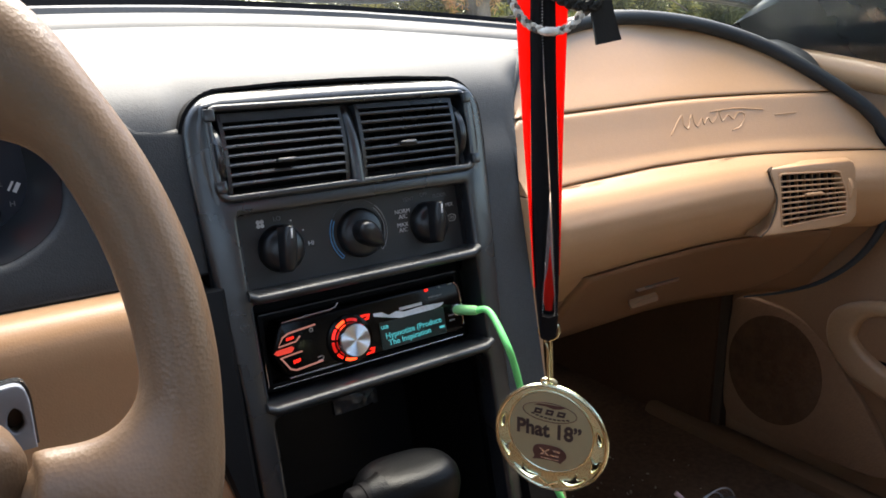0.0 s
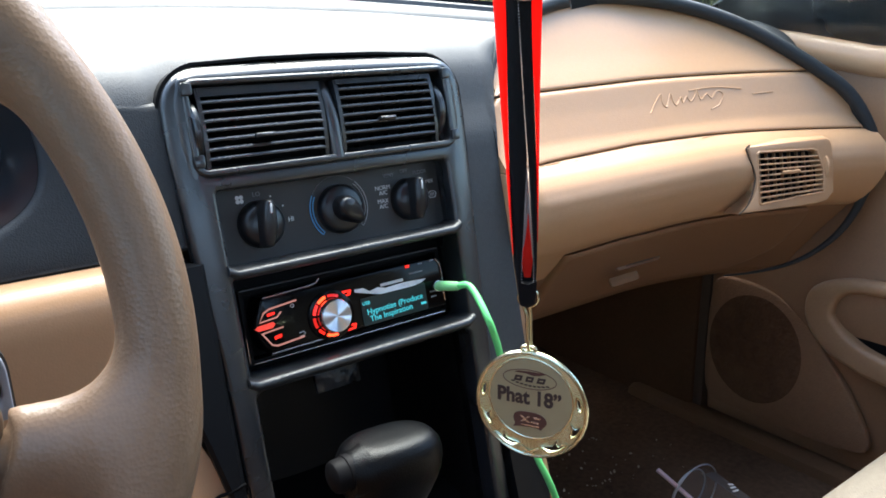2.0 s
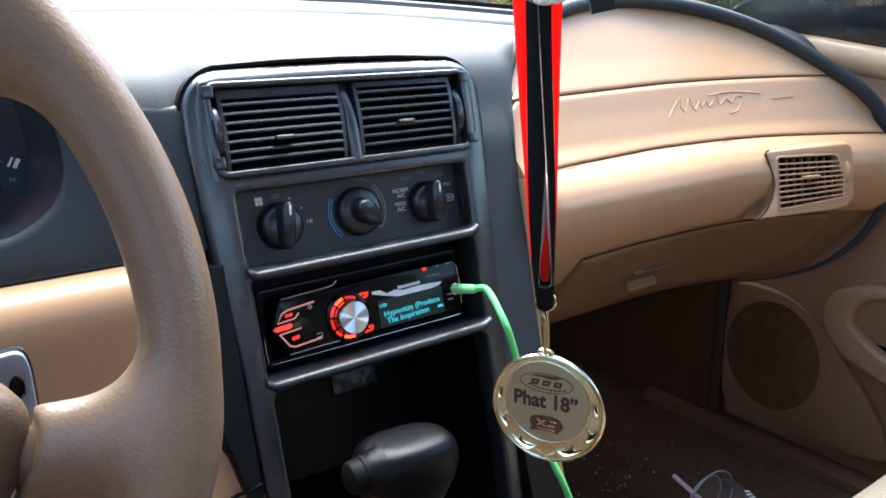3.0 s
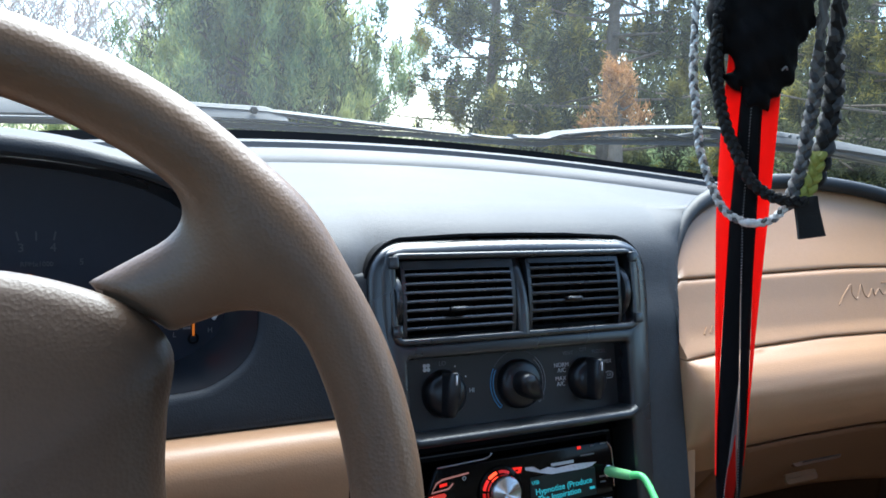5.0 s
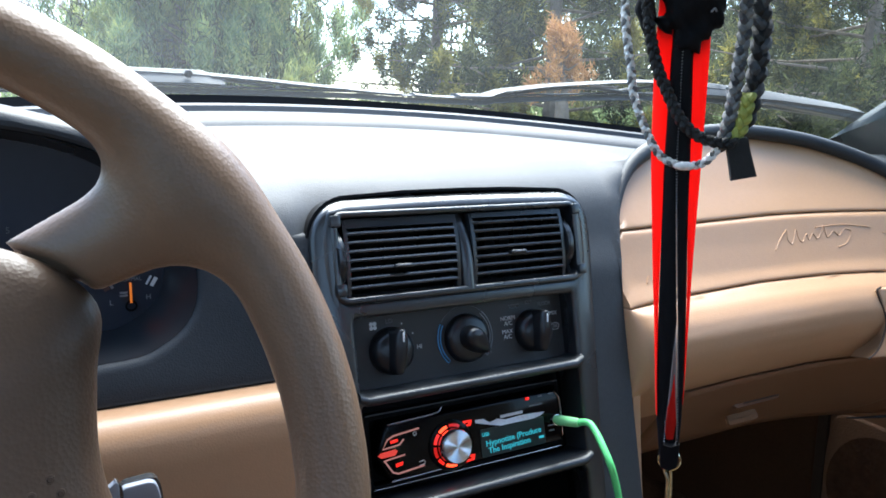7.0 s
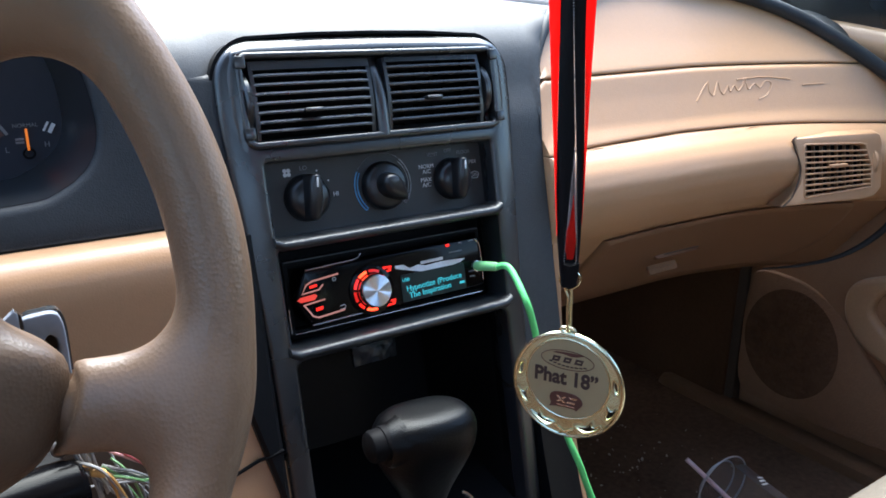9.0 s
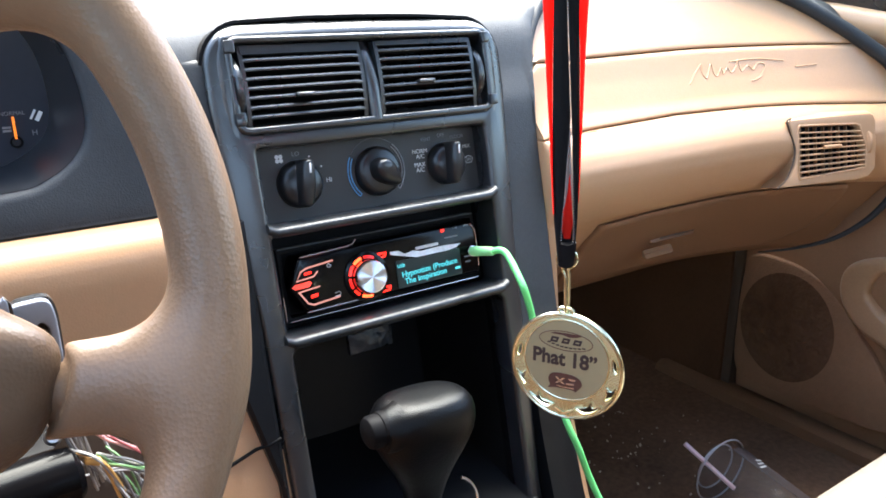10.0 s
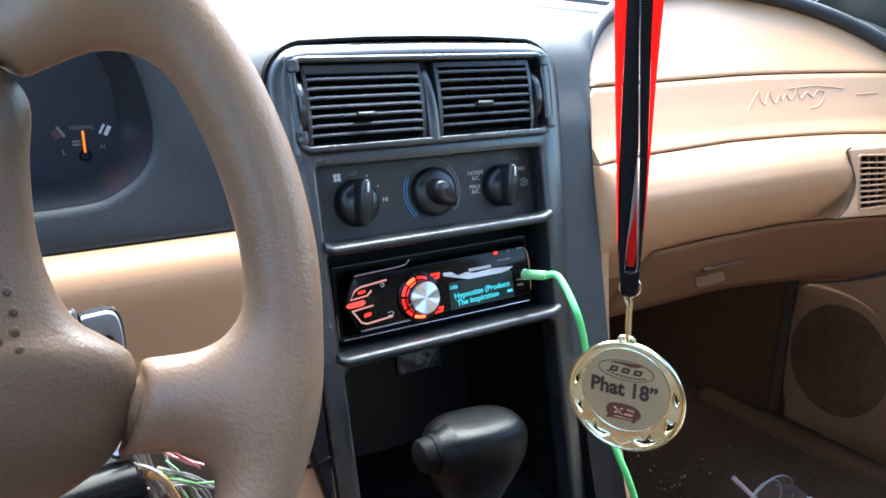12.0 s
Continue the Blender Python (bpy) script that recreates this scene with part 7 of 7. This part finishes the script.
def conifer(x, y, h, w, n, seed, mats, label, base=0.0, spread=0.15, limbs_n=56, lift=(0.2, 0.6), rise=1.1, plume=(0.8, 0.8, 1.5)):
    th = thing("tree", label, "tree", (x, y, 0))
    part("trunk", tube(bmesh.new(), [(x, y, 0), (x + 0.05, y, h * 0.5), (x, y, h * 0.95)], [0.13, 0.09, 0.02], 10), BARK, th, "brown trunk")
    r = np.random.default_rng(seed)
    limbs = []
    for k in range(limbs_n):
        z = base + (h - base) * (0.03 + 0.92 * k / limbs_n)
        a = k * 2.39996 + r.uniform(-0.4, 0.4)
        l = w * (1.05 - 0.85 * (z - base) / (h - base)) * r.uniform(0.75, 1.1)
        limbs.append((Vector((x, y, z)), Vector((x + l * math.cos(a), y + l * math.sin(a), z + l * r.uniform(*lift)))))
    for p, q in limbs:
        part("limb", tube(bmesh.new(), [p, (p + q) / 2 + Vector((0, 0, -0.05)), q], [0.028, 0.016, 0.005], 6), BARK, th)
    P = np.array([p[:] for p, _ in limbs])
    Q = np.array([q[:] for _, q in limbs])

    def place(rr, n, per=90):
        # clumps along the limbs, each with its own sprays
        m = max(40, n // per)
        i = rr.integers(0, len(limbs), m)
        t = rr.uniform(0.2, 1.05, (m, 1)) ** 0.75
        c = P[i] + (Q[i] - P[i]) * t + rr.normal(size=(m, 3)) * spread
        j = rr.integers(0, m, n)
        return c[j] + rr.normal(size=(n, 3)) * 0.5 * spread * np.array(plume)

    for k, (mt, share, size, per) in enumerate(mats):
        me = sprays(int(n * share), lambda rr, m, per=per: place(rr, m, per), size, seed + 10 + k, rise)
        me.materials.append(mt)
        tagged(under(new("crown", me), th), kind="stuff")
    return th


conifer(1.92, 9.4, 4.6, 2.05, 240000, 1, ((LEAF_DARK, 0.08, 0.09, 60), (LEAF, 0.34, 0.085, 220), (LEAF_LIGHT, 0.58, 0.080, 420)), "dense green juniper with upright sprays", spread=0.15, limbs_n=90, rise=1.8, plume=(0.75, 0.75, 1.7))
conifer(2.0, 12.6, 4.4, 1.7, 50000, 2, ((LEAF, 0.8, 0.10, 90), (LEAF_DARK, 0.2, 0.10, 60)), "dense green juniper behind the first", spread=0.2, rise=1.6)
conifer(6.75, 8.6, 5.6, 3.0, 110000, 3, ((LEAF_DARK, 0.34, 0.095, 150), (LEAF_OLIVE, 0.3, 0.09, 300), (LEAF_YELLOW, 0.36, 0.085, 500)), "open dark cedar with yellowing sprays", spread=0.13, lift=(-0.1, 0.3), rise=0.4)
conifer(6.5, 11.6, 6.6, 2.3, 60000, 8, ((LEAF_DARK, 0.36, 0.10, 120), (LEAF_OLIVE, 0.34, 0.095, 250), (LEAF_YELLOW, 0.30, 0.09, 400)), "tall cedar with yellow-green tips behind the gap", base=1.3, spread=0.14, lift=(-0.1, 0.3), rise=0.4)
conifer(9.6, 5.6, 5.4, 2.9, 100000, 4, ((LEAF_DARK, 0.42, 0.09, 150), (LEAF_OLIVE, 0.33, 0.085, 300), (LEAF_YELLOW, 0.25, 0.08, 500)), "dark cedar with gaps in its crown", spread=0.15, lift=(-0.1, 0.3), rise=0.4)
conifer(13.0, 9.0, 6.0, 3.2, 50000, 6, ((LEAF_DARK, 0.7, 0.10, 90), (LEAF_OLIVE, 0.3, 0.10, 200)), "tall dark cedar farther off", spread=0.2, lift=(-0.1, 0.3), rise=0.4)
conifer(5.25, 6.5, 1.96, 0.38, 4200, 5, ((LEAF_ORANGE, 1.0, 0.055, 60),), "small dead juniper with orange-brown needles", base=1.30, spread=0.075, limbs_n=24, lift=(0.0, 0.4))
me = sprays(45000, lambda r, n: np.stack([r.uniform(9.6, 30, n), 16 + r.normal(size=n) * 1.5 - 0.3 * r.uniform(0, 1, n), r.uniform(0, 1, n) ** 1.1 * 4.3], 1), 0.28, 78)
me.materials.append(LEAF_DARK)
tagged(new("far_woods", me), "dark green woods behind the cedars", "woods", kind="stuff")
me = sprays(60000, lambda r, n: np.stack([r.uniform(-6, 16, n), 11.5 + r.normal(size=n) * 0.5, r.uniform(0, 1, n) ** 1.3 * 1.25], 1), 0.10, 77)
me.materials.append(LEAF)
tagged(new("undergrowth", me), "low green undergrowth behind the trees", "undergrowth", kind="stuff")
bare = thing("bare_tree", "pale leafless tree in the distance", "tree", (0.0, 19, 0))
rng = random.Random(3)
part("trunk", tube(bmesh.new(), [(0.0, 19, 0), (0.0, 19, 3)], [0.2, 0.1], 8), TWIG, bare)
bm = bmesh.new()
for k in range(700):
    a, l = rng.uniform(0, 6.28), rng.uniform(0.8, 3.2)
    z = rng.uniform(1.2, 4.2)
    p = Vector((0.0 + rng.uniform(-2.2, 2.0), 19 + rng.uniform(-1, 1), z))
    q = p + Vector((math.cos(a) * l * 0.6, math.sin(a) * l * 0.5, l * rng.uniform(0.3, 0.9)))
    tube(bm, [p, (p + q) / 2 + Vector((0.05, 0, 0.08)), q], [0.02, 0.012, 0.004], 4)
part("twigs", bm, TWIG, bare, kind="stuff")
